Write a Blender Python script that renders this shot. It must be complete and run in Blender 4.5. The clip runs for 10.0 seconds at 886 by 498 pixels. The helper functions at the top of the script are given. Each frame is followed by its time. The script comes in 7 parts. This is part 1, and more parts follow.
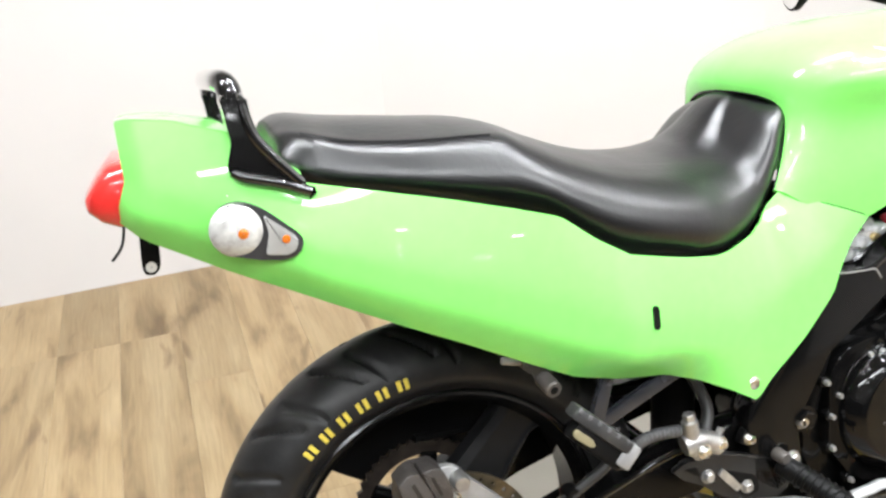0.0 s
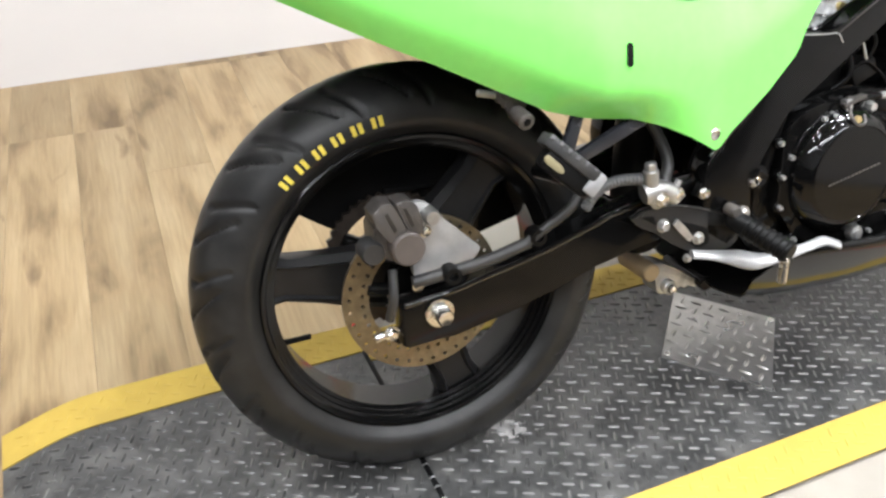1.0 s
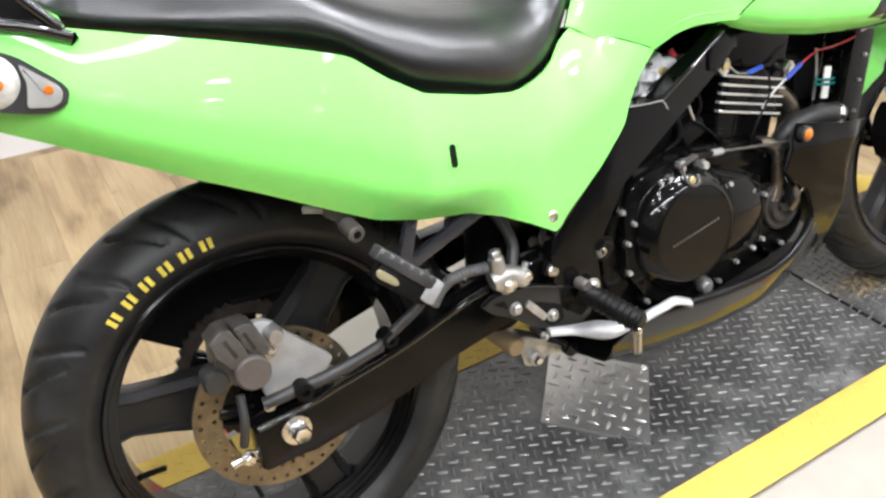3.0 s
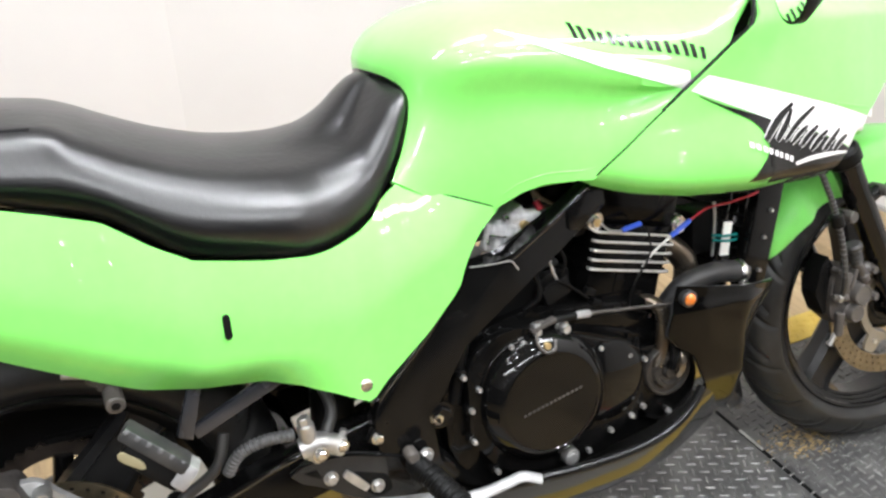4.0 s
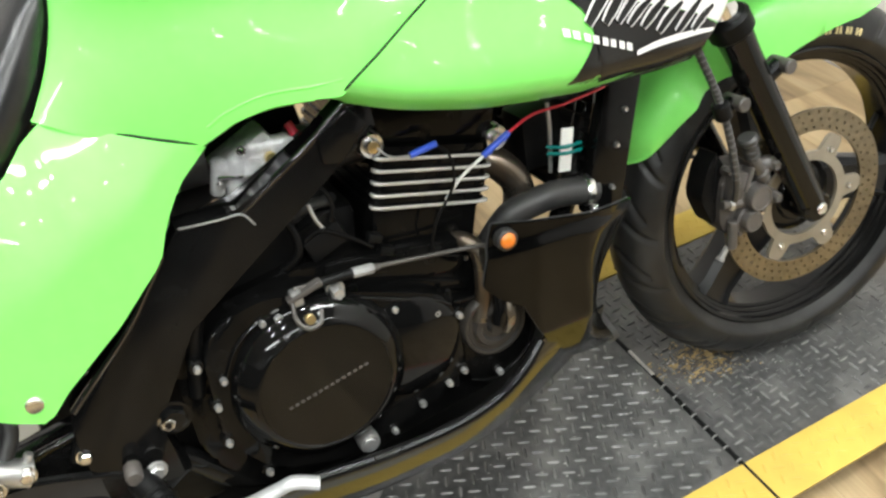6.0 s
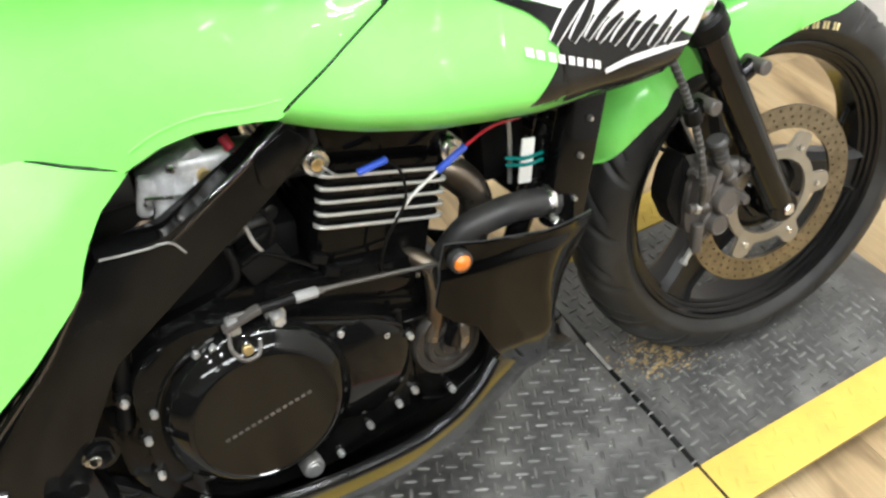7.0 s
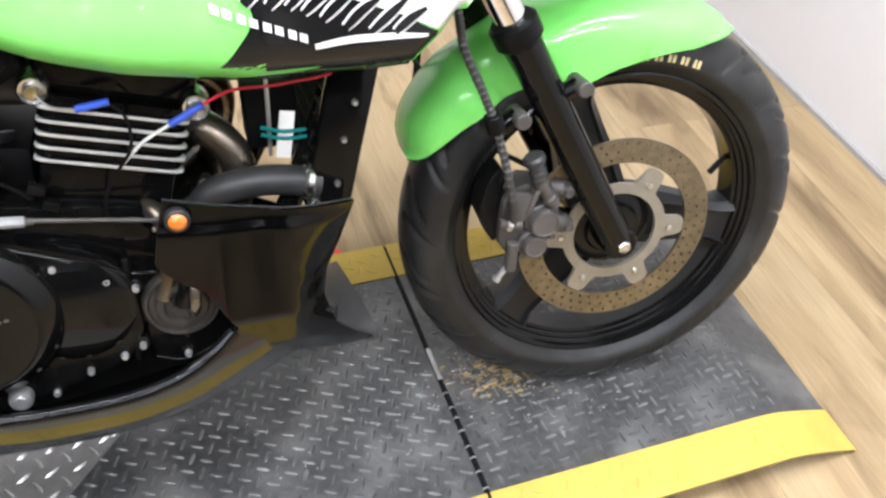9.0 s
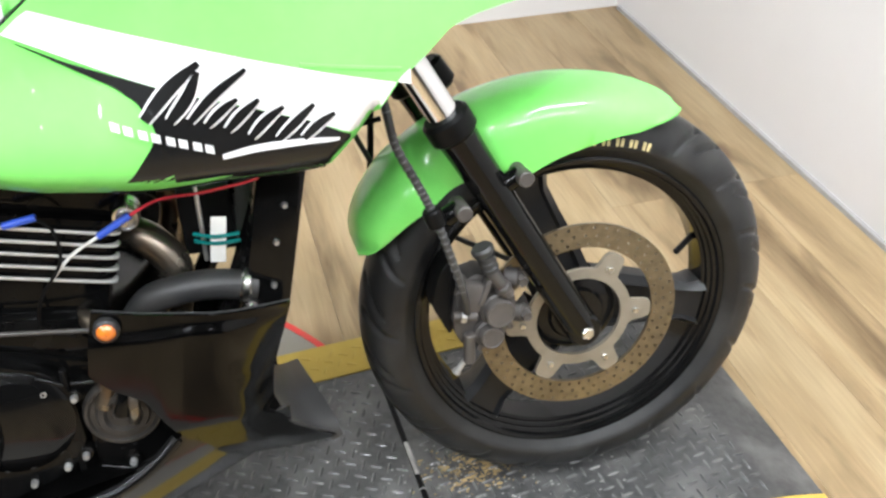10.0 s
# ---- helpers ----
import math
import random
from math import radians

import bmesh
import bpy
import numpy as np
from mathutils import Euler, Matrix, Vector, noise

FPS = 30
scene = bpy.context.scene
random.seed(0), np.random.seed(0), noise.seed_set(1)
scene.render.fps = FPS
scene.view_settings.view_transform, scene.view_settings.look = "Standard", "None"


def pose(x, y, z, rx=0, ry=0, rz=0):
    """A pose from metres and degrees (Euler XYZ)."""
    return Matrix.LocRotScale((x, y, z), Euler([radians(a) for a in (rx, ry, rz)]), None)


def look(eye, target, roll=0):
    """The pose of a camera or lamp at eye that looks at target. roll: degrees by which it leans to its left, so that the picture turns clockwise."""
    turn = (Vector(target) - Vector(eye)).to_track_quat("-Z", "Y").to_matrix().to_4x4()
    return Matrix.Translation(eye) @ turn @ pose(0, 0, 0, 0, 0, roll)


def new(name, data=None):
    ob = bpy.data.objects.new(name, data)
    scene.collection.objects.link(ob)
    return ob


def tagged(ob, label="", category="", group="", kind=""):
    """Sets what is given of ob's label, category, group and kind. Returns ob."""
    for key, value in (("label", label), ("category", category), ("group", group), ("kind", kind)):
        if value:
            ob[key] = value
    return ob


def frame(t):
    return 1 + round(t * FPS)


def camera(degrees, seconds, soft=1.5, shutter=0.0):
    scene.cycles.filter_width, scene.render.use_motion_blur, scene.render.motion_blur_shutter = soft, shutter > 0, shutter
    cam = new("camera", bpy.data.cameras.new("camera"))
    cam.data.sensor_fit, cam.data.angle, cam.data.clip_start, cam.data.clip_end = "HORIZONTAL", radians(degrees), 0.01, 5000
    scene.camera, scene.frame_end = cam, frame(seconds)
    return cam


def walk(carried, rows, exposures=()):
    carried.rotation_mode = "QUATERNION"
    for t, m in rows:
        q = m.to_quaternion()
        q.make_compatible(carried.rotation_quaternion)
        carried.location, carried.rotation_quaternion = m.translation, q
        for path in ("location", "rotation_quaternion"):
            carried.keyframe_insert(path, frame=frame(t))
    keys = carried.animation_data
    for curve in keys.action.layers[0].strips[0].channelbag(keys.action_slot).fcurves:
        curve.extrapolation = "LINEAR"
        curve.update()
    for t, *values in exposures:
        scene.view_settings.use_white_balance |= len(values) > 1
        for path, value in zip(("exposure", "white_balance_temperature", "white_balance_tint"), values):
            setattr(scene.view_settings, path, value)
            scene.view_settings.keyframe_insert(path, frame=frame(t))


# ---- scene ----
cam = camera(54.2, 10.0, soft=2.6)
PATH = [
    (0, (-0.261, -0.843, 1.156), (0.299, 0.887, 0.324), -3.82),
    (0.5, (-0.316, -0.898, 1.091), (0.278, 0.737, 0.105), -1.31),
    (1, (-0.328, -0.915, 1.040), (0.279, 0.622, -0.086), -0.11),
    (1.5, (-0.321, -0.914, 1.042), (0.346, 0.631, -0.040), 0.88),
    (2, (-0.296, -0.922, 1.051), (0.485, 0.591, 0.003), 1.01),
    (2.2, (-0.278, -0.929, 1.057), (0.545, 0.564, 0.012), 1.01),
    (3.3, (-0.130, -0.861, 1.127), (0.643, 0.623, 0.031), -4.12),
    (3.5, (-0.041, -0.858, 1.135), (0.643, 0.695, 0.078), -2.09),
    (4, (0.140, -0.895, 1.178), (0.838, 0.704, 0.199), -1.49),
    (4.5, (0.248, -0.883, 1.165), (1.027, 0.674, 0.181), -3.88),
    (5, (0.407, -0.784, 1.157), (1.183, 0.757, 0.147), -3.14),
    (5.5, (0.485, -0.735, 1.122), (1.202, 0.759, 0.001), -3.48),
    (5.7, (0.496, -0.733, 1.094), (1.179, 0.733, -0.083), -4.14),
    (6.8, (0.561, -0.638, 1.105), (1.116, 0.643, -0.327), -3.34),
    (7, (0.571, -0.628, 1.120), (1.231, 0.651, -0.268), -1.38),
    (7.5, (0.613, -0.627, 1.129), (1.301, 0.714, -0.186), -2.56),
    (8, (0.713, -0.673, 1.135), (1.278, 0.770, -0.129), 3.71),
    (8.5, (0.821, -0.709, 1.110), (1.346, 0.669, -0.242), 6.74),
    (9, (0.891, -0.754, 1.093), (1.410, 0.589, -0.295), 5.26),
    (9.5, (0.957, -0.789, 1.098), (1.461, 0.614, -0.235), 2.46),
    (10, (1.006, -0.767, 1.107), (1.459, 0.718, -0.154), 0.13),
]
EXPOSURES = [(0.0, 0.1, 6400, 11), (0.5, 0.10, 6250, 13), (1.0, 0.1, 6350, 12), (1.5, 0.12, 6200, 14), (2.2, 0.15, 6150, 19), (3.5, 0.1, 6450, 9), (4.0, 0.0, 6400, 12), (4.5, -0.07, 6600, 7), (5.0, -0.16, 6600, 7), (5.5, -0.17, 6600, 6), (7.0, 0.03, 6500, 8), (7.5, 0.07, 6250, 16), (8.0, 0.08, 6250, 21), (8.5, 0.11, 6200, 14), (9.0, 0.14, 6100, 14), (10.0, 0.06, 6200, 10)]
walk(cam, [(t, look(eye, target, roll)) for t, eye, target, roll in PATH], EXPOSURES)

# ---- light: a bright windowless room under rows of ceiling tubes ----
world = bpy.data.worlds.new("world")
world.use_nodes = True
world.node_tree.nodes["Background"].inputs[0].default_value = (0.9, 0.95, 1.0, 1)
world.node_tree.nodes["Background"].inputs[1].default_value = 0.05
scene.world = world

FLOOR_Z = -0.045
CEILING_Z = 2.75
TUBES = [(-1.3, -1.9), (0.25, -1.9), (1.7, -1.9), (-1.3, 0.35), (0.55, 0.35), (1.75, -0.5)]
SPOTS = [(x, y) for y in (-2.3, -1.0, -0.2) for x in (-0.75, -0.15, 0.9, 1.5)]
for lx, ly in TUBES:
    lamp = bpy.data.lights.new("tube_light", "AREA")
    lamp.shape, lamp.size, lamp.size_y, lamp.energy = "RECTANGLE", 1.15, 0.14, 36.0 if ly < -1 else 43.0
    lamp.color = (0.95, 0.98, 1.0)
    ob = new("tube_light", lamp)
    ob.matrix_world = look((lx, ly, CEILING_Z - 0.11), (lx, ly, 0))
for lx, ly in SPOTS:
    lamp = bpy.data.lights.new("spot_light", "AREA")
    lamp.shape, lamp.size, lamp.energy = "DISK", 0.10, 7.0 if ly < -0.5 else 14.0
    lamp.color = (0.96, 0.985, 1.0)
    ob = new("spot_light", lamp)
    ob.matrix_world = look((lx, ly, CEILING_Z - 0.092), (lx, ly, 0))


# ---- materials ----
def nodes_of(mat):
    mat.use_nodes = True
    return mat.node_tree.nodes, mat.node_tree.links, mat.node_tree.nodes["Principled BSDF"]


def material(name, color, rough=0.5, metal=0.0, coat=0.0, vary=0.12, scale=30.0, bump=0.0, bump_scale=200.0, dirt=None, dirt_amount=0.0, dirt_scale=8.0, spec=0.5, rough_vary=1.0):
    """A surface with grain and blotches at two scales, and an optional dust or stain colour."""
    mat = bpy.data.materials.new(name)
    n, l, b = nodes_of(mat)
    tc = n.new("ShaderNodeTexCoord")
    fine = n.new("ShaderNodeTexNoise")
    fine.inputs["Scale"].default_value, fine.inputs["Detail"].default_value = scale, 6
    l.new(tc.outputs["Object"], fine.inputs["Vector"])
    wide = n.new("ShaderNodeTexNoise")
    wide.inputs["Scale"].default_value, wide.inputs["Detail"].default_value = dirt_scale, 8
    l.new(tc.outputs["Object"], wide.inputs["Vector"])
    ramp = n.new("ShaderNodeMapRange")
    ramp.inputs["From Min"].default_value, ramp.inputs["From Max"].default_value = 0.3, 0.7
    ramp.inputs["To Min"].default_value, ramp.inputs["To Max"].default_value = 1 - vary, 1 + vary
    l.new(fine.outputs["Fac"], ramp.inputs["Value"])
    hsv = n.new("ShaderNodeHueSaturation")
    hsv.inputs["Color"].default_value = (*color, 1)
    l.new(ramp.outputs["Result"], hsv.inputs["Value"])
    out = hsv.outputs["Color"]
    if dirt:
        mask = n.new("ShaderNodeMapRange")
        mask.inputs["From Min"].default_value, mask.inputs["From Max"].default_value = 0.48, 0.72
        mask.inputs["To Max"].default_value = dirt_amount
        l.new(wide.outputs["Fac"], mask.inputs["Value"])
        mix = n.new("ShaderNodeMixRGB")
        mix.inputs["Color2"].default_value = (*dirt, 1)
        l.new(mask.outputs["Result"], mix.inputs["Fac"])
        l.new(out, mix.inputs["Color1"])
        out = mix.outputs["Color"]
    l.new(out, b.inputs["Base Color"])
    rr = n.new("ShaderNodeMapRange")
    rr.inputs["From Min"].default_value, rr.inputs["From Max"].default_value = 0.3, 0.7
    rr.inputs["To Min"].default_value, rr.inputs["To Max"].default_value = max(rough - 0.06 * rough_vary, 0.02), min(rough + 0.08 * rough_vary, 1)
    l.new(wide.outputs["Fac"], rr.inputs["Value"])
    l.new(rr.outputs["Result"], b.inputs["Roughness"])
    b.inputs["Metallic"].default_value = metal
    b.inputs["Coat Weight"].default_value = coat
    b.inputs["Coat Roughness"].default_value = 0.04
    b.inputs["Specular IOR Level"].default_value = spec
    if bump:
        grain = n.new("ShaderNodeTexNoise")
        grain.inputs["Scale"].default_value, grain.inputs["Detail"].default_value = bump_scale, 4
        l.new(tc.outputs["Object"], grain.inputs["Vector"])
        bp = n.new("ShaderNodeBump")
        bp.inputs["Strength"].default_value, bp.inputs["Distance"].default_value = bump, 0.002
        l.new(grain.outputs["Fac"], bp.inputs["Height"])
        l.new(bp.outputs["Normal"], b.inputs["Normal"])
    return mat


GREEN = material("lime_green_paint", (0.199, 0.68, 0.133), 0.42, coat=0.75, vary=0.03, scale=60, bump=0.03, bump_scale=25, spec=0.2)
WHITE_DECAL = material("white_decal", (0.66, 0.65, 0.64), 0.3, coat=0.5, vary=0.02)
BLACK_DECAL = material("black_decal", (0.008, 0.008, 0.008), 0.22, coat=0.1, vary=0.05, spec=0.3)
GLOSS_BLACK = material("gloss_black_paint", (0.003, 0.003, 0.003), 0.06, vary=0.1, dirt=(0.007, 0.007, 0.006), dirt_amount=0.2, spec=0.25, rough_vary=0.4)
PAN_GLOSS = material("black_gloss_fairing", (0.0015, 0.0015, 0.0015), 0.06, vary=0.1, dirt=(0.004, 0.004, 0.004), dirt_amount=0.2, spec=0.20)
FLOOR_BLACK = material("scraped_black_underside", (0.006, 0.006, 0.006), 0.45, vary=0.2, dirt=(0.015, 0.014, 0.013), dirt_amount=0.3, spec=0.12)
PAN_MIRROR = material("polished_black_pan", (0.003, 0.003, 0.003), 0.07, coat=0.12, vary=0.1, dirt=(0.008, 0.008, 0.007), dirt_amount=0.2, spec=0.5)
EDGE_GLOSS = material("glossy_black_edge", (0.006, 0.006, 0.006), 0.08, coat=1.0, vary=0.1)
STRUT_GREY = material("satin_blue_grey_strut", (0.060, 0.064, 0.076), 0.26, metal=0.6, vary=0.15)
FRAME_BLACK = material("frame_black_paint", (0.004, 0.004, 0.004), 0.10, vary=0.15, dirt=(0.016, 0.015, 0.014), dirt_amount=0.25, dirt_scale=18, spec=0.2, rough_vary=0.6)
ENGINE_BLACK = material("engine_black_paint", (0.003, 0.003, 0.003), 0.10, vary=0.2, dirt=(0.012, 0.011, 0.010), dirt_amount=0.35, dirt_scale=22, bump=0.07, bump_scale=120, spec=0.14)
MATTE_BLACK = material("matte_black_plastic", (0.004, 0.004, 0.004), 0.42, vary=0.2, bump=0.1, dirt=(0.011, 0.010, 0.010), dirt_amount=0.25, spec=0.12)
RIM_BLACK = material("black_cast_wheel", (0.004, 0.004, 0.004), 0.14, vary=0.2, dirt=(0.018, 0.017, 0.016), dirt_amount=0.35, dirt_scale=14, bump=0.04, spec=0.28, rough_vary=0.7)
SPOKE_SATIN = material("satin_black_spoke", (0.013, 0.013, 0.0135), 0.34, vary=0.2, dirt=(0.022, 0.021, 0.020), dirt_amount=0.35, dirt_scale=14, bump=0.06, spec=0.25)
RIM_GREY = material("dark_grey_lamp_rim", (0.03, 0.03, 0.032), 0.35, vary=0.1)
VINYL = material("black_vinyl", (0.005, 0.005, 0.0055), 0.31, vary=0.1, scale=90, bump=0.22, bump_scale=110, spec=0.62, rough_vary=0.5)
RUBBER = material("tyre_rubber", (0.0125, 0.0125, 0.0125), 0.42, vary=0.25, scale=40, bump=0.15, bump_scale=400, dirt=(0.042, 0.041, 0.039), dirt_amount=0.5, dirt_scale=16, spec=0.34)
HOSE = material("black_hose", (0.022, 0.022, 0.022), 0.45, vary=0.15, bump=0.1, dirt=(0.06, 0.055, 0.05), dirt_amount=0.4, dirt_scale=25)
ALLOY = material("cast_alloy", (0.50, 0.50, 0.49), 0.42, metal=0.85, vary=0.2, bump=0.2, dirt=(0.12, 0.10, 0.08), dirt_amount=0.55, dirt_scale=35)
BRIGHT = material("bright_metal", (0.72, 0.72, 0.70), 0.24, metal=1.0, vary=0.08, dirt=(0.2, 0.17, 0.13), dirt_amount=0.3, dirt_scale=40)
CHROME = material("chrome", (0.85, 0.85, 0.85), 0.08, metal=1.0, vary=0.03)
PUMP_GREY = material("dull_pump_paint", (0.022, 0.020, 0.018), 0.35, vary=0.25, dirt=(0.06, 0.05, 0.04), dirt_amount=0.4, dirt_scale=40, spec=0.3)
GREY_CAST = material("grey_painted_casting", (0.062, 0.056, 0.052), 0.45, metal=0.15, vary=0.25, bump=0.2, dirt=(0.14, 0.12, 0.10), dirt_amount=0.4, dirt_scale=28)
GREY_RUBBER = material("grey_braid", (0.085, 0.085, 0.087), 0.5, vary=0.3, scale=300)
PEDAL = material("dull_forged_alloy", (0.34, 0.34, 0.34), 0.42, metal=0.5, vary=0.15, scale=50, bump=0.1, dirt=(0.18, 0.16, 0.15), dirt_amount=0.5, dirt_scale=18)
BRASS = material("pale_brass", (0.55, 0.42, 0.20), 0.3, metal=0.9)
HANGER_BLACK = material("satin_black_plate", (0.016, 0.016, 0.016), 0.38, vary=0.2, dirt=(0.035, 0.033, 0.031), dirt_amount=0.4, dirt_scale=25, bump=0.05, spec=0.35)
PISTON_BROWN = material("brown_grey_piston", (0.075, 0.062, 0.055), 0.55, vary=0.15, bump=0.1)
DISC_STEEL = material("brake_disc_steel", (0.22, 0.185, 0.125), 0.34, metal=0.85, vary=0.2, scale=90, dirt=(0.11, 0.085, 0.055), dirt_amount=0.4, dirt_scale=12)
HUB_ALLOY = material("disc_carrier_alloy", (0.27, 0.24, 0.19), 0.45, metal=0.45, vary=0.15, dirt=(0.19, 0.155, 0.11), dirt_amount=0.4, dirt_scale=20)
BRACKET_ALLOY = material("dull_grey_alloy", (0.40, 0.40, 0.395), 0.42, metal=0.35, vary=0.1, scale=50, bump=0.1, dirt=(0.30, 0.285, 0.26), dirt_amount=0.4, dirt_scale=14)
CARB_ALLOY = material("bare_carburettor_alloy", (0.74, 0.74, 0.75), 0.36, metal=0.35, vary=0.25, scale=70, bump=0.2, dirt=(0.26, 0.24, 0.22), dirt_amount=0.45, dirt_scale=40)
EXHAUST = material("heat_stained_steel", (0.165, 0.145, 0.118), 0.28, metal=0.9, vary=0.3, scale=18, dirt=(0.16, 0.095, 0.045), dirt_amount=0.7, dirt_scale=26)
RED_LENS = material("red_lamp_plastic", (0.62, 0.03, 0.025), 0.2, coat=0.6, vary=0.05)
AMBER = material("amber_plastic", (0.50, 0.125, 0.010), 0.2, coat=0.6, vary=0.08)
CLEAR_LENS = material("clear_lens_plastic", (0.42, 0.42, 0.40), 0.12, coat=0.8, vary=0.35, scale=70, bump=0.3, bump_scale=90)
BLUE = material("blue_crimp_sleeve", (0.03, 0.09, 0.55), 0.35, vary=0.05)
RED_WIRE = material("red_wire_sleeve", (0.65, 0.03, 0.06), 0.4, vary=0.05)
WHITE_WIRE = material("white_plastic", (0.75, 0.75, 0.72), 0.4, vary=0.05)
TEAL = material("teal_plastic_clip", (0.0, 0.16, 0.15), 0.4, vary=0.05)
YELLOW_LETTER = material("yellow_tyre_paint", (0.62, 0.49, 0.06), 0.6, vary=0.15, scale=120)
CREAM_LETTER = material("cream_tyre_paint", (0.62, 0.52, 0.26), 0.65, vary=0.25, scale=120)
YELLOW = material("yellow_floor_tape", (0.46, 0.325, 0.068), 0.5, vary=0.06, scale=25, dirt=(0.36, 0.25, 0.06), dirt_amount=0.45, dirt_scale=9, bump=0.05, spec=0.15)
DIAMOND_BLACK = material("black_tread_plate", (0.048, 0.048, 0.047), 0.36, metal=0.15, vary=0.4, scale=70, dirt=(0.16, 0.156, 0.148), dirt_amount=0.75, dirt_scale=11, bump=0.3, bump_scale=150, spec=0.7)
DIAMOND_ALLOY = material("bare_tread_plate", (0.46, 0.455, 0.44), 0.30, metal=0.8, vary=0.12, scale=60, dirt=(0.25, 0.235, 0.21), dirt_amount=0.5, dirt_scale=9)
# the deck's paint in a lighter tone: highlights on the lugs put into colour
LUG_LIT = material("lightened_lug_paint", (0.058, 0.058, 0.057), 0.36, metal=0.25, vary=0.5, scale=60, dirt=(0.24, 0.235, 0.225), dirt_amount=0.75, dirt_scale=13, spec=0.7)
SMUDGE = material("pale_scuffs", (0.36, 0.35, 0.34), 0.6, vary=0.3, scale=60)
LINER_GREY = material("grey_liner_plastic", (0.036, 0.036, 0.037), 0.35, vary=0.1)
DULL_YELLOW = material("dull_yellow_inset", (0.20, 0.175, 0.10), 0.5, vary=0.2)
FIN_EDGE = material("polished_fin_edge", (0.62, 0.62, 0.60), 0.35, metal=0.6, vary=0.1, scale=80)
RUST = material("rusty_scuffs", (0.30, 0.215, 0.10), 0.7, vary=0.3, scale=60)
UNSEEN_DARK = material("dark_unseen_wall", (0.03, 0.027, 0.024), 0.7, vary=0.1, scale=3)
WALL_WHITE = material("white_wall_paint", (0.590, 0.566, 0.550), 0.7, vary=0.015, scale=3, bump=0.08, bump_scale=90)
CEILING_WHITE = material("ceiling_paint", (0.32, 0.315, 0.31), 0.85, vary=0.02, scale=4)
TABLE_CREAM = material("cream_painted_turntable", (0.27, 0.245, 0.21), 0.5, vary=0.05, scale=20, bump=0.1, bump_scale=150, dirt=(0.21, 0.19, 0.16), dirt_amount=0.4, dirt_scale=5)
RED_TRIM = material("red_edge_trim", (0.70, 0.04, 0.03), 0.4, vary=0.05)
BASEBOARD = material("grey_baseboard", (0.30, 0.29, 0.28), 0.5, vary=0.08)


def plank_material():
    """Printed oak: a tone for each plank, long streaks, knots and a fine grain along x of each plank."""
    mat = bpy.data.materials.new("oak_vinyl_plank")
    n, l, b = nodes_of(mat)
    tc, info = n.new("ShaderNodeTexCoord"), n.new("ShaderNodeObjectInfo")
    shift = n.new("ShaderNodeVectorMath")
    shift.operation = "MULTIPLY_ADD"
    shift.inputs[1].default_value = (1, 1, 1)
    jump = n.new("ShaderNodeCombineXYZ")
    far = n.new("ShaderNodeMath")
    far.operation = "MULTIPLY"
    far.inputs[1].default_value = 37.0
    l.new(info.outputs["Random"], far.inputs[0])
    for k in "XYZ":
        l.new(far.outputs[0], jump.inputs[k])
    l.new(tc.outputs["Object"], shift.inputs[0])
    l.new(jump.outputs[0], shift.inputs[2])

    def grain(sx, sy, scale, detail):
        mp = n.new("ShaderNodeMapping")
        mp.inputs["Scale"].default_value = (sx, sy, 1)
        l.new(shift.outputs[0], mp.inputs["Vector"])
        t = n.new("ShaderNodeTexNoise")
        t.inputs["Scale"].default_value, t.inputs["Detail"].default_value, t.inputs["Distortion"].default_value = scale, detail, 0.6
        l.new(mp.outputs[0], t.inputs["Vector"])
        return t.outputs["Fac"]

    ramp = n.new("ShaderNodeValToRGB")
    e = ramp.color_ramp.elements
    e[0].position, e[0].color = 0.30, (0.185, 0.122, 0.062, 1)
    e[1].position, e[1].color = 0.66, (0.475, 0.352, 0.200, 1)
    mid = e.new(0.47)
    mid.color = (0.395, 0.280, 0.150, 1)
    l.new(grain(0.9, 4.2, 2.6, 7), ramp.inputs["Fac"])
    fine = n.new("ShaderNodeMapRange")
    fine.inputs["From Min"].default_value, fine.inputs["From Max"].default_value = 0.3, 0.7
    fine.inputs["To Min"].default_value, fine.inputs["To Max"].default_value = 0.88, 1.10
    l.new(grain(2, 36, 4, 4), fine.inputs["Value"])
    tone = n.new("ShaderNodeMapRange")
    tone.inputs["To Min"].default_value, tone.inputs["To Max"].default_value = 0.60, 0.80
    l.new(info.outputs["Random"], tone.inputs["Value"])
    mul = n.new("ShaderNodeMath")
    mul.operation = "MULTIPLY"
    l.new(fine.outputs[0], mul.inputs[0])
    l.new(tone.outputs[0], mul.inputs[1])
    hsv = n.new("ShaderNodeHueSaturation")
    l.new(ramp.outputs["Color"], hsv.inputs["Color"])
    l.new(mul.outputs[0], hsv.inputs["Value"])
    knot = n.new("ShaderNodeMapRange")
    knot.inputs["From Min"].default_value, knot.inputs["From Max"].default_value, knot.inputs["To Max"].default_value = 0.635, 0.76, 0.8
    l.new(grain(1.6, 6, 2.2, 3), knot.inputs["Value"])
    mix = n.new("ShaderNodeMixRGB")
    mix.inputs["Color2"].default_value = (0.10, 0.06, 0.032, 1)
    l.new(knot.outputs[0], mix.inputs["Fac"])
    l.new(hsv.outputs["Color"], mix.inputs["Color1"])
    l.new(mix.outputs["Color"], b.inputs["Base Color"])
    b.inputs["Roughness"].default_value = 0.42
    b.inputs["Specular IOR Level"].default_value = 0.3
    bp = n.new("ShaderNodeBump")
    bp.inputs["Strength"].default_value, bp.inputs["Distance"].default_value = 0.15, 0.001
    l.new(grain(2, 60, 5, 3), bp.inputs["Height"])
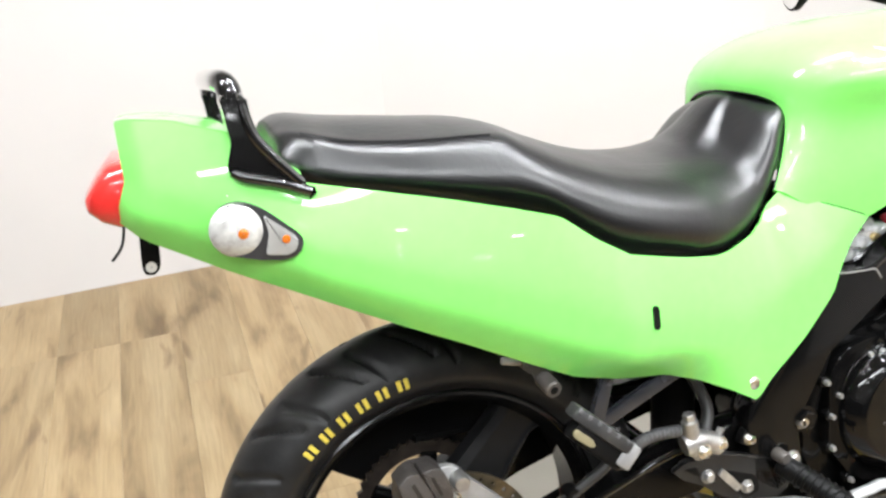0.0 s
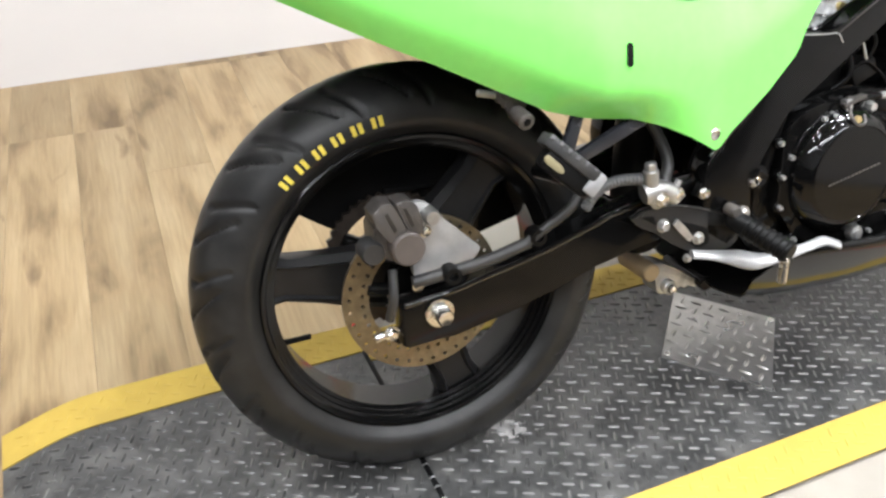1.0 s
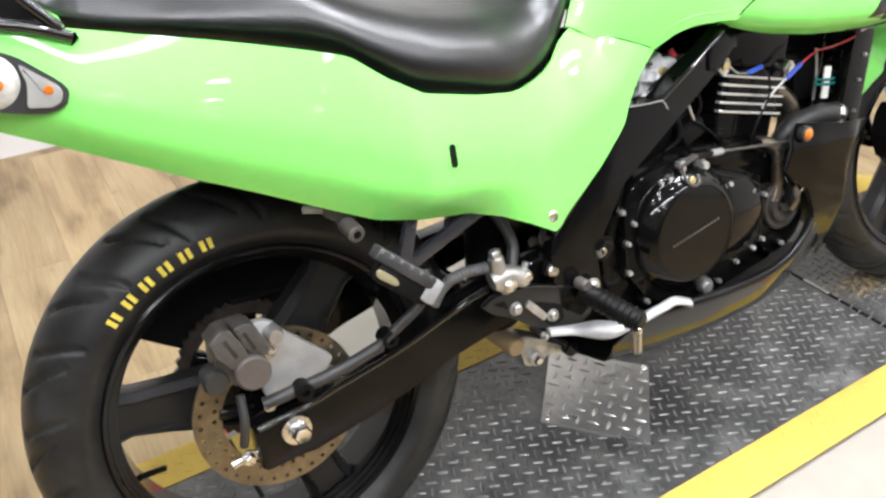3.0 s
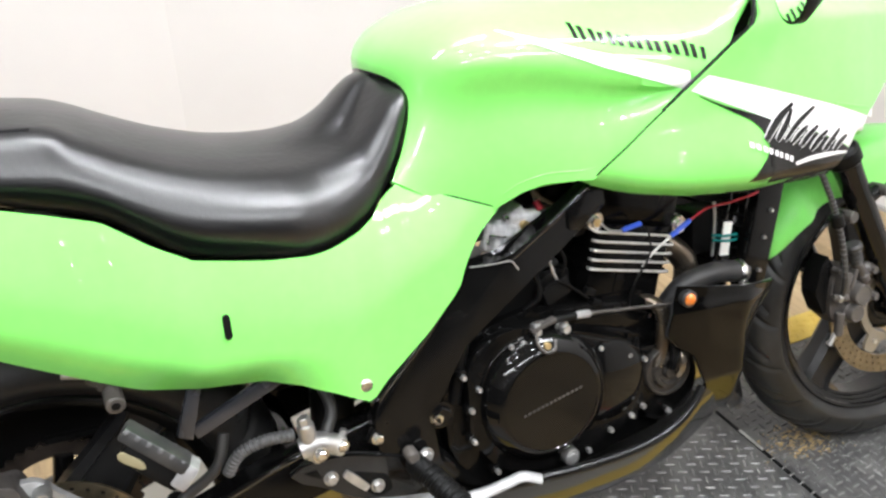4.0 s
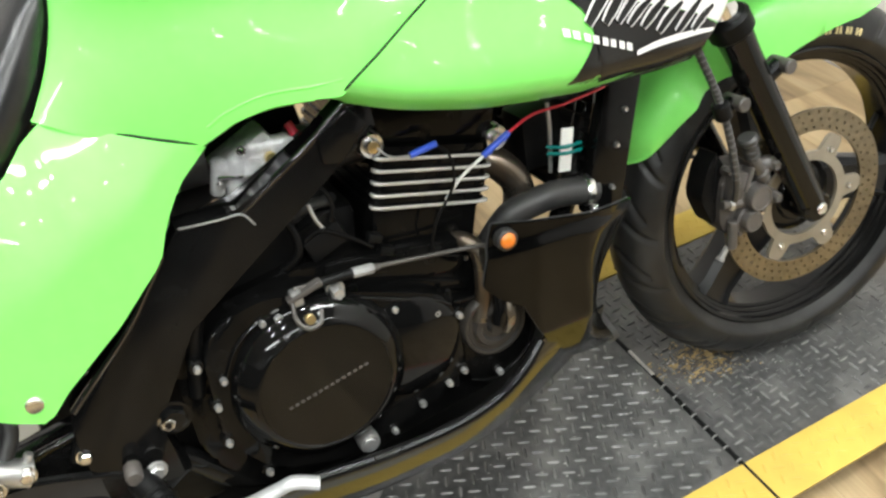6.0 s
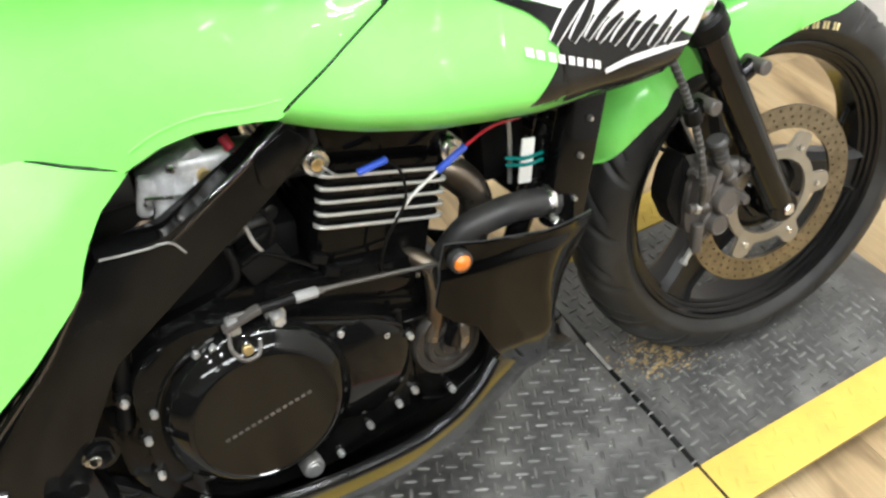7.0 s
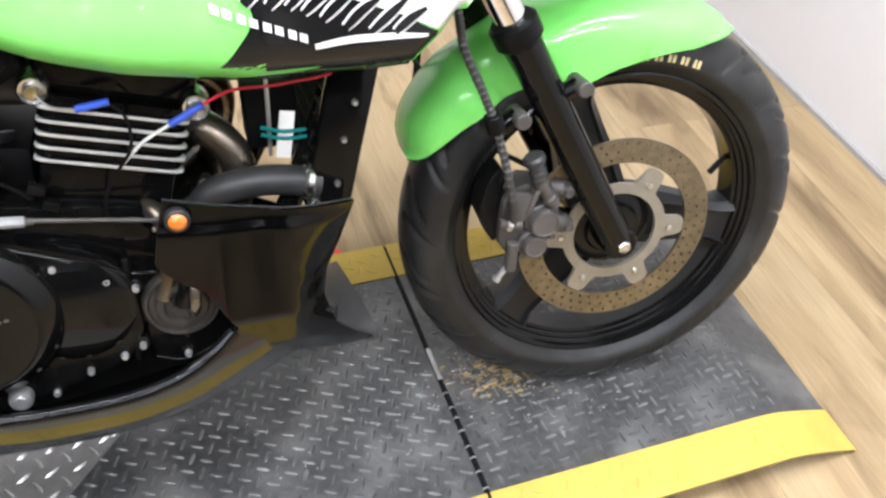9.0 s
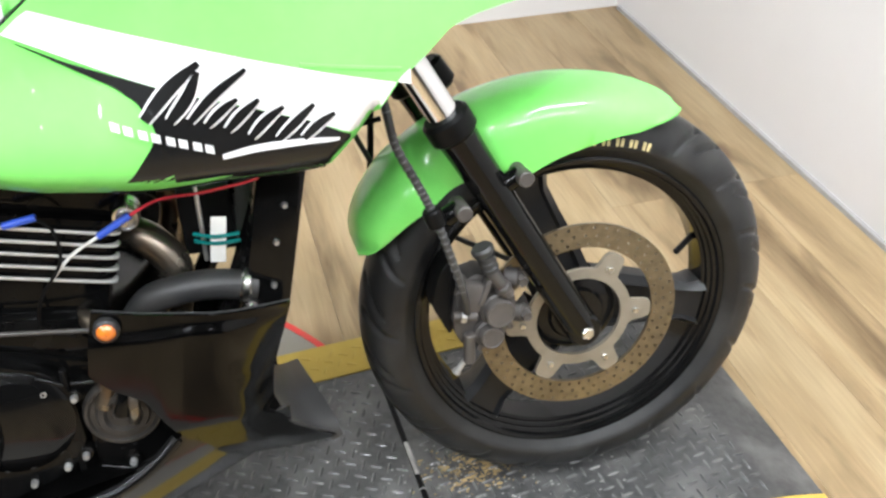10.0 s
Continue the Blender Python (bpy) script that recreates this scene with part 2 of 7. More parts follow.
    l.new(bp.outputs["Normal"], b.inputs["Normal"])
    return mat


PLANK = plank_material()


# ---- building blocks; on the motorcycle x is ahead, s the side towards its right, h up its centre plane ----
def part(name, bm, mat, parent=None, label="", smooth=35.0):
    mesh = bpy.data.meshes.new(name)
    bmesh.ops.recalc_face_normals(bm, faces=bm.faces)
    for f in bm.faces:
        f.smooth = True
    for e in bm.edges:
        e.smooth = len(e.link_faces) == 2 and e.calc_face_angle(0) < radians(smooth)
    bm.to_mesh(mesh)
    bm.free()
    mesh.materials.append(mat)
    ob = new(name, mesh)
    if parent:
        ob.parent = parent
    return tagged(ob, label)


def P(x, s, h):
    return Vector((x, -s, h))


def lerp_table(table, x):
    xs, ys = zip(*table)
    return float(np.interp(x, xs, ys))


def smooth_line(pts, per=6):
    """A smooth line through the points."""
    pts = [Vector(p) for p in pts]
    if len(pts) < 3:
        return pts
    ext = [2 * pts[0] - pts[1]] + pts + [2 * pts[-1] - pts[-2]]
    out = []
    for i in range(1, len(ext) - 2):
        a, b, c, d = ext[i - 1 : i + 3]
        for k in range(per):
            t = k / per
            out.append(0.5 * (2 * b + (c - a) * t + (2 * a - 5 * b + 4 * c - d) * t * t + (3 * b - a - 3 * c + d) * t**3))
    return out + [pts[-1]]


def add_loft(bm, rings, closed=True, caps=True):
    rows = [[bm.verts.new(p) for p in ring] for ring in rings]
    k = len(rows[0])
    for a, b in zip(rows, rows[1:]):
        for i in range(k if closed else k - 1):
            j = (i + 1) % k
            bm.faces.new((a[i], a[j], b[j], b[i]))
    if caps and closed:
        bm.faces.new(rows[0])
        bm.faces.new(rows[-1])
    return rows


def add_tube(bm, pts, r, segs=10, per=6, flat=1.0):
    line = smooth_line(pts, per)
    rings, up = [], Vector((0.13, 0.9, 0.4))
    for i, p in enumerate(line):
        d = (line[min(i + 1, len(line) - 1)] - line[max(i - 1, 0)]).normalized()
        a = (up - d * up.dot(d)).normalized()
        b = d.cross(a)
        up = a
        rr = r(i / (len(line) - 1)) if callable(r) else r
        rings.append([p + rr * (math.cos(q) * a + flat * math.sin(q) * b) for q in [2 * math.pi * k / segs for k in range(segs)]])
    add_loft(bm, rings)


def tube(name, pts, r, mat, parent, label="", segs=10, per=6, flat=1.0):
    bm = bmesh.new()
    add_tube(bm, pts, r, segs, per, flat)
    return part(name, bm, mat, parent, label, 50)


def add_plate(bm, outline, s0, s1, bevel=0.0):
    """A plate whose outline lies in the x, h plane, from side s0 to s1."""
    a = [bm.verts.new(P(x, s0, h)) for x, h in outline]
    b = [bm.verts.new(P(x, s1, h)) for x, h in outline]
    faces = [bm.faces.new(a), bm.faces.new(b)]
    k = len(a)
    faces += [bm.faces.new((a[i], a[(i + 1) % k], b[(i + 1) % k], b[i])) for i in range(k)]
    if bevel:
        edges = list({e for f in faces[:2] for e in f.edges})
        bmesh.ops.bevel(bm, geom=edges, offset=bevel, segments=2, affect="EDGES", profile=0.6)


def plate(name, outline, s0, s1, mat, parent, label="", bevel=0.003):
    bm = bmesh.new()
    add_plate(bm, outline, s0, s1, bevel)
    return part(name, bm, mat, parent, label)


def rounded(outline, r=0.01, n=3):
    """An outline with its corners cut round."""
    out, k = [], len(outline)
    for i in range(k):
        p, a, b = (Vector(outline[j % k]) for j in (i, i - 1, i + 1))
        ra, rb = min(r, (a - p).length / 2.2), min(r, (b - p).length / 2.2)
        u, v = p + (a - p).normalized() * ra, p + (b - p).normalized() * rb
        out += [tuple((1 - t) ** 2 * u + 2 * t * (1 - t) * p + t * t * v) for t in [q / n for q in range(n + 1)]]
    return out


def add_box(bm, center, size, bevel=0.0, turn=None):
    made = bmesh.ops.create_cube(bm, size=1.0)["verts"]
    m = Matrix.Translation(center) @ (turn or Matrix()) @ Matrix.Diagonal((*size, 1))
    bmesh.ops.transform(bm, matrix=m, verts=made)
    if bevel:
        edges = list({e for v in made for e in v.link_edges})
        bmesh.ops.bevel(bm, geom=edges, offset=bevel, segments=2, affect="EDGES", profile=0.6)


def box(name, center, size, mat, parent=None, label="", bevel=0.003, turn=None):
    bm = bmesh.new()
    add_box(bm, center, size, bevel, turn)
    return part(name, bm, mat, parent, label)


def add_lathe(bm, profile, x, h, segs=48, bumps=None, closed=False):
    """A profile of (radius, side) turned round the axis across the motorcycle at x, h."""
    rings = []
    for k in range(segs):
        q = 2 * math.pi * k / segs
        ring = []
        for r, s in profile:
            rr = r + (bumps(q, s, r) if bumps else 0)
            ring.append(P(x + rr * math.cos(q), s, h + rr * math.sin(q)))
        rings.append(ring)
    rows = [[bm.verts.new(p) for p in ring] for ring in rings]
    n = len(profile)
    for i in range(segs):
        a, b = rows[i], rows[(i + 1) % segs]
        for j in range(n if closed else n - 1):
            bm.faces.new((a[j], a[(j + 1) % n], b[(j + 1) % n], b[j]))
    bmesh.ops.remove_doubles(bm, verts=bm.verts, dist=1e-6)


def lathe(name, profile, x, h, mat, parent, label="", segs=48, closed=False, bumps=None, smooth=35):
    bm = bmesh.new()
    add_lathe(bm, profile, x, h, segs, bumps, closed)
    return part(name, bm, mat, parent, label, smooth)


def rod(name, a, b, r, mat, parent, label="", segs=14, bevel=0.15):
    """A round bar from a to b with eased ends."""
    bm = bmesh.new()
    a, b = Vector(a), Vector(b)
    d = (b - a).normalized()
    e = min(r * bevel, (b - a).length / 4)
    side = d.orthogonal().normalized()
    other = d.cross(side)
    rings = [[c + rr * (math.cos(q) * side + math.sin(q) * other) for q in [2 * math.pi * k / segs for k in range(segs)]] for c, rr in ((a, r - e), (a + d * e, r), (b - d * e, r), (b, r - e))]
    add_loft(bm, rings)
    return part(name, bm, mat, parent, label, 40)


def bolt(x, s, h, r, parent, mat=None, depth=0.006, name="bolt", hexed=True, label=""):
    """A hexagon bolt on a washer, its head towards the right side."""
    bm = bmesh.new()
    sides = 6 if hexed else 14
    prof = [(r * 1.35, s - depth), (r * 1.35, s - depth * 0.6), (r * 1.02, s - depth * 0.6)]
    add_lathe(bm, [(0.0004, s - depth)] + prof, x, h, 14)
    turn = (x * 37 + h * 91) % 1
    rings = [[P(x + q * math.cos(a + turn), sd, h + q * math.sin(a + turn)) for a in [2 * math.pi * k / sides for k in range(sides)]] for q, sd in ((r, s - depth * 0.7), (r, s + depth * 0.25), (r * 0.8, s + depth * 0.5), (r * 0.35, s + depth * 0.42))]
    add_loft(bm, rings)
    return part(name, bm, mat or BRIGHT, parent, label)


def skin(name, grid, thick, mat, parent, label="", smooth=40):
    """A shell: a grid of points with a thickness."""
    bm = bmesh.new()
    add_loft(bm, grid, closed=False, caps=False)
    bmesh.ops.recalc_face_normals(bm, faces=bm.faces)
    ob = part(name, bm, mat, parent, label, smooth)
    if thick:
        mod = ob.modifiers.new("thickness", "SOLIDIFY")
        mod.thickness, mod.offset = thick, 0.0
    return ob


def sheet(name, lower, upper, side, x0, x1, nx, nv, thick, mat, parent, label="", lift=0.0, mirror=False, warp=None):
    """A panel between the lines lower(x) and upper(x), its side given by side(x, h)."""
    grid = []
    for i in range(nx + 1):
        x = x0 + (x1 - x0) * i / nx
        lo, hi = lower(x), upper(x)
        col = []
        for j in range(nv + 1):
            h = lo + (hi - lo) * j / nv
            s = side(x, h) + lift
            col.append(P(x + (warp(x, h) if warp else 0), -s if mirror else s, h))
        grid.append(col)
    return skin(name, grid, thick, mat, parent, label)


def line_of(table):
    return lambda x: lerp_table(table, x)


def curve_of(table):
    """A smooth line through the table that never overshoots it."""
    xs, ys = (np.array(v, float) for v in zip(*table))
    h, d = np.diff(xs), np.diff(ys) / np.diff(xs)
    m = np.zeros(len(xs))
    m[0], m[-1] = d[0], d[-1]
    for i in range(1, len(xs) - 1):
        if d[i - 1] * d[i] > 0:
            a, b = 2 * h[i] + h[i - 1], h[i] + 2 * h[i - 1]
            m[i] = (a + b) / (a / d[i - 1] + b / d[i])

    def value(x):
        x = min(max(x, xs[0]), xs[-1])
        i = min(max(int(np.searchsorted(xs, x)) - 1, 0), len(xs) - 2)
        t = (x - xs[i]) / h[i]
        return float((2 * t**3 - 3 * t**2 + 1) * ys[i] + (t**3 - 2 * t**2 + t) * h[i] * m[i] + (3 * t**2 - 2 * t**3) * ys[i + 1] + (t**3 - t**2) * h[i] * m[i + 1])

    return value


# ---- the room ----
def structure(name, center, size, mat, label, bevel=0.0):
    ob = box(name, center, size, mat, None, "", bevel)
    return tagged(ob, label, name.split("_")[0], kind="structure")


WALL_H = CEILING_Z - FLOOR_Z
mid_z = (CEILING_Z + FLOOR_Z) / 2
structure("wall_north", (-2.5, 1.98, mid_z), (7.6, 0.2, WALL_H), WALL_WHITE, "plain white painted wall behind the motorcycle")
WALL_BEND = [(0.45, 1.88), (1.75, 1.632), (2.32, 1.622)]
for (ax, ay), (bx, by) in zip(WALL_BEND, WALL_BEND[1:]):
    turn = math.atan2(by - ay, bx - ax)
    mid = Vector(((ax + bx) / 2 - 0.1 * math.sin(turn), (ay + by) / 2 + 0.1 * math.cos(turn), mid_z))
    slant = box("wall_north_front", mid, (math.hypot(bx - ax, by - ay) + 0.01, 0.2, WALL_H), WALL_WHITE, None, "", 0.0, Matrix.Rotation(turn, 4, "Z"))
    tagged(slant, "plain white painted wall, turned slightly forward", "wall", kind="structure")
structure("wall_east", (2.42, -0.80, mid_z), (0.2, 4.92, WALL_H), WALL_WHITE, "plain white painted wall beside the front wheel")
# unseen walls that close the room, dark so that black parts reflect little
structure("wall_east_far", (2.42, -8.26, mid_z), (0.2, 10.0, WALL_H), UNSEEN_DARK, "plain unseen side wall, kept dark for the reflections")
structure("wall_south", (-2.0, -13.36, mid_z), (8.64, 0.2, WALL_H), UNSEEN_DARK, "plain unseen wall, kept dark for the reflections")
structure("wall_west", (-6.4, -5.7, mid_z), (0.2, 15.2, WALL_H), UNSEEN_DARK, "plain unseen wall, kept dark for the reflections")
structure("ceiling", (-2.0, -5.6, CEILING_Z + 0.05), (9.0, 15.6, 0.1), CEILING_WHITE, "plain grey ceiling with tube and spot lights")
structure("baseboard", (2.314, -0.85, FLOOR_Z + 0.006), (0.012, 4.9, 0.012), BASEBOARD, "thin grey sealing strip along the wall foot")

TUBE_GLOW = bpy.data.materials.new("lamp_diffuser")
tn, tl, tb = nodes_of(TUBE_GLOW)
tb.inputs["Base Color"].default_value = (0.9, 0.9, 0.88, 1)
tb.inputs["Emission Color"].default_value = (1.0, 0.97, 0.93, 1)
tb.inputs["Emission Strength"].default_value = 6.0
for lx, ly in TUBES:
    fixture = box("ceiling_light", (lx, ly, CEILING_Z - 0.03), (1.24, 0.2, 0.06), WALL_WHITE, None, "", 0.006)
    tagged(fixture, "long white ceiling light with two bare tubes", "ceiling light", "ceiling lights")
    for dy in (-0.05, 0.05):
        rod("tube", (lx - 0.58, ly + dy, CEILING_Z - 0.078), (lx + 0.58, ly + dy, CEILING_Z - 0.078), 0.016, TUBE_GLOW, fixture, "glowing white tube")

for lx, ly in SPOTS:
    can = rod("ceiling_spot", (lx, ly, CEILING_Z), (lx, ly, CEILING_Z - 0.088), 0.06, WALL_WHITE, None, "", 24)
    tagged(can, "small round white ceiling spotlight", "spotlight", "ceiling spots")
SPOT_GLOW = bpy.data.materials.new("spot_face")
tn, tl, tb = nodes_of(SPOT_GLOW)
tb.inputs["Base Color"].default_value = (0.9, 0.9, 0.88, 1)
tb.inputs["Emission Color"].default_value = (0.97, 0.99, 1.0, 1)
tb.inputs["Emission Strength"].default_value = 60.0
for ly in (-3.2, -4.2, -5.4, -6.8, -8.4, -10.4):
    for lx in (-5.2, -4.2, -3.2, -2.2, -1.2, -0.3, 0.6, 1.5):
        can = rod("ceiling_spot", (lx, ly, CEILING_Z), (lx, ly, CEILING_Z - 0.088), 0.07, WALL_WHITE, None, "", 24)
        tagged(can, "small round white ceiling spotlight", "spotlight", "ceiling spots")
        rod("face", (lx, ly, CEILING_Z - 0.086), (lx, ly, CEILING_Z - 0.093), 0.055, SPOT_GLOW, can, "glowing face", 16)


# ---- the display stand: a low turntable that carries a tread-plate deck with sloping ends ----
DECK = pose(0, 0.015, 0, 0, 0, 1.72)
X0, X1, B0, B1 = -0.632, 1.805, -0.475, 1.65
HALF, TAPE = 0.315, 0.078


def deck_z(x):
    """The deck is level and bends down to the floor at both ends."""
    drop = -(FLOOR_Z + 0.004)
    for edge, end in ((B0, X0), (B1, X1)):
        t = (x - edge) / (end - edge)
        if t > 0:
            t = min(t, 1)
            return -drop * (t * t * (1.6 - 0.6 * t))
    return 0.0


def north(x):
    """The far edge: the rear plate reaches a little further than the others."""
    return 0.314 if x < -0.017 else 0.284


deck = tagged(new("display_deck"), "black tread-plate motorcycle deck with yellow taped edges", "display deck")
deck.matrix_world = DECK
deck_xs = [X0 + (B0 - X0) * i / 8 for i in range(8)] + [B0, -0.015, 0.6, 1.206, B1] + [B1 + (X1 - B1) * i / 8 for i in range(1, 9)]


def strip(name, y0, y1, lift, thick, mat, label, xs=deck_xs):
    bm = bmesh.new()
    rings = []
    for x in xs:
        z = deck_z(x) + lift
        rings.append([Vector((x, y0, z)), Vector((x, y1, z)), Vector((x, y1, z - thick)), Vector((x, y0, z - thick))])
    add_loft(bm, rings)
    return part(name, bm, mat, deck, label, 20)


def gap_xs(a, b):
    return [a] + [x for x in deck_xs if a < x < b] + [b]


GAPS = [X0, -0.017, 1.204, X1]
for a, b in zip(GAPS, GAPS[1:]):
    strip("deck_plate", -HALF, north(b - 0.01), 0.0, 0.005, DIAMOND_BLACK, "black painted tread plate", gap_xs(a + (0.004 if a > X0 else 0), b))
    for y0, y1 in ((-HALF - 0.001, -HALF + TAPE), (north(b - 0.01) - TAPE, north(b - 0.01) + 0.001)):
        strip("edge_tape", y0, y1, 0.0025, 0.003, YELLOW, "worn yellow safety tape", gap_xs(a + (0.003 if a > X0 else 0), b))
for gx in GAPS[1:3]:
    rod("hinge_rod", (gx + 0.002, -HALF + 0.004, -0.0012), (gx + 0.002, 0.282, -0.0012), 0.0046, MATTE_BLACK, deck, "dark rod in the joint", 12)
    for k in range(8):
        y = -HALF + 0.085 + 0.024 * k + 0.004 * (k * k % 3)
        rod("hinge_knuckle", (gx + 0.002, y, -0.001), (gx + 0.002, y + 0.0022, -0.001), 0.0052, ALLOY, deck, "bright worn knuckle", 12)
    rod("hinge_sleeve", (gx + 0.0022, -HALF + 0.285, -0.0009), (gx + 0.0022, -HALF + 0.350, -0.0009), 0.0046, ALLOY, deck, "bare worn stretch of the rod", 12)


def lugs(name, mat, keep, label, height, lift=0.0, angle=-26):
    """Raised lens-shaped lugs in a checkered pattern, turned against the deck's edge."""
    bm = bmesh.new()
    pitch, turn = 0.0205, radians(angle)
    c, s = math.cos(turn), math.sin(turn)
    n = int(2.8 / pitch)
    for i in range(-n, n):
        for j in range(-n, n):
            x, y = 0.6 + pitch * (i * c - j * s), pitch * (i * s + j * c)
            if not keep(x, y):
                continue
            q = turn + (math.pi / 2 if (i + j) % 2 else 0)
            a, b = Vector((math.cos(q), math.sin(q), 0)), Vector((-math.sin(q), math.cos(q), 0))
            z = deck_z(x) + lift
            slope = (deck_z(x + 0.01) - deck_z(x - 0.01)) / 0.02
            o = Vector((x, y, z))

            def at(u, v, w):
                p = o + a * u + b * v
                p.z += slope * (p.x - x) + w
                return bm.verts.new(p)

            base = [at(u, v, -0.0006) for u, v in ((-0.0122, 0), (-0.006, -0.0034), (0.006, -0.0034), (0.0122, 0), (0.006, 0.0034), (-0.006, 0.0034))]
            top = [at(-0.006, 0, height), at(0.006, 0, height)]
            for f in ((0, 1, 6), (1, 2, 7, 6), (2, 3, 7), (3, 4, 7), (4, 5, 6, 7), (5, 0, 6)):
                bm.faces.new([base[k] if k < 6 else top[k - 6] for k in f])
    ob = part(name, bm, mat, deck, label, 60)
    return tagged(ob, kind="stuff")


PLATE_C = (0.60, 0.025)


def on_plate(x, y):
    return abs(x - PLATE_C[0]) + abs(y - PLATE_C[1]) < 0.15


def on_deck(x, y):
    if x < X0 + 0.012 or x > X1 - 0.1 or y < -HALF + TAPE + 0.008 or y > north(x) - TAPE - 0.008 or on_plate(x, y):
        return False
    return min(abs(x + 0.015), abs(x - 1.206)) > 0.012


lugs("tread_pattern", LUG_LIT, lambda x, y: on_deck(x, y) and x < 1.206, "raised lugs of the tread plate", 0.0022)
lugs("tread_pattern", LUG_LIT, lambda x, y: on_deck(x, y) and x > 1.206, "raised lugs of the tread plate", 0.0022, 0.0, 4)
lugs("tape_relief", YELLOW, lambda x, y: X0 + 0.02 < x < X1 - 0.12 and (-HALF + 0.014 < y < -HALF + TAPE - 0.012 or north(x) - TAPE + 0.012 < y < north(x) - 0.014) and min(abs(x + 0.015), abs(x - 1.206)) > 0.014, "tape pressed over raised lugs", 0.0016, 0.0024)

# the small bare plate screwed to the deck, a square on its corner
cover = tagged(new("cover_plate"), "bare aluminium tread plate screwed to the deck", "cover plate")
cover.matrix_world = pose(PLATE_C[0], PLATE_C[1] + 0.018, 0.0, 0, 0, 0)
CORNERS = [(0.131, 0.005), (0.0, 0.148), (-0.131, -0.007), (-0.003, -0.152)]
bm = bmesh.new()
lower = [bm.verts.new((x, y, 0.0004)) for x, y in CORNERS]
upper = [bm.verts.new((x * 0.99, y * 0.99, 0.0042)) for x, y in CORNERS]
bm.faces.new(lower), bm.faces.new(upper)
for i in range(4):
    bm.faces.new((lower[i], lower[(i + 1) % 4], upper[(i + 1) % 4], upper[i]))
part("plate", bm, DIAMOND_ALLOY, cover, "bare aluminium plate")
bm = bmesh.new()
for i in range(-5, 6):
    for j in range(-5, 6):
        u, v = i * 0.026, j * 0.026
        x, y = (u - v) * 0.7, (u + v) * 0.76
        if abs(x) / 0.131 + abs(y) / 0.150 > 0.86:
            continue
        q = math.pi / 5 + (math.pi / 2 if (i + j) % 2 else 0)
        a, b = Vector((math.cos(q), math.sin(q), 0)), Vector((-math.sin(q), math.cos(q), 0))
        o = Vector((x, y, 0.004))
        ring = [bm.verts.new(o + a * du + b * dv) for du, dv in ((-0.013, 0), (-0.006, -0.0035), (0.006, -0.0035), (0.013, 0), (0.006, 0.0035), (-0.006, 0.0035))]
        top = [bm.verts.new(o + a * du + Vector((0, 0, 0.0026))) for du in (-0.006, 0.006)]
        for f in ((0, 1, 6), (1, 2, 7, 6), (2, 3, 7), (3, 4, 7), (4, 5, 6, 7), (5, 0, 6)):
            bm.faces.new([ring[k] if k < 6 else top[k - 6] for k in f])
tagged(part("plate_pattern", bm, DIAMOND_ALLOY, cover, "raised lugs", 60), kind="stuff")
for x, y in ((0.118, 0.004), (-0.118, -0.006)):
    rod("screw", (x, y, 0.003), (x, y, 0.0075), 0.0065, BRIGHT, cover, "bright screw head", 10, 0.4)

# worn, rusty patch on the deck in front
bm = bmesh.new()
rng = random.Random(4)
for _ in range(420):
    x, y, r = rng.gauss(1.30, 0.042), rng.gauss(-0.040, 0.022), rng.uniform(0.0008, 0.0040) * (2.4 if _ % 8 == 0 else 1.0)
    q0 = rng.uniform(0, 6)
    ring = [(x + r * rng.uniform(0.5, 1.2) * math.cos(q0 + k * math.pi / 4), y + 0.6 * r * rng.uniform(0.5, 1.2) * math.sin(q0 + k * math.pi / 4), 0.0004 + 0.00001 * (_ % 9)) for k in range(8)]
    bm.faces.new([bm.verts.new(p) for p in ring])
tagged(part("rust_patch", bm, RUST, deck, "rusty brown scuff marks"), kind="stuff")

bm = bmesh.new()
rng = random.Random(9)
for _ in range(520):
    cx, cy, sp = rng.choice(((0.14, -0.04, 0.012), (0.14, -0.04, 0.03), (-0.25, -0.02, 0.06), (-0.16, -0.10, 0.04), (1.27, -0.09, 0.05), (1.22, -0.03, 0.03), (1.36, -0.12, 0.04), (0.3, -0.12, 0.14), (0.95, -0.10, 0.10), (1.12, -0.08, 0.05), (1.48, -0.05, 0.08)))
    x, y, r = rng.gauss(cx, sp), rng.gauss(cy, sp * 0.7), rng.uniform(0.0006, 0.0032 if sp > 0.012 else 0.014)
    if not on_deck(x, y):
        continue
    q0 = rng.uniform(0, 6)
    ring = [(x + r * rng.uniform(0.4, 1.2) * math.cos(q0 + k * math.pi / 4), y + 0.6 * r * rng.uniform(0.4, 1.2) * math.sin(q0 + k * math.pi / 4), deck_z(x) + 0.0006 + 0.00001 * (_ % 9)) for k in range(8)]
    bm.faces.new([bm.verts.new(p) for p in ring])
tagged(part("pale_scuff", bm, SMUDGE, deck, "pale scraped marks"), kind="stuff")

turntable = tagged(new("turntable"), "low round cream turntable with a red rim on the floor", "turntable")
turntable.matrix_world = pose(0.55, 0.0, 0)
bm = bmesh.new()
add_loft(bm, [[Vector((r * math.cos(q), r * math.sin(q), z)) for q in [2 * math.pi * k / 96 for k in range(96)]] for r, z in ((0.660, FLOOR_Z), (0.660, -0.012), (0.657, -0.009))])
part("disc", bm, TABLE_CREAM, turntable, "off-white painted disc")
bm = bmesh.new()
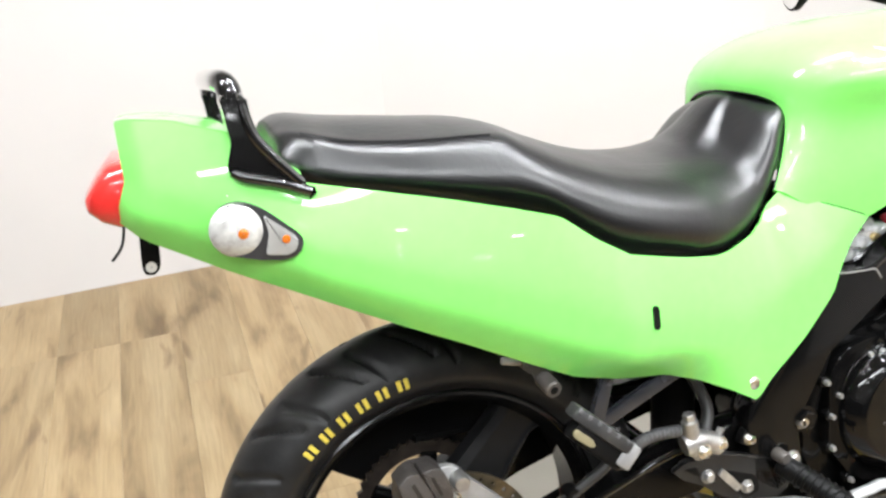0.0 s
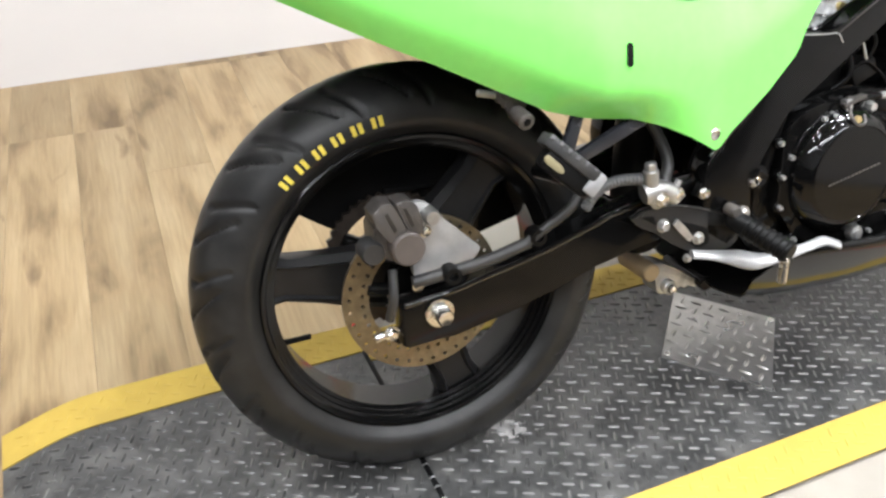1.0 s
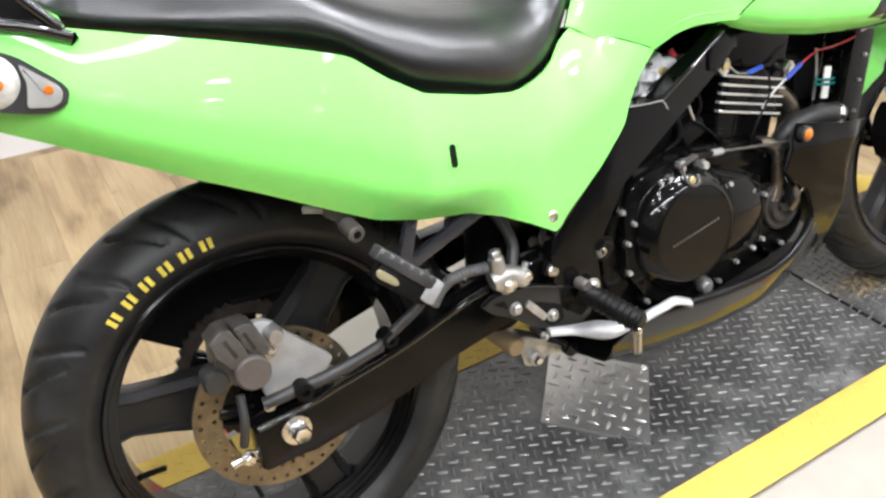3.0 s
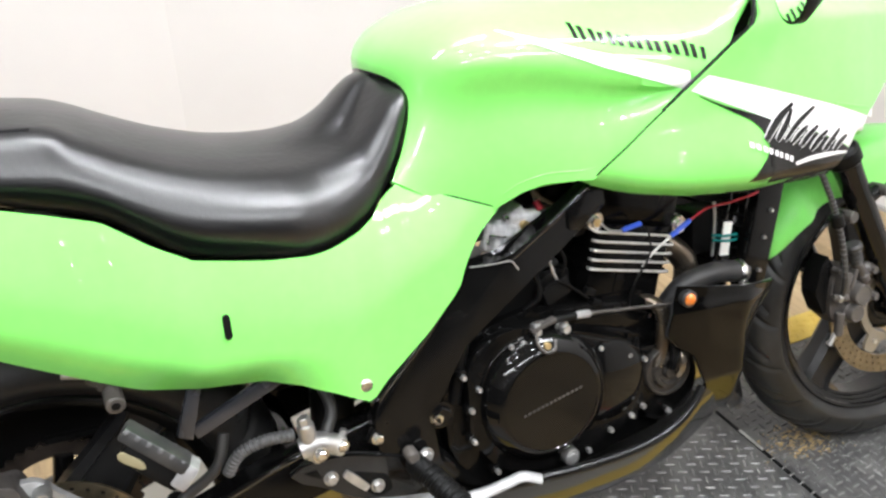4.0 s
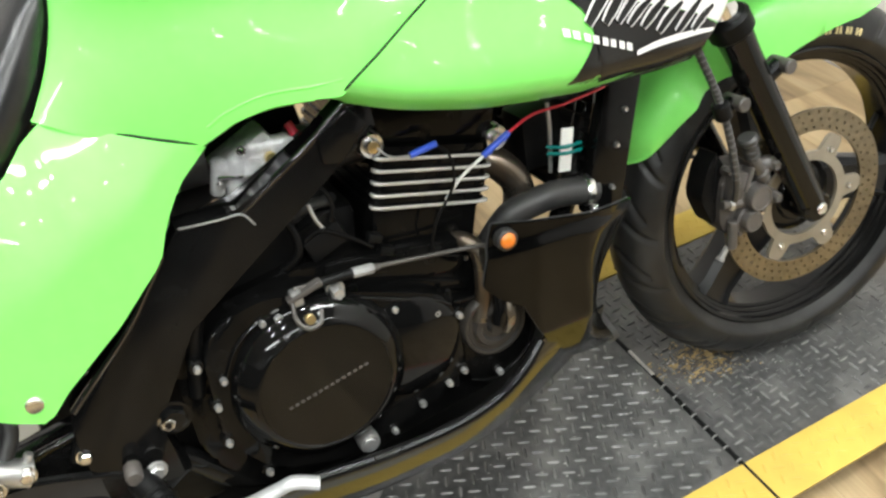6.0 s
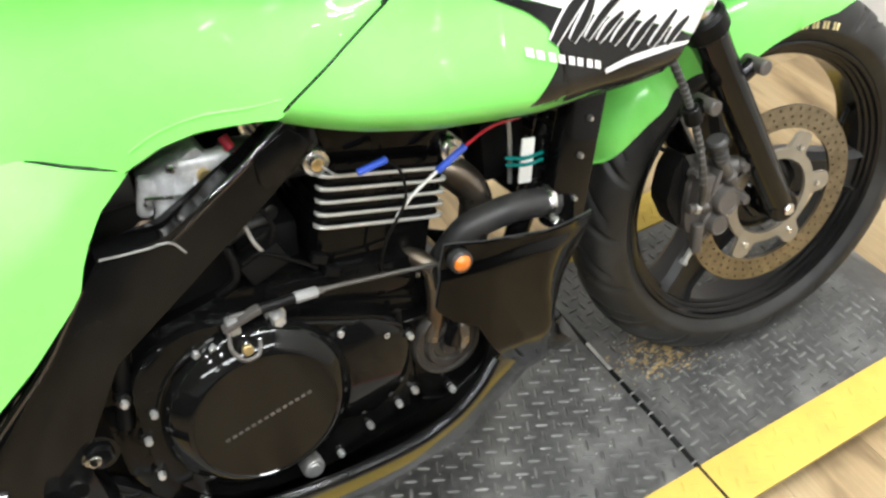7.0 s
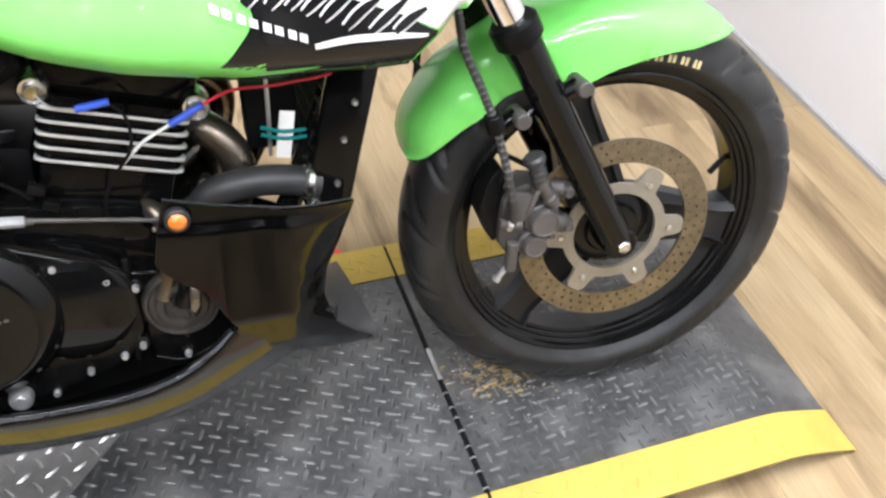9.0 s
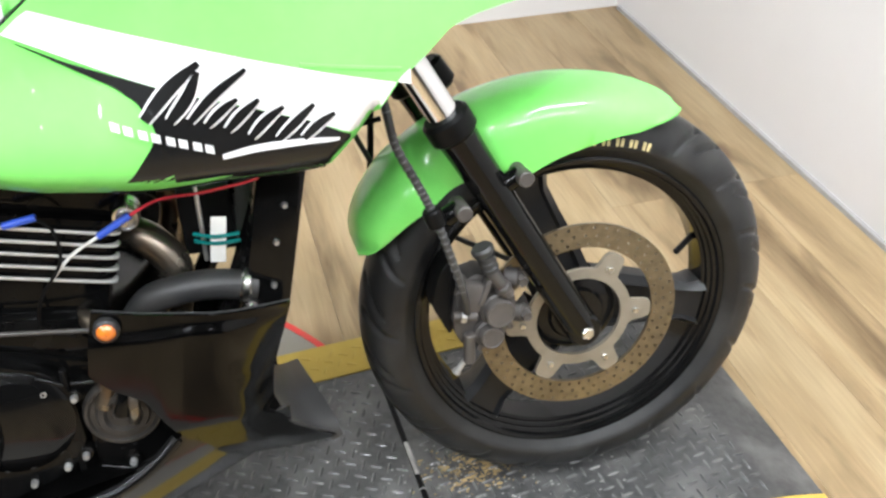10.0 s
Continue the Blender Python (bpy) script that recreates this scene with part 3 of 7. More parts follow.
rows = [[Vector((r * math.cos(q), r * math.sin(q), z)) for q in [2 * math.pi * k / 96 for k in range(96)]] for r, z in ((0.661, FLOOR_Z + 0.001), (0.672, FLOOR_Z + 0.001), (0.672, -0.011), (0.658, -0.0082))]
add_loft(bm, rows, caps=False)
part("rim", bm, RED_TRIM, turntable, "red edge trim")
for k in range(12):
    q = 2 * math.pi * (k + 0.25) / 12
    rod("rivet", (0.625 * math.cos(q), 0.625 * math.sin(q), -0.010), (0.625 * math.cos(q), 0.625 * math.sin(q), -0.0065), 0.007, ALLOY, turntable, "dull rivet", 10, 0.4)


# ---- the motorcycle, leaning on its stand away from the walk ----
bike = tagged(new("motorcycle"), "lime green and black sport motorcycle leaning on the deck", "motorcycle")
bike.matrix_world = pose(0, 0, 0, -12.0, 0, 0)
RX, RH, FX, FH = 0.0, 0.301, 1.438, 0.286
STEER = Matrix.Translation((FX, 0, 0)) @ pose(0, 0, 0, 0, 0, -4.8) @ Matrix.Translation((-FX, 0, 0))


def both(build):
    """Builds a part for the right side and again for the left."""
    return [build(1), build(-1)]


# -- wheels --
def tyre_profile(R, w, bead):
    half, out = w / 2, []
    for k in range(49):
        q = radians(118) * (-1 + k / 24)
        out.append((R - 0.48 * w * (1 - math.cos(q)), half * math.sin(q)))
    tail = [(bead + 0.012, half * 0.90), (bead + 0.004, half * 0.82), (bead - 0.002, half * 0.70)]
    out = [p for p in out if p[0] > bead + 0.016]
    return [(r, -s) for r, s in reversed(tail)] + out + tail


def flank(R, w, r):
    """Half width of a tyre at radius r."""
    q = math.acos(max(-1.0, min(1.0, 1 - (R - r) / (0.48 * w))))
    return w / 2 * math.sin(q)


def grooves(R, half, lead):
    """Long curved sipes that sweep back from the tread's middle, and short ones at the shoulder."""
    def cut(q, s, r):
        if r < R - 0.045:
            return 0.0
        u = abs(s) / half
        turn = (q * lead + (0.0 if s > 0 else math.pi / 18)) % (2 * math.pi / 18)
        pos = turn / (2 * math.pi / 18)
        depth = 0.0
        for start, bend, lo, hi in ((0.12, 0.75, 0.10, 0.86), (0.62, 0.60, 0.30, 0.985)):
            if lo < u < hi:
                d = abs((pos - start - bend * (u - lo) ** 1.4 + 0.5) % 1.0 - 0.5)
                depth = max(depth, 1.0 - d / 0.065)
        return -0.0055 * min(1.0, max(0.0, depth) * 1.8)
    return cut


def wheel(name, x, h, R, w, spokes, label, m, lead):
    hub = lathe(name, [(0.012, -0.055), (0.036, -0.055), (0.040, -0.05), (0.040, 0.05), (0.036, 0.055), (0.012, 0.055)], x, h, RIM_BLACK, bike, label, 40, True)
    hub.matrix_local = m
    half = w * 0.40
    lip = 0.2235
    near = [(lip, half - 0.007), (lip, half), (lip - 0.003, half + 0.002), (lip - 0.008, half), (lip - 0.010, half - 0.005), (lip - 0.014, half - 0.007), (lip - 0.0145, half - 0.012), (lip - 0.019, half - 0.014), (lip - 0.0195, half - 0.020), (lip - 0.024, half - 0.022), (lip - 0.0245, half * 0.25)]
    back = [(lip - 0.010, half * 0.30), (lip - 0.006, half - 0.018)]
    rim = near + [(r, -s) for r, s in reversed(near)] + [(r, -s) for r, s in reversed(back)] + back
    lathe("rim", rim, x, h, RIM_BLACK, hub, "black cast rim", 96, True)
    lathe("tyre", tyre_profile(R, w, 0.222), x, h, RUBBER, hub, "worn black road tyre", 720, False, grooves(R, w / 2, lead), 50)
    for deg in spokes:
        q = radians(deg)
        u, v = Vector((math.cos(q), math.sin(q))), Vector((-math.sin(q), math.cos(q)))
        bm = bmesh.new()
        rings = []
        for r, wd, th in ((0.034, 0.044, 0.030), (0.075, 0.043, 0.026), (0.13, 0.036, 0.023), (0.180, 0.031, 0.026), (0.203, 0.038, 0.032)):
            ring = []
            for a, b in ((-1, -0.55), (-0.8, -1), (0.8, -1), (1, -0.55), (1, 0.55), (0.72, 1), (0.62, 0.72), (-0.62, 0.72), (-0.72, 1), (-1, 0.55)):
                c = u * r + v * (wd * a)
                ring.append(P(x + c.x, th * b, h + c.y))
            rings.append(ring)
        add_loft(bm, rings)
        part("spoke", bm, SPOKE_SATIN, hub, "broad black cast spoke", 30)
    for deg, turn in (((spokes[0] + 30), 1),):
        q = radians(deg)
        c = Vector((math.cos(q), math.sin(q)))
        rod("valve", P(x + 0.203 * c.x, 0.0, h + 0.203 * c.y), P(x + 0.165 * c.x, 0.022, h + 0.165 * c.y), 0.0045, MATTE_BLACK, hub, "black valve stem", 8)
    return hub


rear_wheel = wheel("rear_wheel", RX, RH, 0.3085, 0.132, (168, 48, 288), "black cast rear wheel with a road tyre", Matrix(), -1)
front_wheel = wheel("front_wheel", FX, FH, 0.2925, 0.106, (-11, 109, 229), "black cast front wheel with a road tyre", STEER, 1)


def bars_on_tyre(wheel_ob, x, h, R, w, r0, r1, q0, q1, n, mat, label):
    """A row of plain blocks round the tyre's flank."""
    for k in range(n):
        a = q0 + (q1 - q0) * (k // 2 + (0.12, 0.47)[k % 2]) / (n / 2)
        b = a + (q1 - q0) / (n / 2) * 0.2
        bm = bmesh.new()
        rings = []
        for t in range(4):
            q = radians(a + (b - a) * t / 3)
            top = [(r0 + (r1 - r0) * j / 4) for j in range(5)]
            pts = [(r, flank(R, w, r) + 0.0012) for r in top] + [(r, flank(R, w, r) - 0.002) for r in reversed(top)]
            rings.append([P(x + r * math.cos(q), ss, h + r * math.sin(q)) for r, ss in pts])
        add_loft(bm, rings)
        part("tyre_mark", bm, mat, wheel_ob, label)


bars_on_tyre(rear_wheel, RX, RH, 0.3085, 0.132, 0.2450, 0.2585, 133.0, 94.5, 12, YELLOW_LETTER, "yellow painted bar")
bars_on_tyre(front_wheel, FX, FH, 0.2925, 0.106, 0.2425, 0.2525, 92, 66, 12, CREAM_LETTER, "faded cream painted bar")


def drilled_ring(bm, x, h, r0, r1, s, thick, rows, around, hole, skew=0.35):
    """A flat ring with real round holes."""
    def face(side, flip):
        grid = {}
        for i in range(rows + 1):
            for k in range(around * 2):
                grid[i * 2, k] = (r0 + (r1 - r0) * i / rows, k)
        out = []
        for i in range(rows):
            for k in range(around):
                ra, rb = r0 + (r1 - r0) * i / rows, r0 + (r1 - r0) * (i + 1) / rows
                rm = (ra + rb) / 2
                k0 = 2 * k
                border = [(ra, k0), (ra, k0 + 1), (ra, k0 + 2), (rm, k0 + 2), (rb, k0 + 2), (rb, k0 + 1), (rb, k0), (rm, k0)]
                step = math.pi / around
                b3 = [P(x + r * math.cos(c * step + skew * r / r1), side, h + r * math.sin(c * step + skew * r / r1)) for r, c in border]
                qm = (k0 + 1) * step + skew * rm / r1
                cx, ch = x + rm * math.cos(qm), h + rm * math.sin(qm)
                er, et = Vector((math.cos(qm), math.sin(qm))), Vector((-math.sin(qm), math.cos(qm)))
                dirs = [(-1, -1), (-1, 0), (-1, 1), (0, 1), (1, 1), (1, 0), (1, -1), (0, -1)]
                h3 = []
                for dr, dt in dirs:
                    d = Vector((dr, dt)).normalized() * hole
                    h3.append(P(cx + er.x * d.x + et.x * d.y, side, ch + er.y * d.x + et.y * d.y))
                vb, vh = [bm.verts.new(p) for p in b3], [bm.verts.new(p) for p in h3]
                for e in range(8):
                    bm.faces.new((vb[e], vb[(e + 1) % 8], vh[(e + 1) % 8], vh[e]))
                out.append(vh)
        return out

    fronts, backs = face(s + thick / 2, False), face(s - thick / 2, True)
    for a, b in zip(fronts, backs):
        for e in range(8):
            bm.faces.new((a[e], a[(e + 1) % 8], b[(e + 1) % 8], b[e]))
    for r in (r0, r1):
        n = around * 2
        lo, hi = [], []
        for k in range(n):
            q = k * math.pi / around + skew * r / r1
            for lst, side in ((lo, s - thick / 2), (hi, s + thick / 2)):
                lst.append(bm.verts.new(P(x + r * math.cos(q), side, h + r * math.sin(q))))
        for k in range(n):
            bm.faces.new((lo[k], lo[(k + 1) % n], hi[(k + 1) % n], hi[k]))
    bmesh.ops.remove_doubles(bm, verts=bm.verts, dist=1e-5)


bm = bmesh.new()
drilled_ring(bm, RX, RH, 0.078, 0.1155, 0.069, 0.005, 2, 36, 0.0032)
rear_disc = part("brake_disc", bm, DISC_STEEL, rear_wheel, "drilled steel rear brake disc")
for k in range(5):
    q = radians(20 + 72 * k)
    rod("disc_arm", P(RX + 0.034 * math.cos(q), 0.060, RH + 0.034 * math.sin(q)), P(RX + 0.082 * math.cos(q), 0.067, RH + 0.082 * math.sin(q)), 0.009, RIM_BLACK, rear_wheel, "black disc carrier arm")
bm = bmesh.new()
drilled_ring(bm, FX, FH, 0.1055, 0.1395, 0.060, 0.005, 3, 48, 0.0023, 0.6)
part("brake_disc", bm, DISC_STEEL, front_wheel, "drilled steel front brake disc")
# the lobed carrier inside the front disc
bm = bmesh.new()
outer, inner = [], []
for k in range(144):
    q = 2 * math.pi * k / 144
    lobe = math.cos(6 * (q + 0.02))
    r = 0.0745 + 0.0290 * (1 / (1 + math.exp(-9 * (lobe - 0.50))))
    outer.append((r, q))
    inner.append((0.060, q))
rings = []
for s in (0.0585, 0.0645):
    for row in (outer, inner) if s > 0.06 else (inner, outer):
        rings.append([P(FX + r * math.cos(q), s, FH + r * math.sin(q)) for r, q in row])
add_loft(bm, rings + [rings[0]], caps=False)
bmesh.ops.remove_doubles(bm, verts=bm.verts, dist=1e-6)
part("disc_carrier", bm, HUB_ALLOY, front_wheel, "lobed alloy disc carrier")
for k in range(6):
    q = -0.02 + 2 * math.pi * k / 6
    ob = bolt(FX + 0.080 * math.cos(q), 0.0672, FH + 0.080 * math.sin(q), 0.0048, front_wheel, BRIGHT, 0.005)
lathe("hub_cap", [(0.002, 0.052), (0.045, 0.050), (0.058, 0.046), (0.058, 0.03)], FX, FH, RIM_BLACK, front_wheel, "black hub", 40)
# sprocket and chain on the far side of the rear wheel
bm = bmesh.new()
teeth = []
for k in range(84 * 2):
    q = math.pi * k / 84
    teeth.append((RX + (0.104 + 0.003 * math.cos(42 * q)) * math.cos(q), RH + (0.104 + 0.003 * math.cos(42 * q)) * math.sin(q)))
slot_ring = [(RX + 0.083 * math.cos(math.pi * k / 84), RH + 0.083 * math.sin(math.pi * k / 84)) for k in range(168)]
add_loft(bm, [[P(a, s, b) for a, b in row] for row, s in ((teeth, -0.070), (teeth, -0.078), (slot_ring, -0.078), (slot_ring, -0.070), (teeth, -0.070))], caps=False)
bmesh.ops.remove_doubles(bm, verts=bm.verts, dist=1e-6)
part("sprocket", bm, material("oily_steel", (0.045, 0.035, 0.028), 0.45, metal=0.5, vary=0.3, scale=60), rear_wheel, "oily dark brown toothed sprocket")
for k in range(5):
    q = radians(150 + 72 * k)
    rod("sprocket_arm", P(RX + 0.03 * math.cos(q), -0.074, RH + 0.03 * math.sin(q)), P(RX + 0.086 * math.cos(q), -0.074, RH + 0.086 * math.sin(q)), 0.014, RIM_BLACK, rear_wheel, "dark sprocket arm")
for dz in (0.107, -0.107):
    tube("chain", [P(0.0, -0.074, RH + dz), P(0.25, -0.074, RH + dz * 0.6 + 0.03), P(0.47, -0.074, RH + dz * 0.32 + 0.06)], 0.007, MATTE_BLACK, bike, "oily drive chain", 6, 10)


bm = bmesh.new()
guard_in, guard_out = 0.100, 0.235
rings = []
for k in range(25):
    q = radians(40 + 104 * k / 24)
    rings.append([P(RX + r * math.cos(q), s, RH + r * math.sin(q)) for r, s in ((guard_in, -0.082), (guard_in + 0.03, -0.078), (guard_out - 0.02, -0.078), (guard_out, -0.084), (guard_out, -0.090), (guard_in, -0.090))])
add_loft(bm, rings)
part("chain_guard", bm, MATTE_BLACK, bike, "black curved chain guard", 30)


# -- swingarm, axle and rear brake --
ARM = [(-0.050, 0.312), (-0.046, 0.316), (0.030, 0.323), (0.066, 0.330), (0.16, 0.348), (0.238, 0.370), (0.287, 0.384), (0.42, 0.408), (0.46, 0.385), (0.45, 0.350), (0.352, 0.326), (0.315, 0.320), (0.238, 0.305), (0.182, 0.287), (0.110, 0.269), (0.023, 0.254), (-0.044, 0.250), (-0.050, 0.254)]
plate("swingarm_leg", ARM, 0.086, 0.128, FRAME_BLACK, bike, "gloss black box-section swingarm", 0.008)
ARM_FAR = [(-0.050, 0.316), (-0.046, 0.320), (0.066, 0.352), (0.16, 0.381), (0.287, 0.398), (0.42, 0.408), (0.46, 0.385), (0.45, 0.350), (0.315, 0.325), (0.238, 0.322), (0.156, 0.312), (0.100, 0.285), (0.017, 0.247), (-0.044, 0.243), (-0.050, 0.247)]
plate("swingarm_leg", ARM_FAR, -0.086, -0.128, FRAME_BLACK, bike, "gloss black box-section swingarm", 0.008)
# bead added along the upper edge so the lamps draw a highlight line
tube("swingarm_edge_bead", [P(x, 0.1240, h - 0.003) for x, h in ((-0.044, 0.3165), (0.030, 0.323), (0.066, 0.330), (0.16, 0.348), (0.238, 0.370), (0.287, 0.384), (0.40, 0.4045))], 0.0044, EDGE_GLOSS, bike, "glossy bead added to catch edge highlights", 10, 3)
rod("swingarm_tube", P(0.30, -0.09, 0.352), P(0.30, 0.09, 0.352), 0.026, FRAME_BLACK, bike, "black cross tube")
rod("axle", P(RX, -0.15, RH - 0.004), P(RX, 0.146, RH - 0.004), 0.009, BRIGHT, bike, "steel rear axle")
bolt(RX + 0.004, 0.142, RH - 0.006, 0.0135, bike, BRIGHT, 0.018, "axle_nut", True, "large bright axle nut")
lathe("axle_washer", [(0.0005, 0.130), (0.020, 0.130), (0.020, 0.134), (0.0005, 0.134)], RX + 0.002, RH - 0.005, BRIGHT, bike, "bright axle washer", 24)
rod("chain_adjuster", P(-0.085, 0.108, 0.268), P(-0.05, 0.108, 0.272), 0.006, BRIGHT, bike, "bright threaded adjuster")
bolt(-0.062, 0.118, 0.272, 0.008, bike, BRIGHT, 0.008, "adjuster_nut")
caliper = plate("rear_caliper", rounded([(-0.0717, 0.4312), (-0.0545, 0.4532), (-0.0167, 0.4514), (-0.0063, 0.4180), (-0.0235, 0.3704), (-0.0493, 0.3757), (-0.0734, 0.3986)], 0.006), 0.072, 0.120, GREY_CAST, bike, "brown-grey cast rear brake caliper", 0.003)
plate("caliper_lobe", rounded([(-0.0777, 0.4540), (-0.0614, 0.4655), (-0.0493, 0.4637), (-0.0373, 0.4356), (-0.0313, 0.4144), (-0.0390, 0.4030), (-0.0562, 0.4109), (-0.0726, 0.4356)], 0.004), 0.100, 0.139, GREY_CAST, caliper, "angular cast lobe", 0.003)
plate("caliper_lobe", rounded([(-0.0459, 0.4628), (-0.0270, 0.4637), (-0.0184, 0.4584), (-0.0089, 0.4276), (-0.0132, 0.4153), (-0.0278, 0.4144), (-0.0356, 0.4356)], 0.004), 0.100, 0.136, GREY_CAST, caliper, "angular cast lobe", 0.003)
plate("caliper_slot", [(-0.0614, 0.4514), (-0.0571, 0.4540), (-0.0468, 0.4285), (-0.0511, 0.4250)], 0.1385, 0.1396, PUMP_GREY, caliper, "dark cast slot", 0.0)
plate("caliper_slot", [(-0.0356, 0.4532), (-0.0313, 0.4540), (-0.0227, 0.4285), (-0.0270, 0.4268)], 0.1355, 0.1366, PUMP_GREY, caliper, "dark cast slot", 0.0)
lathe("piston_cap", [(0.0005, 0.146), (0.020, 0.146), (0.0225, 0.143), (0.0225, 0.12)], -0.035, 0.401, PISTON_BROWN, caliper, "round brown piston cap", 28)
lathe("pin_boot", [(0.0005, 0.130), (0.014, 0.130), (0.016, 0.126), (0.016, 0.10)], -0.078, 0.398, HOSE, caliper, "rubber pin boot", 18)
lathe("bleed_boss", [(0.0005, 0.134), (0.009, 0.134), (0.011, 0.13), (0.011, 0.10)], 0.004, 0.432, ALLOY, caliper, "alloy boss", 16)
bolt(-0.006, 0.132, 0.414, 0.006, caliper)
plate("caliper_bracket", rounded([(-0.028, 0.452), (0.004, 0.448), (0.022, 0.424), (0.078, 0.366), (0.055, 0.345), (-0.022, 0.344)], 0.008), 0.098, 0.112, BRACKET_ALLOY, bike, "dull silver caliper bracket", 0.003)
tube("torque_rod", [P(-0.03, 0.128, 0.347), P(0.066, 0.136, 0.357), P(0.134, 0.14, 0.372)], 0.0085, HOSE, bike, "black brake torque rod")
tube("brake_hose", [P(0.125, 0.14, 0.370), P(0.16, 0.145, 0.391), P(0.199, 0.15, 0.419), P(0.215, 0.14, 0.455)], 0.007, HOSE, bike, "black brake hose")
tube("caliper_hose", [P(-0.055, 0.125, 0.37), P(-0.06, 0.135, 0.335), P(-0.066, 0.125, 0.30)], 0.006, HOSE, bike, "short dark hose")
for cx, ch in ((0.02, 0.352), (0.145, 0.379)):
    lathe("hose_clip", [(0.006, 0.127), (0.012, 0.127), (0.012, 0.150), (0.006, 0.150)], cx, ch, MATTE_BLACK, bike, "black hose clip", 14, True)
bolt(-0.022, 0.128, 0.339, 0.006, bike)

# -- footrests, pedal and rear master cylinder --
hanger = plate("footrest_hanger", rounded([(0.279, 0.381), (0.302, 0.391), (0.349, 0.389), (0.400, 0.372), (0.444, 0.355), (0.464, 0.330), (0.460, 0.308), (0.430, 0.294), (0.403, 0.295), (0.351, 0.326), (0.318, 0.352), (0.295, 0.364)], 0.006), 0.152, 0.160, HANGER_BLACK, bike, "black footrest hanger plate", 0.003)
# thin gloss tube added so the hanger's upper edge shows a highlight
tube("hanger_rim", [P(0.281, 0.1605, 0.382), P(0.303, 0.1605, 0.390), P(0.349, 0.1605, 0.3875), P(0.400, 0.1605, 0.3705), P(0.442, 0.1605, 0.354)], 0.0022, EDGE_GLOSS, hanger, "glossy upper edge added to catch a highlight", 6)
plate("hanger_opening", rounded([(0.296, 0.379), (0.316, 0.378), (0.320, 0.363)], 0.003), 0.1595, 0.1612, MATTE_BLACK, hanger, "dark cut-out", 0.0005)
plate("hanger_opening", rounded([(0.360, 0.361), (0.407, 0.341), (0.411, 0.316), (0.388, 0.311), (0.367, 0.334)], 0.008), 0.1595, 0.1612, MATTE_BLACK, hanger, "dark cut-out", 0.0005)
plate("hanger_lever", rounded([(0.345, 0.360), (0.352, 0.368), (0.366, 0.352), (0.380, 0.334), (0.372, 0.328), (0.356, 0.346)], 0.003), 0.1615, 0.166, ALLOY, hanger, "dull alloy lever seen in the cut-out", 0.001)
for x, h, r, s in ((0.331, 0.3605, 0.0072, 0.166), (0.390, 0.329, 0.0070, 0.166), (0.3195, 0.399, 0.0078, 0.168), (0.458, 0.356, 0.0078, 0.176), (0.372, 0.302, 0.0045, 0.166)):
    bolt(x, s, h, r, hanger, ALLOY)
switch = box("brake_switch", P(0.401, 0.150, 0.394), (0.022, 0.012, 0.020), MATTE_BLACK, hanger, "black brake switch bracket", 0.002, Matrix.Rotation(radians(30), 4, "Y"))
bolt(0.401, 0.162, 0.394, 0.0066, hanger, BRIGHT)
peg = rod("footrest", P(0.440, 0.168, 0.352), P(0.471, 0.258, 0.322), 0.0150, MATTE_BLACK, bike, "black rubber-covered footrest", 14)
for k in range(7):
    t = 0.30 + 0.1 * k
    a = P(0.440, 0.168, 0.352).lerp(P(0.471, 0.258, 0.322), t)
    d = (P(0.471, 0.258, 0.322) - P(0.440, 0.168, 0.352)).normalized()
    rod("grip_rib", a, a + d * 0.004, 0.0172, MATTE_BLACK, peg, "", 12)
rod("feeler_pin", P(0.466, 0.252, 0.315), P(0.461, 0.255, 0.279), 0.0068, BRIGHT, peg, "bright feeler pin", 10)
lathe("footrest_pivot", [(0.0005, 0.186), (0.007, 0.186), (0.009, 0.183), (0.009, 0.165)], 0.437, 0.366, GREY_CAST, bike, "alloy footrest clevis", 16)
tube("brake_pedal", [P(0.376, 0.168, 0.309), P(0.412, 0.174, 0.301), P(0.446, 0.178, 0.290), P(0.480, 0.184, 0.281), P(0.522, 0.192, 0.284), P(0.560, 0.200, 0.293), P(0.580, 0.205, 0.298), P(0.604, 0.210, 0.288)], lambda t: 0.0085 + 0.0090 * math.exp(-((t - 0.34) / 0.15) ** 2), PEDAL, bike, "dull silver forged brake pedal", 10, 6, 0.55)
master = tube("master_cylinder", [P(0.300, 0.158, 0.412), P(0.325, 0.160, 0.415), P(0.352, 0.158, 0.400)], 0.014, ALLOY, bike, "dull silver rear master cylinder", 12)
rod("cylinder_body", P(0.314, 0.160, 0.398), P(0.310, 0.160, 0.446), 0.011, ALLOY, master, "dull silver body")
rod("cylinder_cap", P(0.311, 0.160, 0.442), P(0.309, 0.160, 0.456), 0.0085, ALLOY, master, "hexagon cap", 6)
bolt(0.321, 0.178, 0.405, 0.0075, master)
bolt(0.350, 0.172, 0.405, 0.007, master)
rod("banjo_bolt", P(0.352, 0.158, 0.412), P(0.358, 0.158, 0.422), 0.0045, ALLOY, master, "dull banjo bolt", 8)
line = smooth_line([P(0.294, 0.160, 0.436), P(0.256, 0.162, 0.441), P(0.226, 0.162, 0.433), P(0.208, 0.160, 0.410)], 6)
for k, (a, b) in enumerate(zip(line, line[1:])):
    rod("bellows_ring", a, a.lerp(b, 0.62), 0.0080, GREY_RUBBER, master, "grey ribbed bellows", 12, 0.3)
    rod("bellows_ring", a.lerp(b, 0.5), b, 0.0068, GREY_RUBBER, master, "grey ribbed bellows", 12, 0.3)
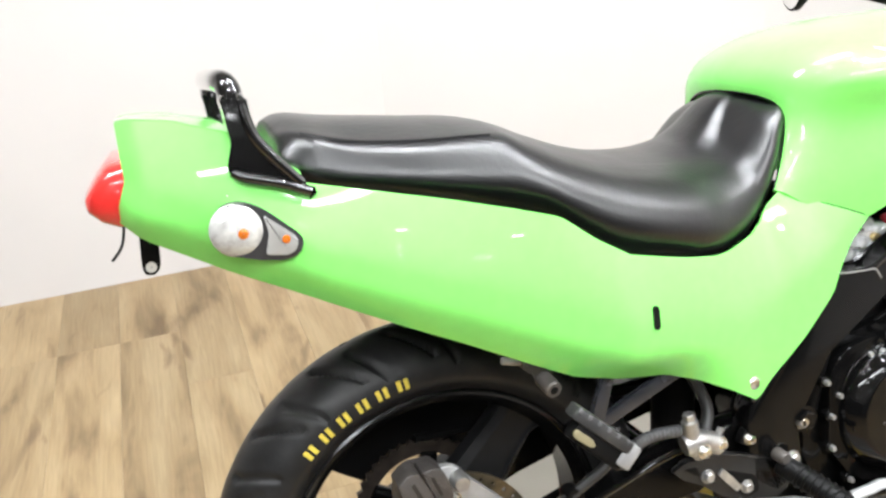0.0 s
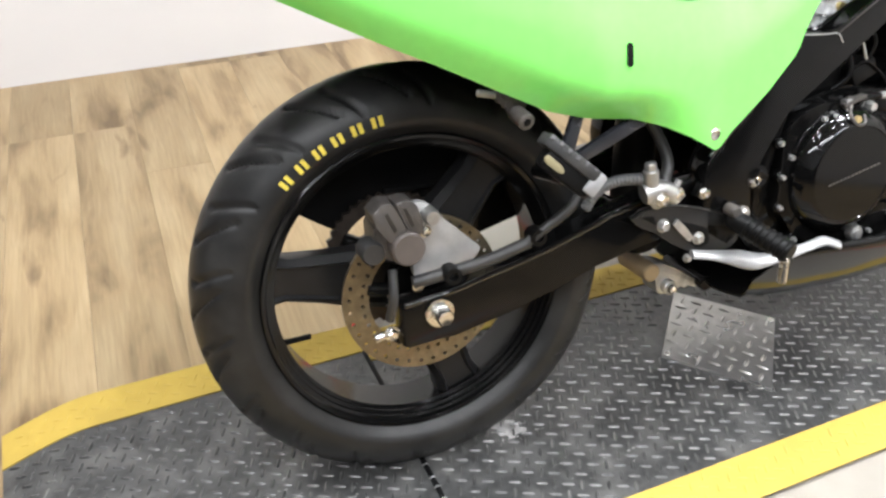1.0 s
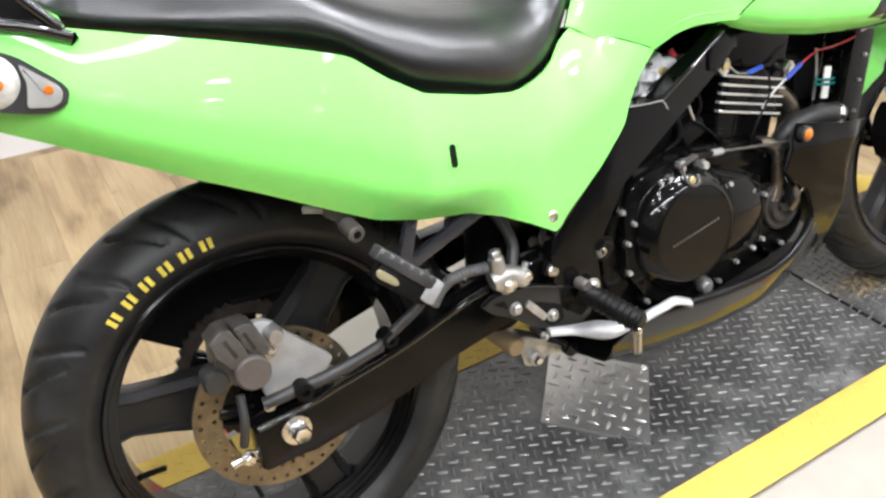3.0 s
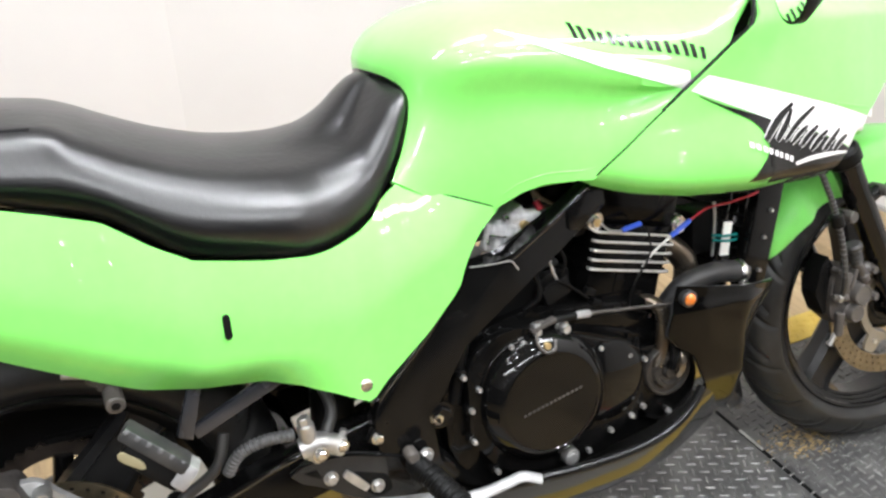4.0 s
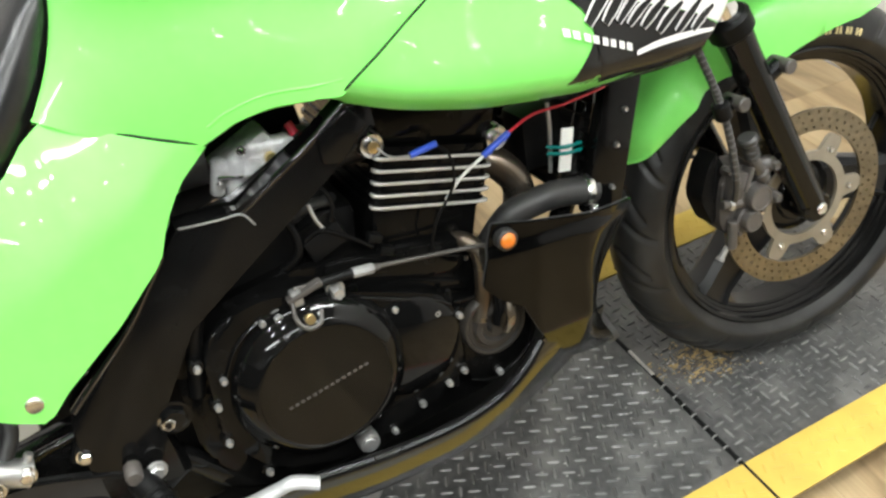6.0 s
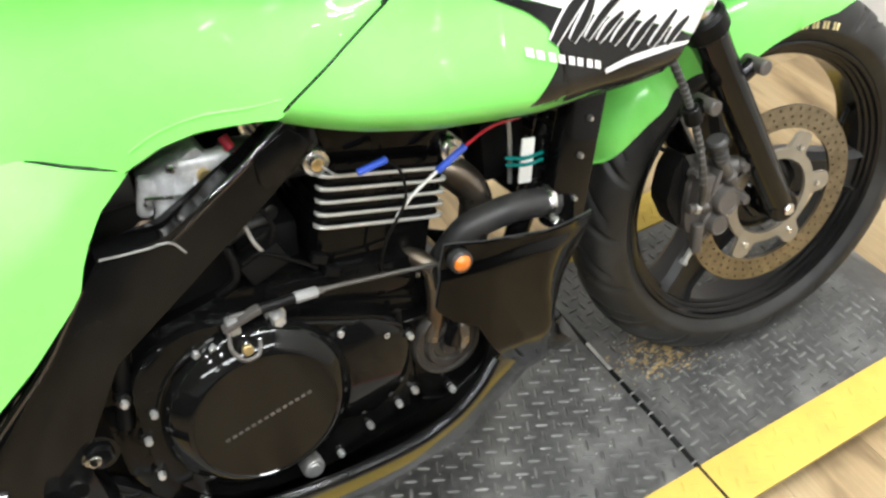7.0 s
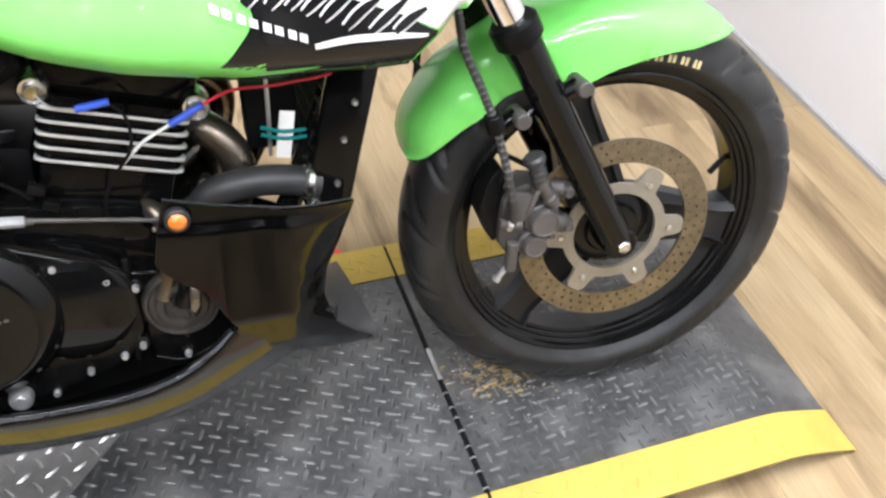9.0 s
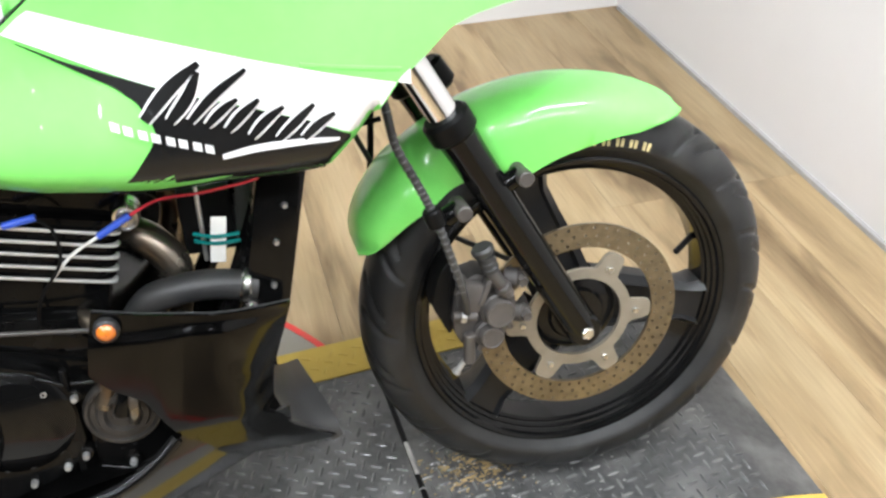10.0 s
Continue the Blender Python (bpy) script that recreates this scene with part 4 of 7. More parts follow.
tube("reservoir_hose", [P(0.335, 0.155, 0.42), P(0.35, 0.14, 0.45), P(0.335, 0.12, 0.50), P(0.31, 0.11, 0.54)], 0.008, HOSE, bike, "black reservoir hose")
# folded pillion footrest
m = Matrix.Rotation(radians(44), 4, "Y") @ Matrix.Rotation(radians(-14), 4, "Z")
pil = box("pillion_footrest", P(0.132, 0.252, 0.504), (0.070, 0.030, 0.028), MATTE_BLACK, bike, "folded black rubber pillion footrest", 0.006, m)
box("grip_pad", P(0.137, 0.251, 0.5195), (0.078, 0.036, 0.016), HOSE, pil, "worn grey rubber pad", 0.004, m)
for k in range(6):
    box("grip_rib", P(0.1155 + 0.0092 * k, 0.2440 + 0.0028 * k, 0.5465 - 0.0089 * k), (0.0050, 0.0365, 0.006), GREY_RUBBER, pil, "", 0.0015, m)
box("footrest_end", P(0.1600, 0.261, 0.4865), (0.018, 0.034, 0.030), PEDAL, pil, "bare alloy end", 0.004, m)
plate("reflector_strip", rounded([(0.098, 0.529), (0.104, 0.532), (0.122, 0.514), (0.124, 0.505), (0.117, 0.507), (0.100, 0.522)], 0.003), 0.2625, 0.2655, DULL_YELLOW, pil, "dull yellow inset", 0.001)
rod("pillion_hinge", P(0.150, 0.14, 0.470), P(0.150, 0.252, 0.486), 0.010, FRAME_BLACK, bike, "black hinge pin")
bolt(0.150, 0.268, 0.478, 0.0065, pil, GREY_CAST, 0.006)
both(lambda d: plate("subframe_strut", [(0.188, 0.552), (0.202, 0.548), (0.1781, 0.476), (0.1612, 0.485)], d * 0.166, d * 0.178, STRUT_GREY, bike, "blue-grey flat subframe strut", 0.0025))
both(lambda d: plate("subframe_strut", [(0.272, 0.525), (0.297, 0.515), (0.1839, 0.4726), (0.1775, 0.4873)], d * 0.160, d * 0.172, STRUT_GREY, bike, "blue-grey flat subframe strut", 0.0025))
hook = plate("luggage_hook", rounded([(0.082, 0.592), (0.122, 0.586), (0.121, 0.572), (0.112, 0.556), (0.101, 0.554), (0.096, 0.570), (0.082, 0.578)], 0.004), 0.165, 0.180, GREY_CAST, bike, "grey cast luggage hook", 0.003)
rod("hook_pin", P(0.060, 0.170, 0.592), P(0.090, 0.172, 0.584), 0.0045, ALLOY, hook, "bright worn pin", 10)
rod("hook_end", P(0.106, 0.175, 0.562), P(0.1075, 0.205, 0.5555), 0.0105, GREY_CAST, hook, "worn grey end", 16)
rod("hook_socket", P(0.1074, 0.2045, 0.5556), P(0.10755, 0.2058, 0.5553), 0.0055, MATTE_BLACK, hook, "dark socket", 6)

# -- frame --
BEAM = [(0.760, 0.668), (0.735, 0.664), (0.692, 0.634), (0.612, 0.588), (0.575, 0.592), (0.550, 0.594), (0.532, 0.572), (0.482, 0.512), (0.404, 0.440), (0.398, 0.415), (0.40, 0.33), (0.44, 0.30), (0.49, 0.33), (0.470, 0.400), (0.530, 0.492), (0.632, 0.550), (0.712, 0.602), (0.762, 0.632)]
both(lambda d: plate("frame_beam", BEAM, d * 0.122, d * 0.160, FRAME_BLACK, bike, "black square-section frame beam", 0.007))
# beads added on the beam's upper edges to catch highlights
for seam in ([(0.408, 0.446), (0.445, 0.479), (0.482, 0.5125), (0.508, 0.543), (0.532, 0.572)], [(0.612, 0.588), (0.652, 0.611), (0.692, 0.634), (0.734, 0.663)]):
    tube("beam_edge_bead", [P(x, 0.1565, h) for x, h in seam], 0.0040, EDGE_GLOSS, bike, "glossy bead added to catch edge highlights", 10, 3)
plate("beam_gusset", rounded([(0.700, 0.642), (0.735, 0.660), (0.752, 0.640), (0.718, 0.608), (0.70, 0.612)], 0.004), 0.160, 0.1635, FRAME_BLACK, bike, "", 0.001)
both(lambda d: plate("rear_frame_rail", [(0.42, 0.47), (0.45, 0.50), (0.30, 0.56), (0.0, 0.70), (-0.25, 0.80), (-0.25, 0.77), (0.0, 0.665), (0.28, 0.52)], d * 0.10, d * 0.125, FRAME_BLACK, bike, "black rear frame rail", 0.003))
both(lambda d: tube("cradle_tube", [P(0.48, d * 0.125, 0.33), P(0.56, d * 0.12, 0.255), P(0.75, d * 0.115, 0.25), P(0.92, d * 0.11, 0.33), P(1.02, d * 0.10, 0.50), P(1.10, d * 0.07, 0.70)], 0.014, FRAME_BLACK, bike, "black frame cradle tube", 10))
for x, h, r in ((0.484, 0.398, 0.008), (0.49, 0.40, 0.014)):
    bolt(x, 0.164, h, r, bike, BRIGHT if r < 0.01 else FRAME_BLACK)
# linkage under the swingarm
plate("shock_link", rounded([(0.388, 0.236), (0.408, 0.240), (0.440, 0.222), (0.470, 0.200), (0.492, 0.186), (0.486, 0.178), (0.455, 0.190), (0.436, 0.186), (0.420, 0.180), (0.404, 0.186), (0.400, 0.212)], 0.006), 0.004, 0.044, ALLOY, bike, "dull alloy suspension link", 0.004)
rod("shock_spring_seat", P(0.385, 0.03, 0.275), P(0.375, 0.03, 0.305), 0.034, MATTE_BLACK, bike, "black damper seat", 20)
rod("link_bolt", P(0.421, 0.02, 0.197), P(0.421, 0.056, 0.197), 0.0125, ALLOY, bike, "dull alloy link bolt")
bolt(0.421, 0.060, 0.197, 0.008, bike, BRIGHT, 0.008)
rod("link_bush", P(0.390, -0.03, 0.228), P(0.390, 0.05, 0.228), 0.015, material("tan_bush", (0.35, 0.26, 0.15), 0.6), bike, "tan link bush")
rod("link_pivot", P(0.488, -0.05, 0.190), P(0.488, 0.060, 0.190), 0.013, FRAME_BLACK, bike, "black link pivot")
rod("damper", P(0.375, 0.0, 0.30), P(0.40, 0.0, 0.56), 0.032, MATTE_BLACK, bike, "black rear damper", 18)

# -- engine --
CASE = [(0.505, 0.46), (0.560, 0.49), (0.66, 0.505), (0.80, 0.47), (0.91, 0.41), (0.925, 0.33), (0.87, 0.262), (0.70, 0.235), (0.56, 0.245), (0.505, 0.32)]
engine = plate("engine_case", rounded(CASE, 0.02), -0.14, 0.135, ENGINE_BLACK, bike, "gloss black engine case", 0.008)
FLANGE = [(0.535, 0.455), (0.560, 0.482), (0.605, 0.492), (0.66, 0.480), (0.74, 0.447), (0.80, 0.420), (0.812, 0.39), (0.812, 0.318), (0.78, 0.292), (0.70, 0.268), (0.64, 0.262), (0.57, 0.285), (0.530, 0.345)]
plate("clutch_cover_base", rounded(FLANGE, 0.015), 0.130, 0.158, ENGINE_BLACK, engine, "black clutch cover flange", 0.004)
CX, CH = 0.645, 0.381
lathe("clutch_cover", [(0.098, 0.150), (0.097, 0.162), (0.092, 0.172), (0.080, 0.181), (0.076, 0.184), (0.073, 0.1845), (0.072, 0.183), (0.0005, 0.183)], CX, CH, GLOSS_BLACK, engine, "round gloss black clutch cover", 72, False, None, 28)
lathe("cover_bulge", [(0.064, 0.150), (0.062, 0.160), (0.052, 0.165), (0.0005, 0.166)], 0.748, 0.372, GLOSS_BLACK, engine, "gloss black cover bulge", 48)
rod("case_joint", P(0.808, 0.152, 0.420), P(0.799, 0.152, 0.290), 0.0035, MATTE_BLACK, engine, "black gap between the covers", 8)
plate("water_pump_base", rounded([(0.815, 0.40), (0.86, 0.392), (0.905, 0.36), (0.912, 0.32), (0.89, 0.285), (0.84, 0.27), (0.816, 0.29)], 0.012), 0.125, 0.150, ENGINE_BLACK, engine, "black pump housing", 0.004)
lathe("water_pump_cover", [(0.042, 0.145), (0.041, 0.158), (0.039, 0.161), (0.036, 0.161), (0.034, 0.158), (0.029, 0.158), (0.026, 0.164), (0.020, 0.165), (0.017, 0.160), (0.011, 0.160), (0.009, 0.168), (0.0005, 0.169)], 0.856, 0.357, PUMP_GREY, engine, "round dark water pump cover", 40)
for x, h in ((0.601, 0.468), (0.5475, 0.420), (0.534, 0.392), (0.533, 0.345), (0.740, 0.427), (0.787, 0.403), (0.8134, 0.3884), (0.787, 0.304), (0.7496, 0.292), (0.8077, 0.3133), (0.8526, 0.2913), (0.7106, 0.271), (0.527, 0.444), (0.563, 0.288)):
    rod("bolt_boss", P(x, 0.145, h), P(x, 0.1585, h), 0.0082, ENGINE_BLACK, engine, "black cast boss", 12)
    bolt(x, 0.162, h, 0.0040, engine, ALLOY, 0.007)
# raised ribs and ledges cast into the cases
tube("case_rib", [P(0.549, 0.1585, 0.416), P(0.5656, 0.1585, 0.446), P(0.585, 0.1585, 0.463), P(0.6045, 0.1585, 0.470), P(0.630, 0.1585, 0.472)], 0.0030, GLOSS_BLACK, engine, "gloss black flange rib", 8)
tube("case_rib", [P(0.700, 0.1585, 0.457), P(0.740, 0.1585, 0.439), P(0.790, 0.1585, 0.416), P(0.806, 0.1585, 0.405)], 0.0028, GLOSS_BLACK, engine, "gloss black flange rib", 8)
tube("case_rib", [P(0.812, 0.153, 0.402), P(0.830, 0.153, 0.400), P(0.862, 0.152, 0.394), P(0.898, 0.150, 0.372), P(0.911, 0.150, 0.335), P(0.895, 0.150, 0.296), P(0.850, 0.151, 0.277), P(0.818, 0.152, 0.288)], 0.0026, GLOSS_BLACK, engine, "gloss black pump housing rib", 8)
box("upper_case_ledge", P(0.790, 0.128, 0.428), (0.110, 0.022, 0.014), ENGINE_BLACK, engine, "black cast ledge", 0.003, Matrix.Rotation(radians(22), 4, "Y"))
box("upper_case_block", P(0.792, 0.122, 0.455), (0.104, 0.020, 0.030), ENGINE_BLACK, engine, "black cast cover block", 0.004, Matrix.Rotation(radians(15), 4, "Y"))
for x, h in ((0.745, 0.466), (0.842, 0.441)):
    bolt(x, 0.1345, h, 0.0035, engine, BRIGHT, 0.006)
tube("case_wire", [P(0.669, 0.138, 0.529), P(0.688, 0.142, 0.536), P(0.717, 0.142, 0.5155), P(0.737, 0.140, 0.497)], 0.0022, MATTE_BLACK, engine, "thin black wire", 6)
tube("vacuum_hose", [P(0.681, 0.138, 0.566), P(0.684, 0.141, 0.550), P(0.690, 0.140, 0.536)], 0.0022, ALLOY, engine, "thin bright hose end", 6)
tube("vacuum_hose", [P(0.690, 0.132, 0.590), P(0.701, 0.138, 0.574), P(0.705, 0.139, 0.558), P(0.700, 0.136, 0.540)], 0.0024, MATTE_BLACK, engine, "thin black vacuum hose", 6)
for x, h in ((0.742, 0.505), (0.752, 0.486)):
    box("switch_tab", P(x, 0.136, h), (0.016, 0.012, 0.010), MATTE_BLACK, engine, "small black connector", 0.002, Matrix.Rotation(radians(25), 4, "Y"))
box("connector_block", P(0.690, 0.125, 0.520), (0.045, 0.03, 0.028), MATTE_BLACK, engine, "black wiring connector", 0.005, Matrix.Rotation(radians(-20), 4, "Y"))

lathe("oil_cap", [(0.0005, 0.176), (0.007, 0.176), (0.007, 0.173), (0.011, 0.173), (0.0125, 0.170), (0.0125, 0.16)], 0.676, 0.277, ALLOY, engine, "dull alloy filler cap", 20)
# embossed lettering on the cover: a row of plain raised bars
for k in range(14):
    box("embossed_bar", P(0.602 + 0.0068 * k, 0.1835, 0.373 + 0.0013 * k), (0.0044, 0.0012, 0.0030), GREY_CAST, engine, "raised bar on the cover", 0.0004, Matrix.Rotation(radians(-11), 4, "Y"))
# clutch lever and cable
box("clutch_arm_pivot", P(0.641, 0.160, 0.478), (0.012, 0.014, 0.026), ALLOY, engine, "dull alloy clutch clevis", 0.003)
rod("clutch_plunger", P(0.648, 0.160, 0.450), P(0.644, 0.160, 0.466), 0.0085, BRIGHT, engine, "bright clutch plunger", 14)
box("clutch_arm", P(0.650, 0.163, 0.488), (0.040, 0.012, 0.006), GREY_CAST, engine, "grey clutch arm", 0.002, Matrix.Rotation(radians(-14), 4, "Y"))
bolt(0.683, 0.165, 0.474, 0.0075, engine, ALLOY, 0.012)
bolt(0.618, 0.165, 0.468, 0.006, engine, ALLOY, 0.010)
tube("release_strap", [P(0.634, 0.172, 0.484), P(0.632, 0.180, 0.470), P(0.640, 0.185, 0.458), P(0.654, 0.184, 0.458), P(0.660, 0.176, 0.468)], 0.0022, GREY_CAST, engine, "dull alloy release strap", 8)
rod("release_bolt", P(0.645, 0.168, 0.462), P(0.646, 0.182, 0.464), 0.0058, BRASS, engine, "bronze release bolt", 8)
rod("cable_sleeve", P(0.662, 0.160, 0.489), P(0.706, 0.158, 0.4855), 0.0052, MATTE_BLACK, engine, "black cable sleeve", 12)
rod("cable_adjuster", P(0.704, 0.158, 0.4857), P(0.728, 0.157, 0.4825), 0.0058, PEDAL, engine, "knurled alloy adjuster", 8)
tube("pump_outlet", [P(0.872, 0.152, 0.392), P(0.872, 0.170, 0.384), P(0.870, 0.174, 0.366), P(0.866, 0.168, 0.350)], 0.0062, EXHAUST, engine, "short bright pump pipe", 12)
tube("clutch_cable", [P(0.640, 0.160, 0.492), P(0.715, 0.156, 0.484), P(0.79, 0.155, 0.472), P(0.878, 0.165, 0.462)], 0.0024, GREY_CAST, bike, "grey sheathed clutch cable", 8)
rod("cable_adjuster", P(0.690, 0.158, 0.487), P(0.735, 0.156, 0.481), 0.0036, GREY_CAST, bike, "grey cable adjuster", 8)
tube("engine_breather", [P(0.52, 0.135, 0.40), P(0.545, 0.145, 0.50), P(0.60, 0.145, 0.545), P(0.635, 0.13, 0.55)], 0.009, MATTE_BLACK, bike, "black breather hose", 10)
box("starter_housing", P(0.76, 0.08, 0.462), (0.17, 0.12, 0.045), ENGINE_BLACK, engine, "black starter housing", 0.012, Matrix.Rotation(radians(10), 4, "Y"))
box("gearbox_top", P(0.60, 0.02, 0.515), (0.14, 0.20, 0.05), MATTE_BLACK, engine, "black gearbox top", 0.01)
# box and hose added to hide the wall's grey reflection on the case top
box("clutter_box", P(0.704, 0.005, 0.508), (0.070, 0.18, 0.056), MATTE_BLACK, engine, "black stand-in box over the case top", 0.014, Matrix.Rotation(radians(8), 4, "Y"))
tube("clutter_hose", [P(0.655, 0.105, 0.535), P(0.684, 0.112, 0.552), P(0.708, 0.100, 0.547), P(0.722, 0.070, 0.535)], 0.0065, HOSE, engine, "black breather hose", 10)
# cylinder, tilted forward
TILT_Y = Matrix.Rotation(radians(15), 4, "Y")
AX = Vector((math.sin(radians(15)), 0, math.cos(radians(15))))
base = P(0.800, 0, 0.47)
box("cylinder_block", base + AX * 0.035, (0.128, 0.25, 0.13), ENGINE_BLACK, engine, "black cylinder block", 0.008, TILT_Y)
box("cylinder_head", base + AX * 0.155, (0.150, 0.245, 0.08), ENGINE_BLACK, engine, "black cylinder head", 0.012, TILT_Y)
for k in range(5):
    bm = bmesh.new()
    outline = rounded([(-0.071, -0.137), (0.071, -0.137), (0.071, 0.137), (-0.071, 0.137)], 0.016, 5)
    lo, hi = 0.0005, 0.0036
    rings = []
    outline = rounded([(-0.069, -0.137), (0.071, -0.137), (0.071, -0.120), (-0.069, -0.120)], 0.014, 5)
    for z, e in ((lo, 0.997), (lo + 0.001, 1.0), (hi - 0.001, 1.0), (hi, 0.997)):
        rings.append([base + TILT_Y @ Vector((x * e, y * e, 0)) + AX * (0.0485 + 0.0135 * k + z) for x, y in outline])
    add_loft(bm, rings)
    part("cooling_fin", bm, FIN_EDGE, engine, "polished edge of a cooling fin", 30)
    outline = rounded([(-0.071, -0.137), (0.071, -0.137), (0.071, 0.137), (-0.071, 0.137)], 0.016, 5)
    bm = bmesh.new()
    rings = []
    for z in (0.0, 0.0090):
        rings.append([base + TILT_Y @ Vector((x * 0.93, y * 0.96, 0)) + AX * (0.053 + 0.0135 * k + z) for x, y in outline])
    add_loft(bm, rings)
    part("fin_gap", bm, ENGINE_BLACK, engine, "black wall between fins", 30)
    for z0, z1 in ((-0.0006, 0.0002), (0.0006, 0.0034), (0.0040, 0.0048)):
        bm = bmesh.new()
        add_loft(bm, [[base + TILT_Y @ Vector((x * 0.965, y * 0.989, 0)) + AX * (0.0485 + 0.0135 * k + z) for x, y in outline] for z in (z0, z1)])
        part("fin_face", bm, ENGINE_BLACK, engine, "black painted fin face", 30)
for x, s, h in ((0.761, 0.134, 0.603), (0.903, 0.132, 0.567)):
    cap = lathe("head_plug", [(0.0005, s + 0.004), (0.007, s + 0.004), (0.0085, s + 0.001), (0.0085, s - 0.001), (0.0125, s), (0.0145, s - 0.003), (0.0145, s - 0.03)], x, h, BRIGHT, engine, "bright round head plug", 24)
lathe("plug_centre", [(0.0005, 0.1395), (0.006, 0.139), (0.006, 0.13)], 0.761, 0.603, BRASS, engine, "brass plug centre", 12)
both(lambda d: tube("exhaust_header", [P(0.885, d * 0.075, 0.535), P(0.918, d * 0.09, 0.520), P(0.938, d * 0.10, 0.485), P(0.925, d * 0.10, 0.43), P(0.90, d * 0.09, 0.34), P(0.82, d * 0.07, 0.255)], 0.019, EXHAUST, bike, "heat-stained exhaust header pipe", 14))
tube("coolant_pipe", [P(0.832, 0.118, 0.462), P(0.846, 0.138, 0.462), P(0.854, 0.150, 0.446), P(0.850, 0.154, 0.400), P(0.838, 0.156, 0.368)], 0.0100, EXHAUST, bike, "tarnished coolant pipe", 12)
tube("coolant_pipe", [P(0.866, 0.155, 0.405), P(0.864, 0.166, 0.384), P(0.856, 0.168, 0.362)], 0.0090, GLOSS_BLACK, bike, "gloss black coolant elbow", 12)
tube("radiator_hose", [P(0.875, 0.115, 0.425), P(0.905, 0.130, 0.468), P(0.940, 0.138, 0.480), P(0.975, 0.138, 0.479), P(1.018, 0.136, 0.468)], 0.0165, HOSE, bike, "thick black radiator hose", 14)
rod("hose_clamp", P(1.000, 0.137, 0.4735), P(1.011, 0.1365, 0.470), 0.0190, BRIGHT, bike, "bright hose clamp", 18)
rod("clamp_screw", P(1.006, 0.152, 0.456), P(1.014, 0.152, 0.444), 0.0065, BRIGHT, bike, "bright clamp screw", 8)
rad = box("radiator", P(1.046, 0.0, 0.520), (0.034, 0.27, 0.165), MATTE_BLACK, bike, "black radiator", 0.004, Matrix.Rotation(radians(14), 4, "Y"))
box("radiator_tank", P(1.044, 0.136, 0.520), (0.050, 0.022, 0.172), FRAME_BLACK, rad, "black radiator end tank", 0.006, Matrix.Rotation(radians(14), 4, "Y"))
for k in range(9):
    box("radiator_fin", P(1.025 + 0.004 * k - 0.016, 0.0, 0.452 + 0.0165 * k), (0.012, 0.25, 0.002), MATTE_BLACK, rad, "", 0.0)
for x, h in ((1.060, 0.560), (1.046, 0.520), (1.036, 0.470)):
    bolt(x, 0.150, h, 0.0032, rad, ALLOY, 0.005)
rod("radiator_stay", P(1.050, 0.146, 0.600), P(1.082, 0.146, 0.604), 0.0030, ALLOY, rad, "bright radiator stay", 8)
box("coil_box", P(0.980, 0.075, 0.533), (0.056, 0.05, 0.070), MATTE_BLACK, bike, "black ignition box", 0.006)
tag_ = box("paper_tag", P(0.988, 0.132, 0.527), (0.016, 0.003, 0.052), WHITE_WIRE, bike, "white tag tied on with green clips", 0.001, Matrix.Rotation(radians(10), 4, "Y"))
for dh in (0.004, -0.004):
    tube("tag_clip", [P(0.964, 0.130, 0.533 + dh), P(0.985, 0.137, 0.529 + dh), P(1.010, 0.130, 0.525 + dh)], 0.0022, TEAL, tag_, "teal plastic clip", 6)
tube("tag_lead", [P(0.975, 0.122, 0.585), P(0.974, 0.124, 0.55), P(0.972, 0.12, 0.50)], 0.0025, ALLOY, bike, "grey lead", 6)
# bodged wires at the head
tube("wire", [P(0.763, 0.142, 0.603), P(0.775, 0.146, 0.591), P(0.800, 0.146, 0.585)], 0.0011, ALLOY, bike, "thin grey wire", 6)
rod("crimp", P(0.795, 0.146, 0.586), P(0.826, 0.146, 0.590), 0.0038, BLUE, bike, "blue crimp sleeve", 10)
tube("wire", [P(0.824, 0.146, 0.590), P(0.838, 0.148, 0.572), P(0.836, 0.150, 0.54), P(0.810, 0.150, 0.505), P(0.802, 0.147, 0.47), P(0.83, 0.145, 0.452)], 0.0017, MATTE_BLACK, bike, "thin black wire", 6)
tube("wire", [P(0.826, 0.146, 0.524), P(0.848, 0.148, 0.545), P(0.878, 0.148, 0.561)], 0.0018, WHITE_WIRE, bike, "white wire", 6)
rod("crimp", P(0.876, 0.148, 0.560), P(0.910, 0.148, 0.577), 0.0038, BLUE, bike, "blue crimp sleeve", 10)
tube("wire", [P(0.908, 0.148, 0.576), P(0.94, 0.15, 0.589), P(0.99, 0.148, 0.589), P(1.06, 0.14, 0.598), P(1.15, 0.10, 0.64)], 0.0016, RED_WIRE, bike, "red wire", 6)
# carburettor
carb = box("carburettor", P(0.645, 0.080, 0.607), (0.066, 0.050, 0.052), CARB_ALLOY, bike, "bare alloy carburettor", 0.008, Matrix.Rotation(radians(-24), 4, "Y"))
for (x0, h0), (x1, h1), r, label in (((0.613, 0.627), (0.603, 0.590), 0.0075, "bright alloy throat flange"), ((0.630, 0.625), (0.621, 0.588), 0.0095, "alloy body rib"), ((0.647, 0.618), (0.636, 0.582), 0.0100, "alloy body rib"), ((0.660, 0.616), (0.650, 0.586), 0.0070, "alloy body rib")):
    rod("carb_rib", P(x0, 0.100, h0), P(x1, 0.100, h1), r, CARB_ALLOY, carb, label, 12, 0.3)
rod("carb_bowl", P(0.627, 0.098, 0.590), P(0.618, 0.098, 0.570), 0.013, CARB_ALLOY, carb, "alloy float bowl", 16)
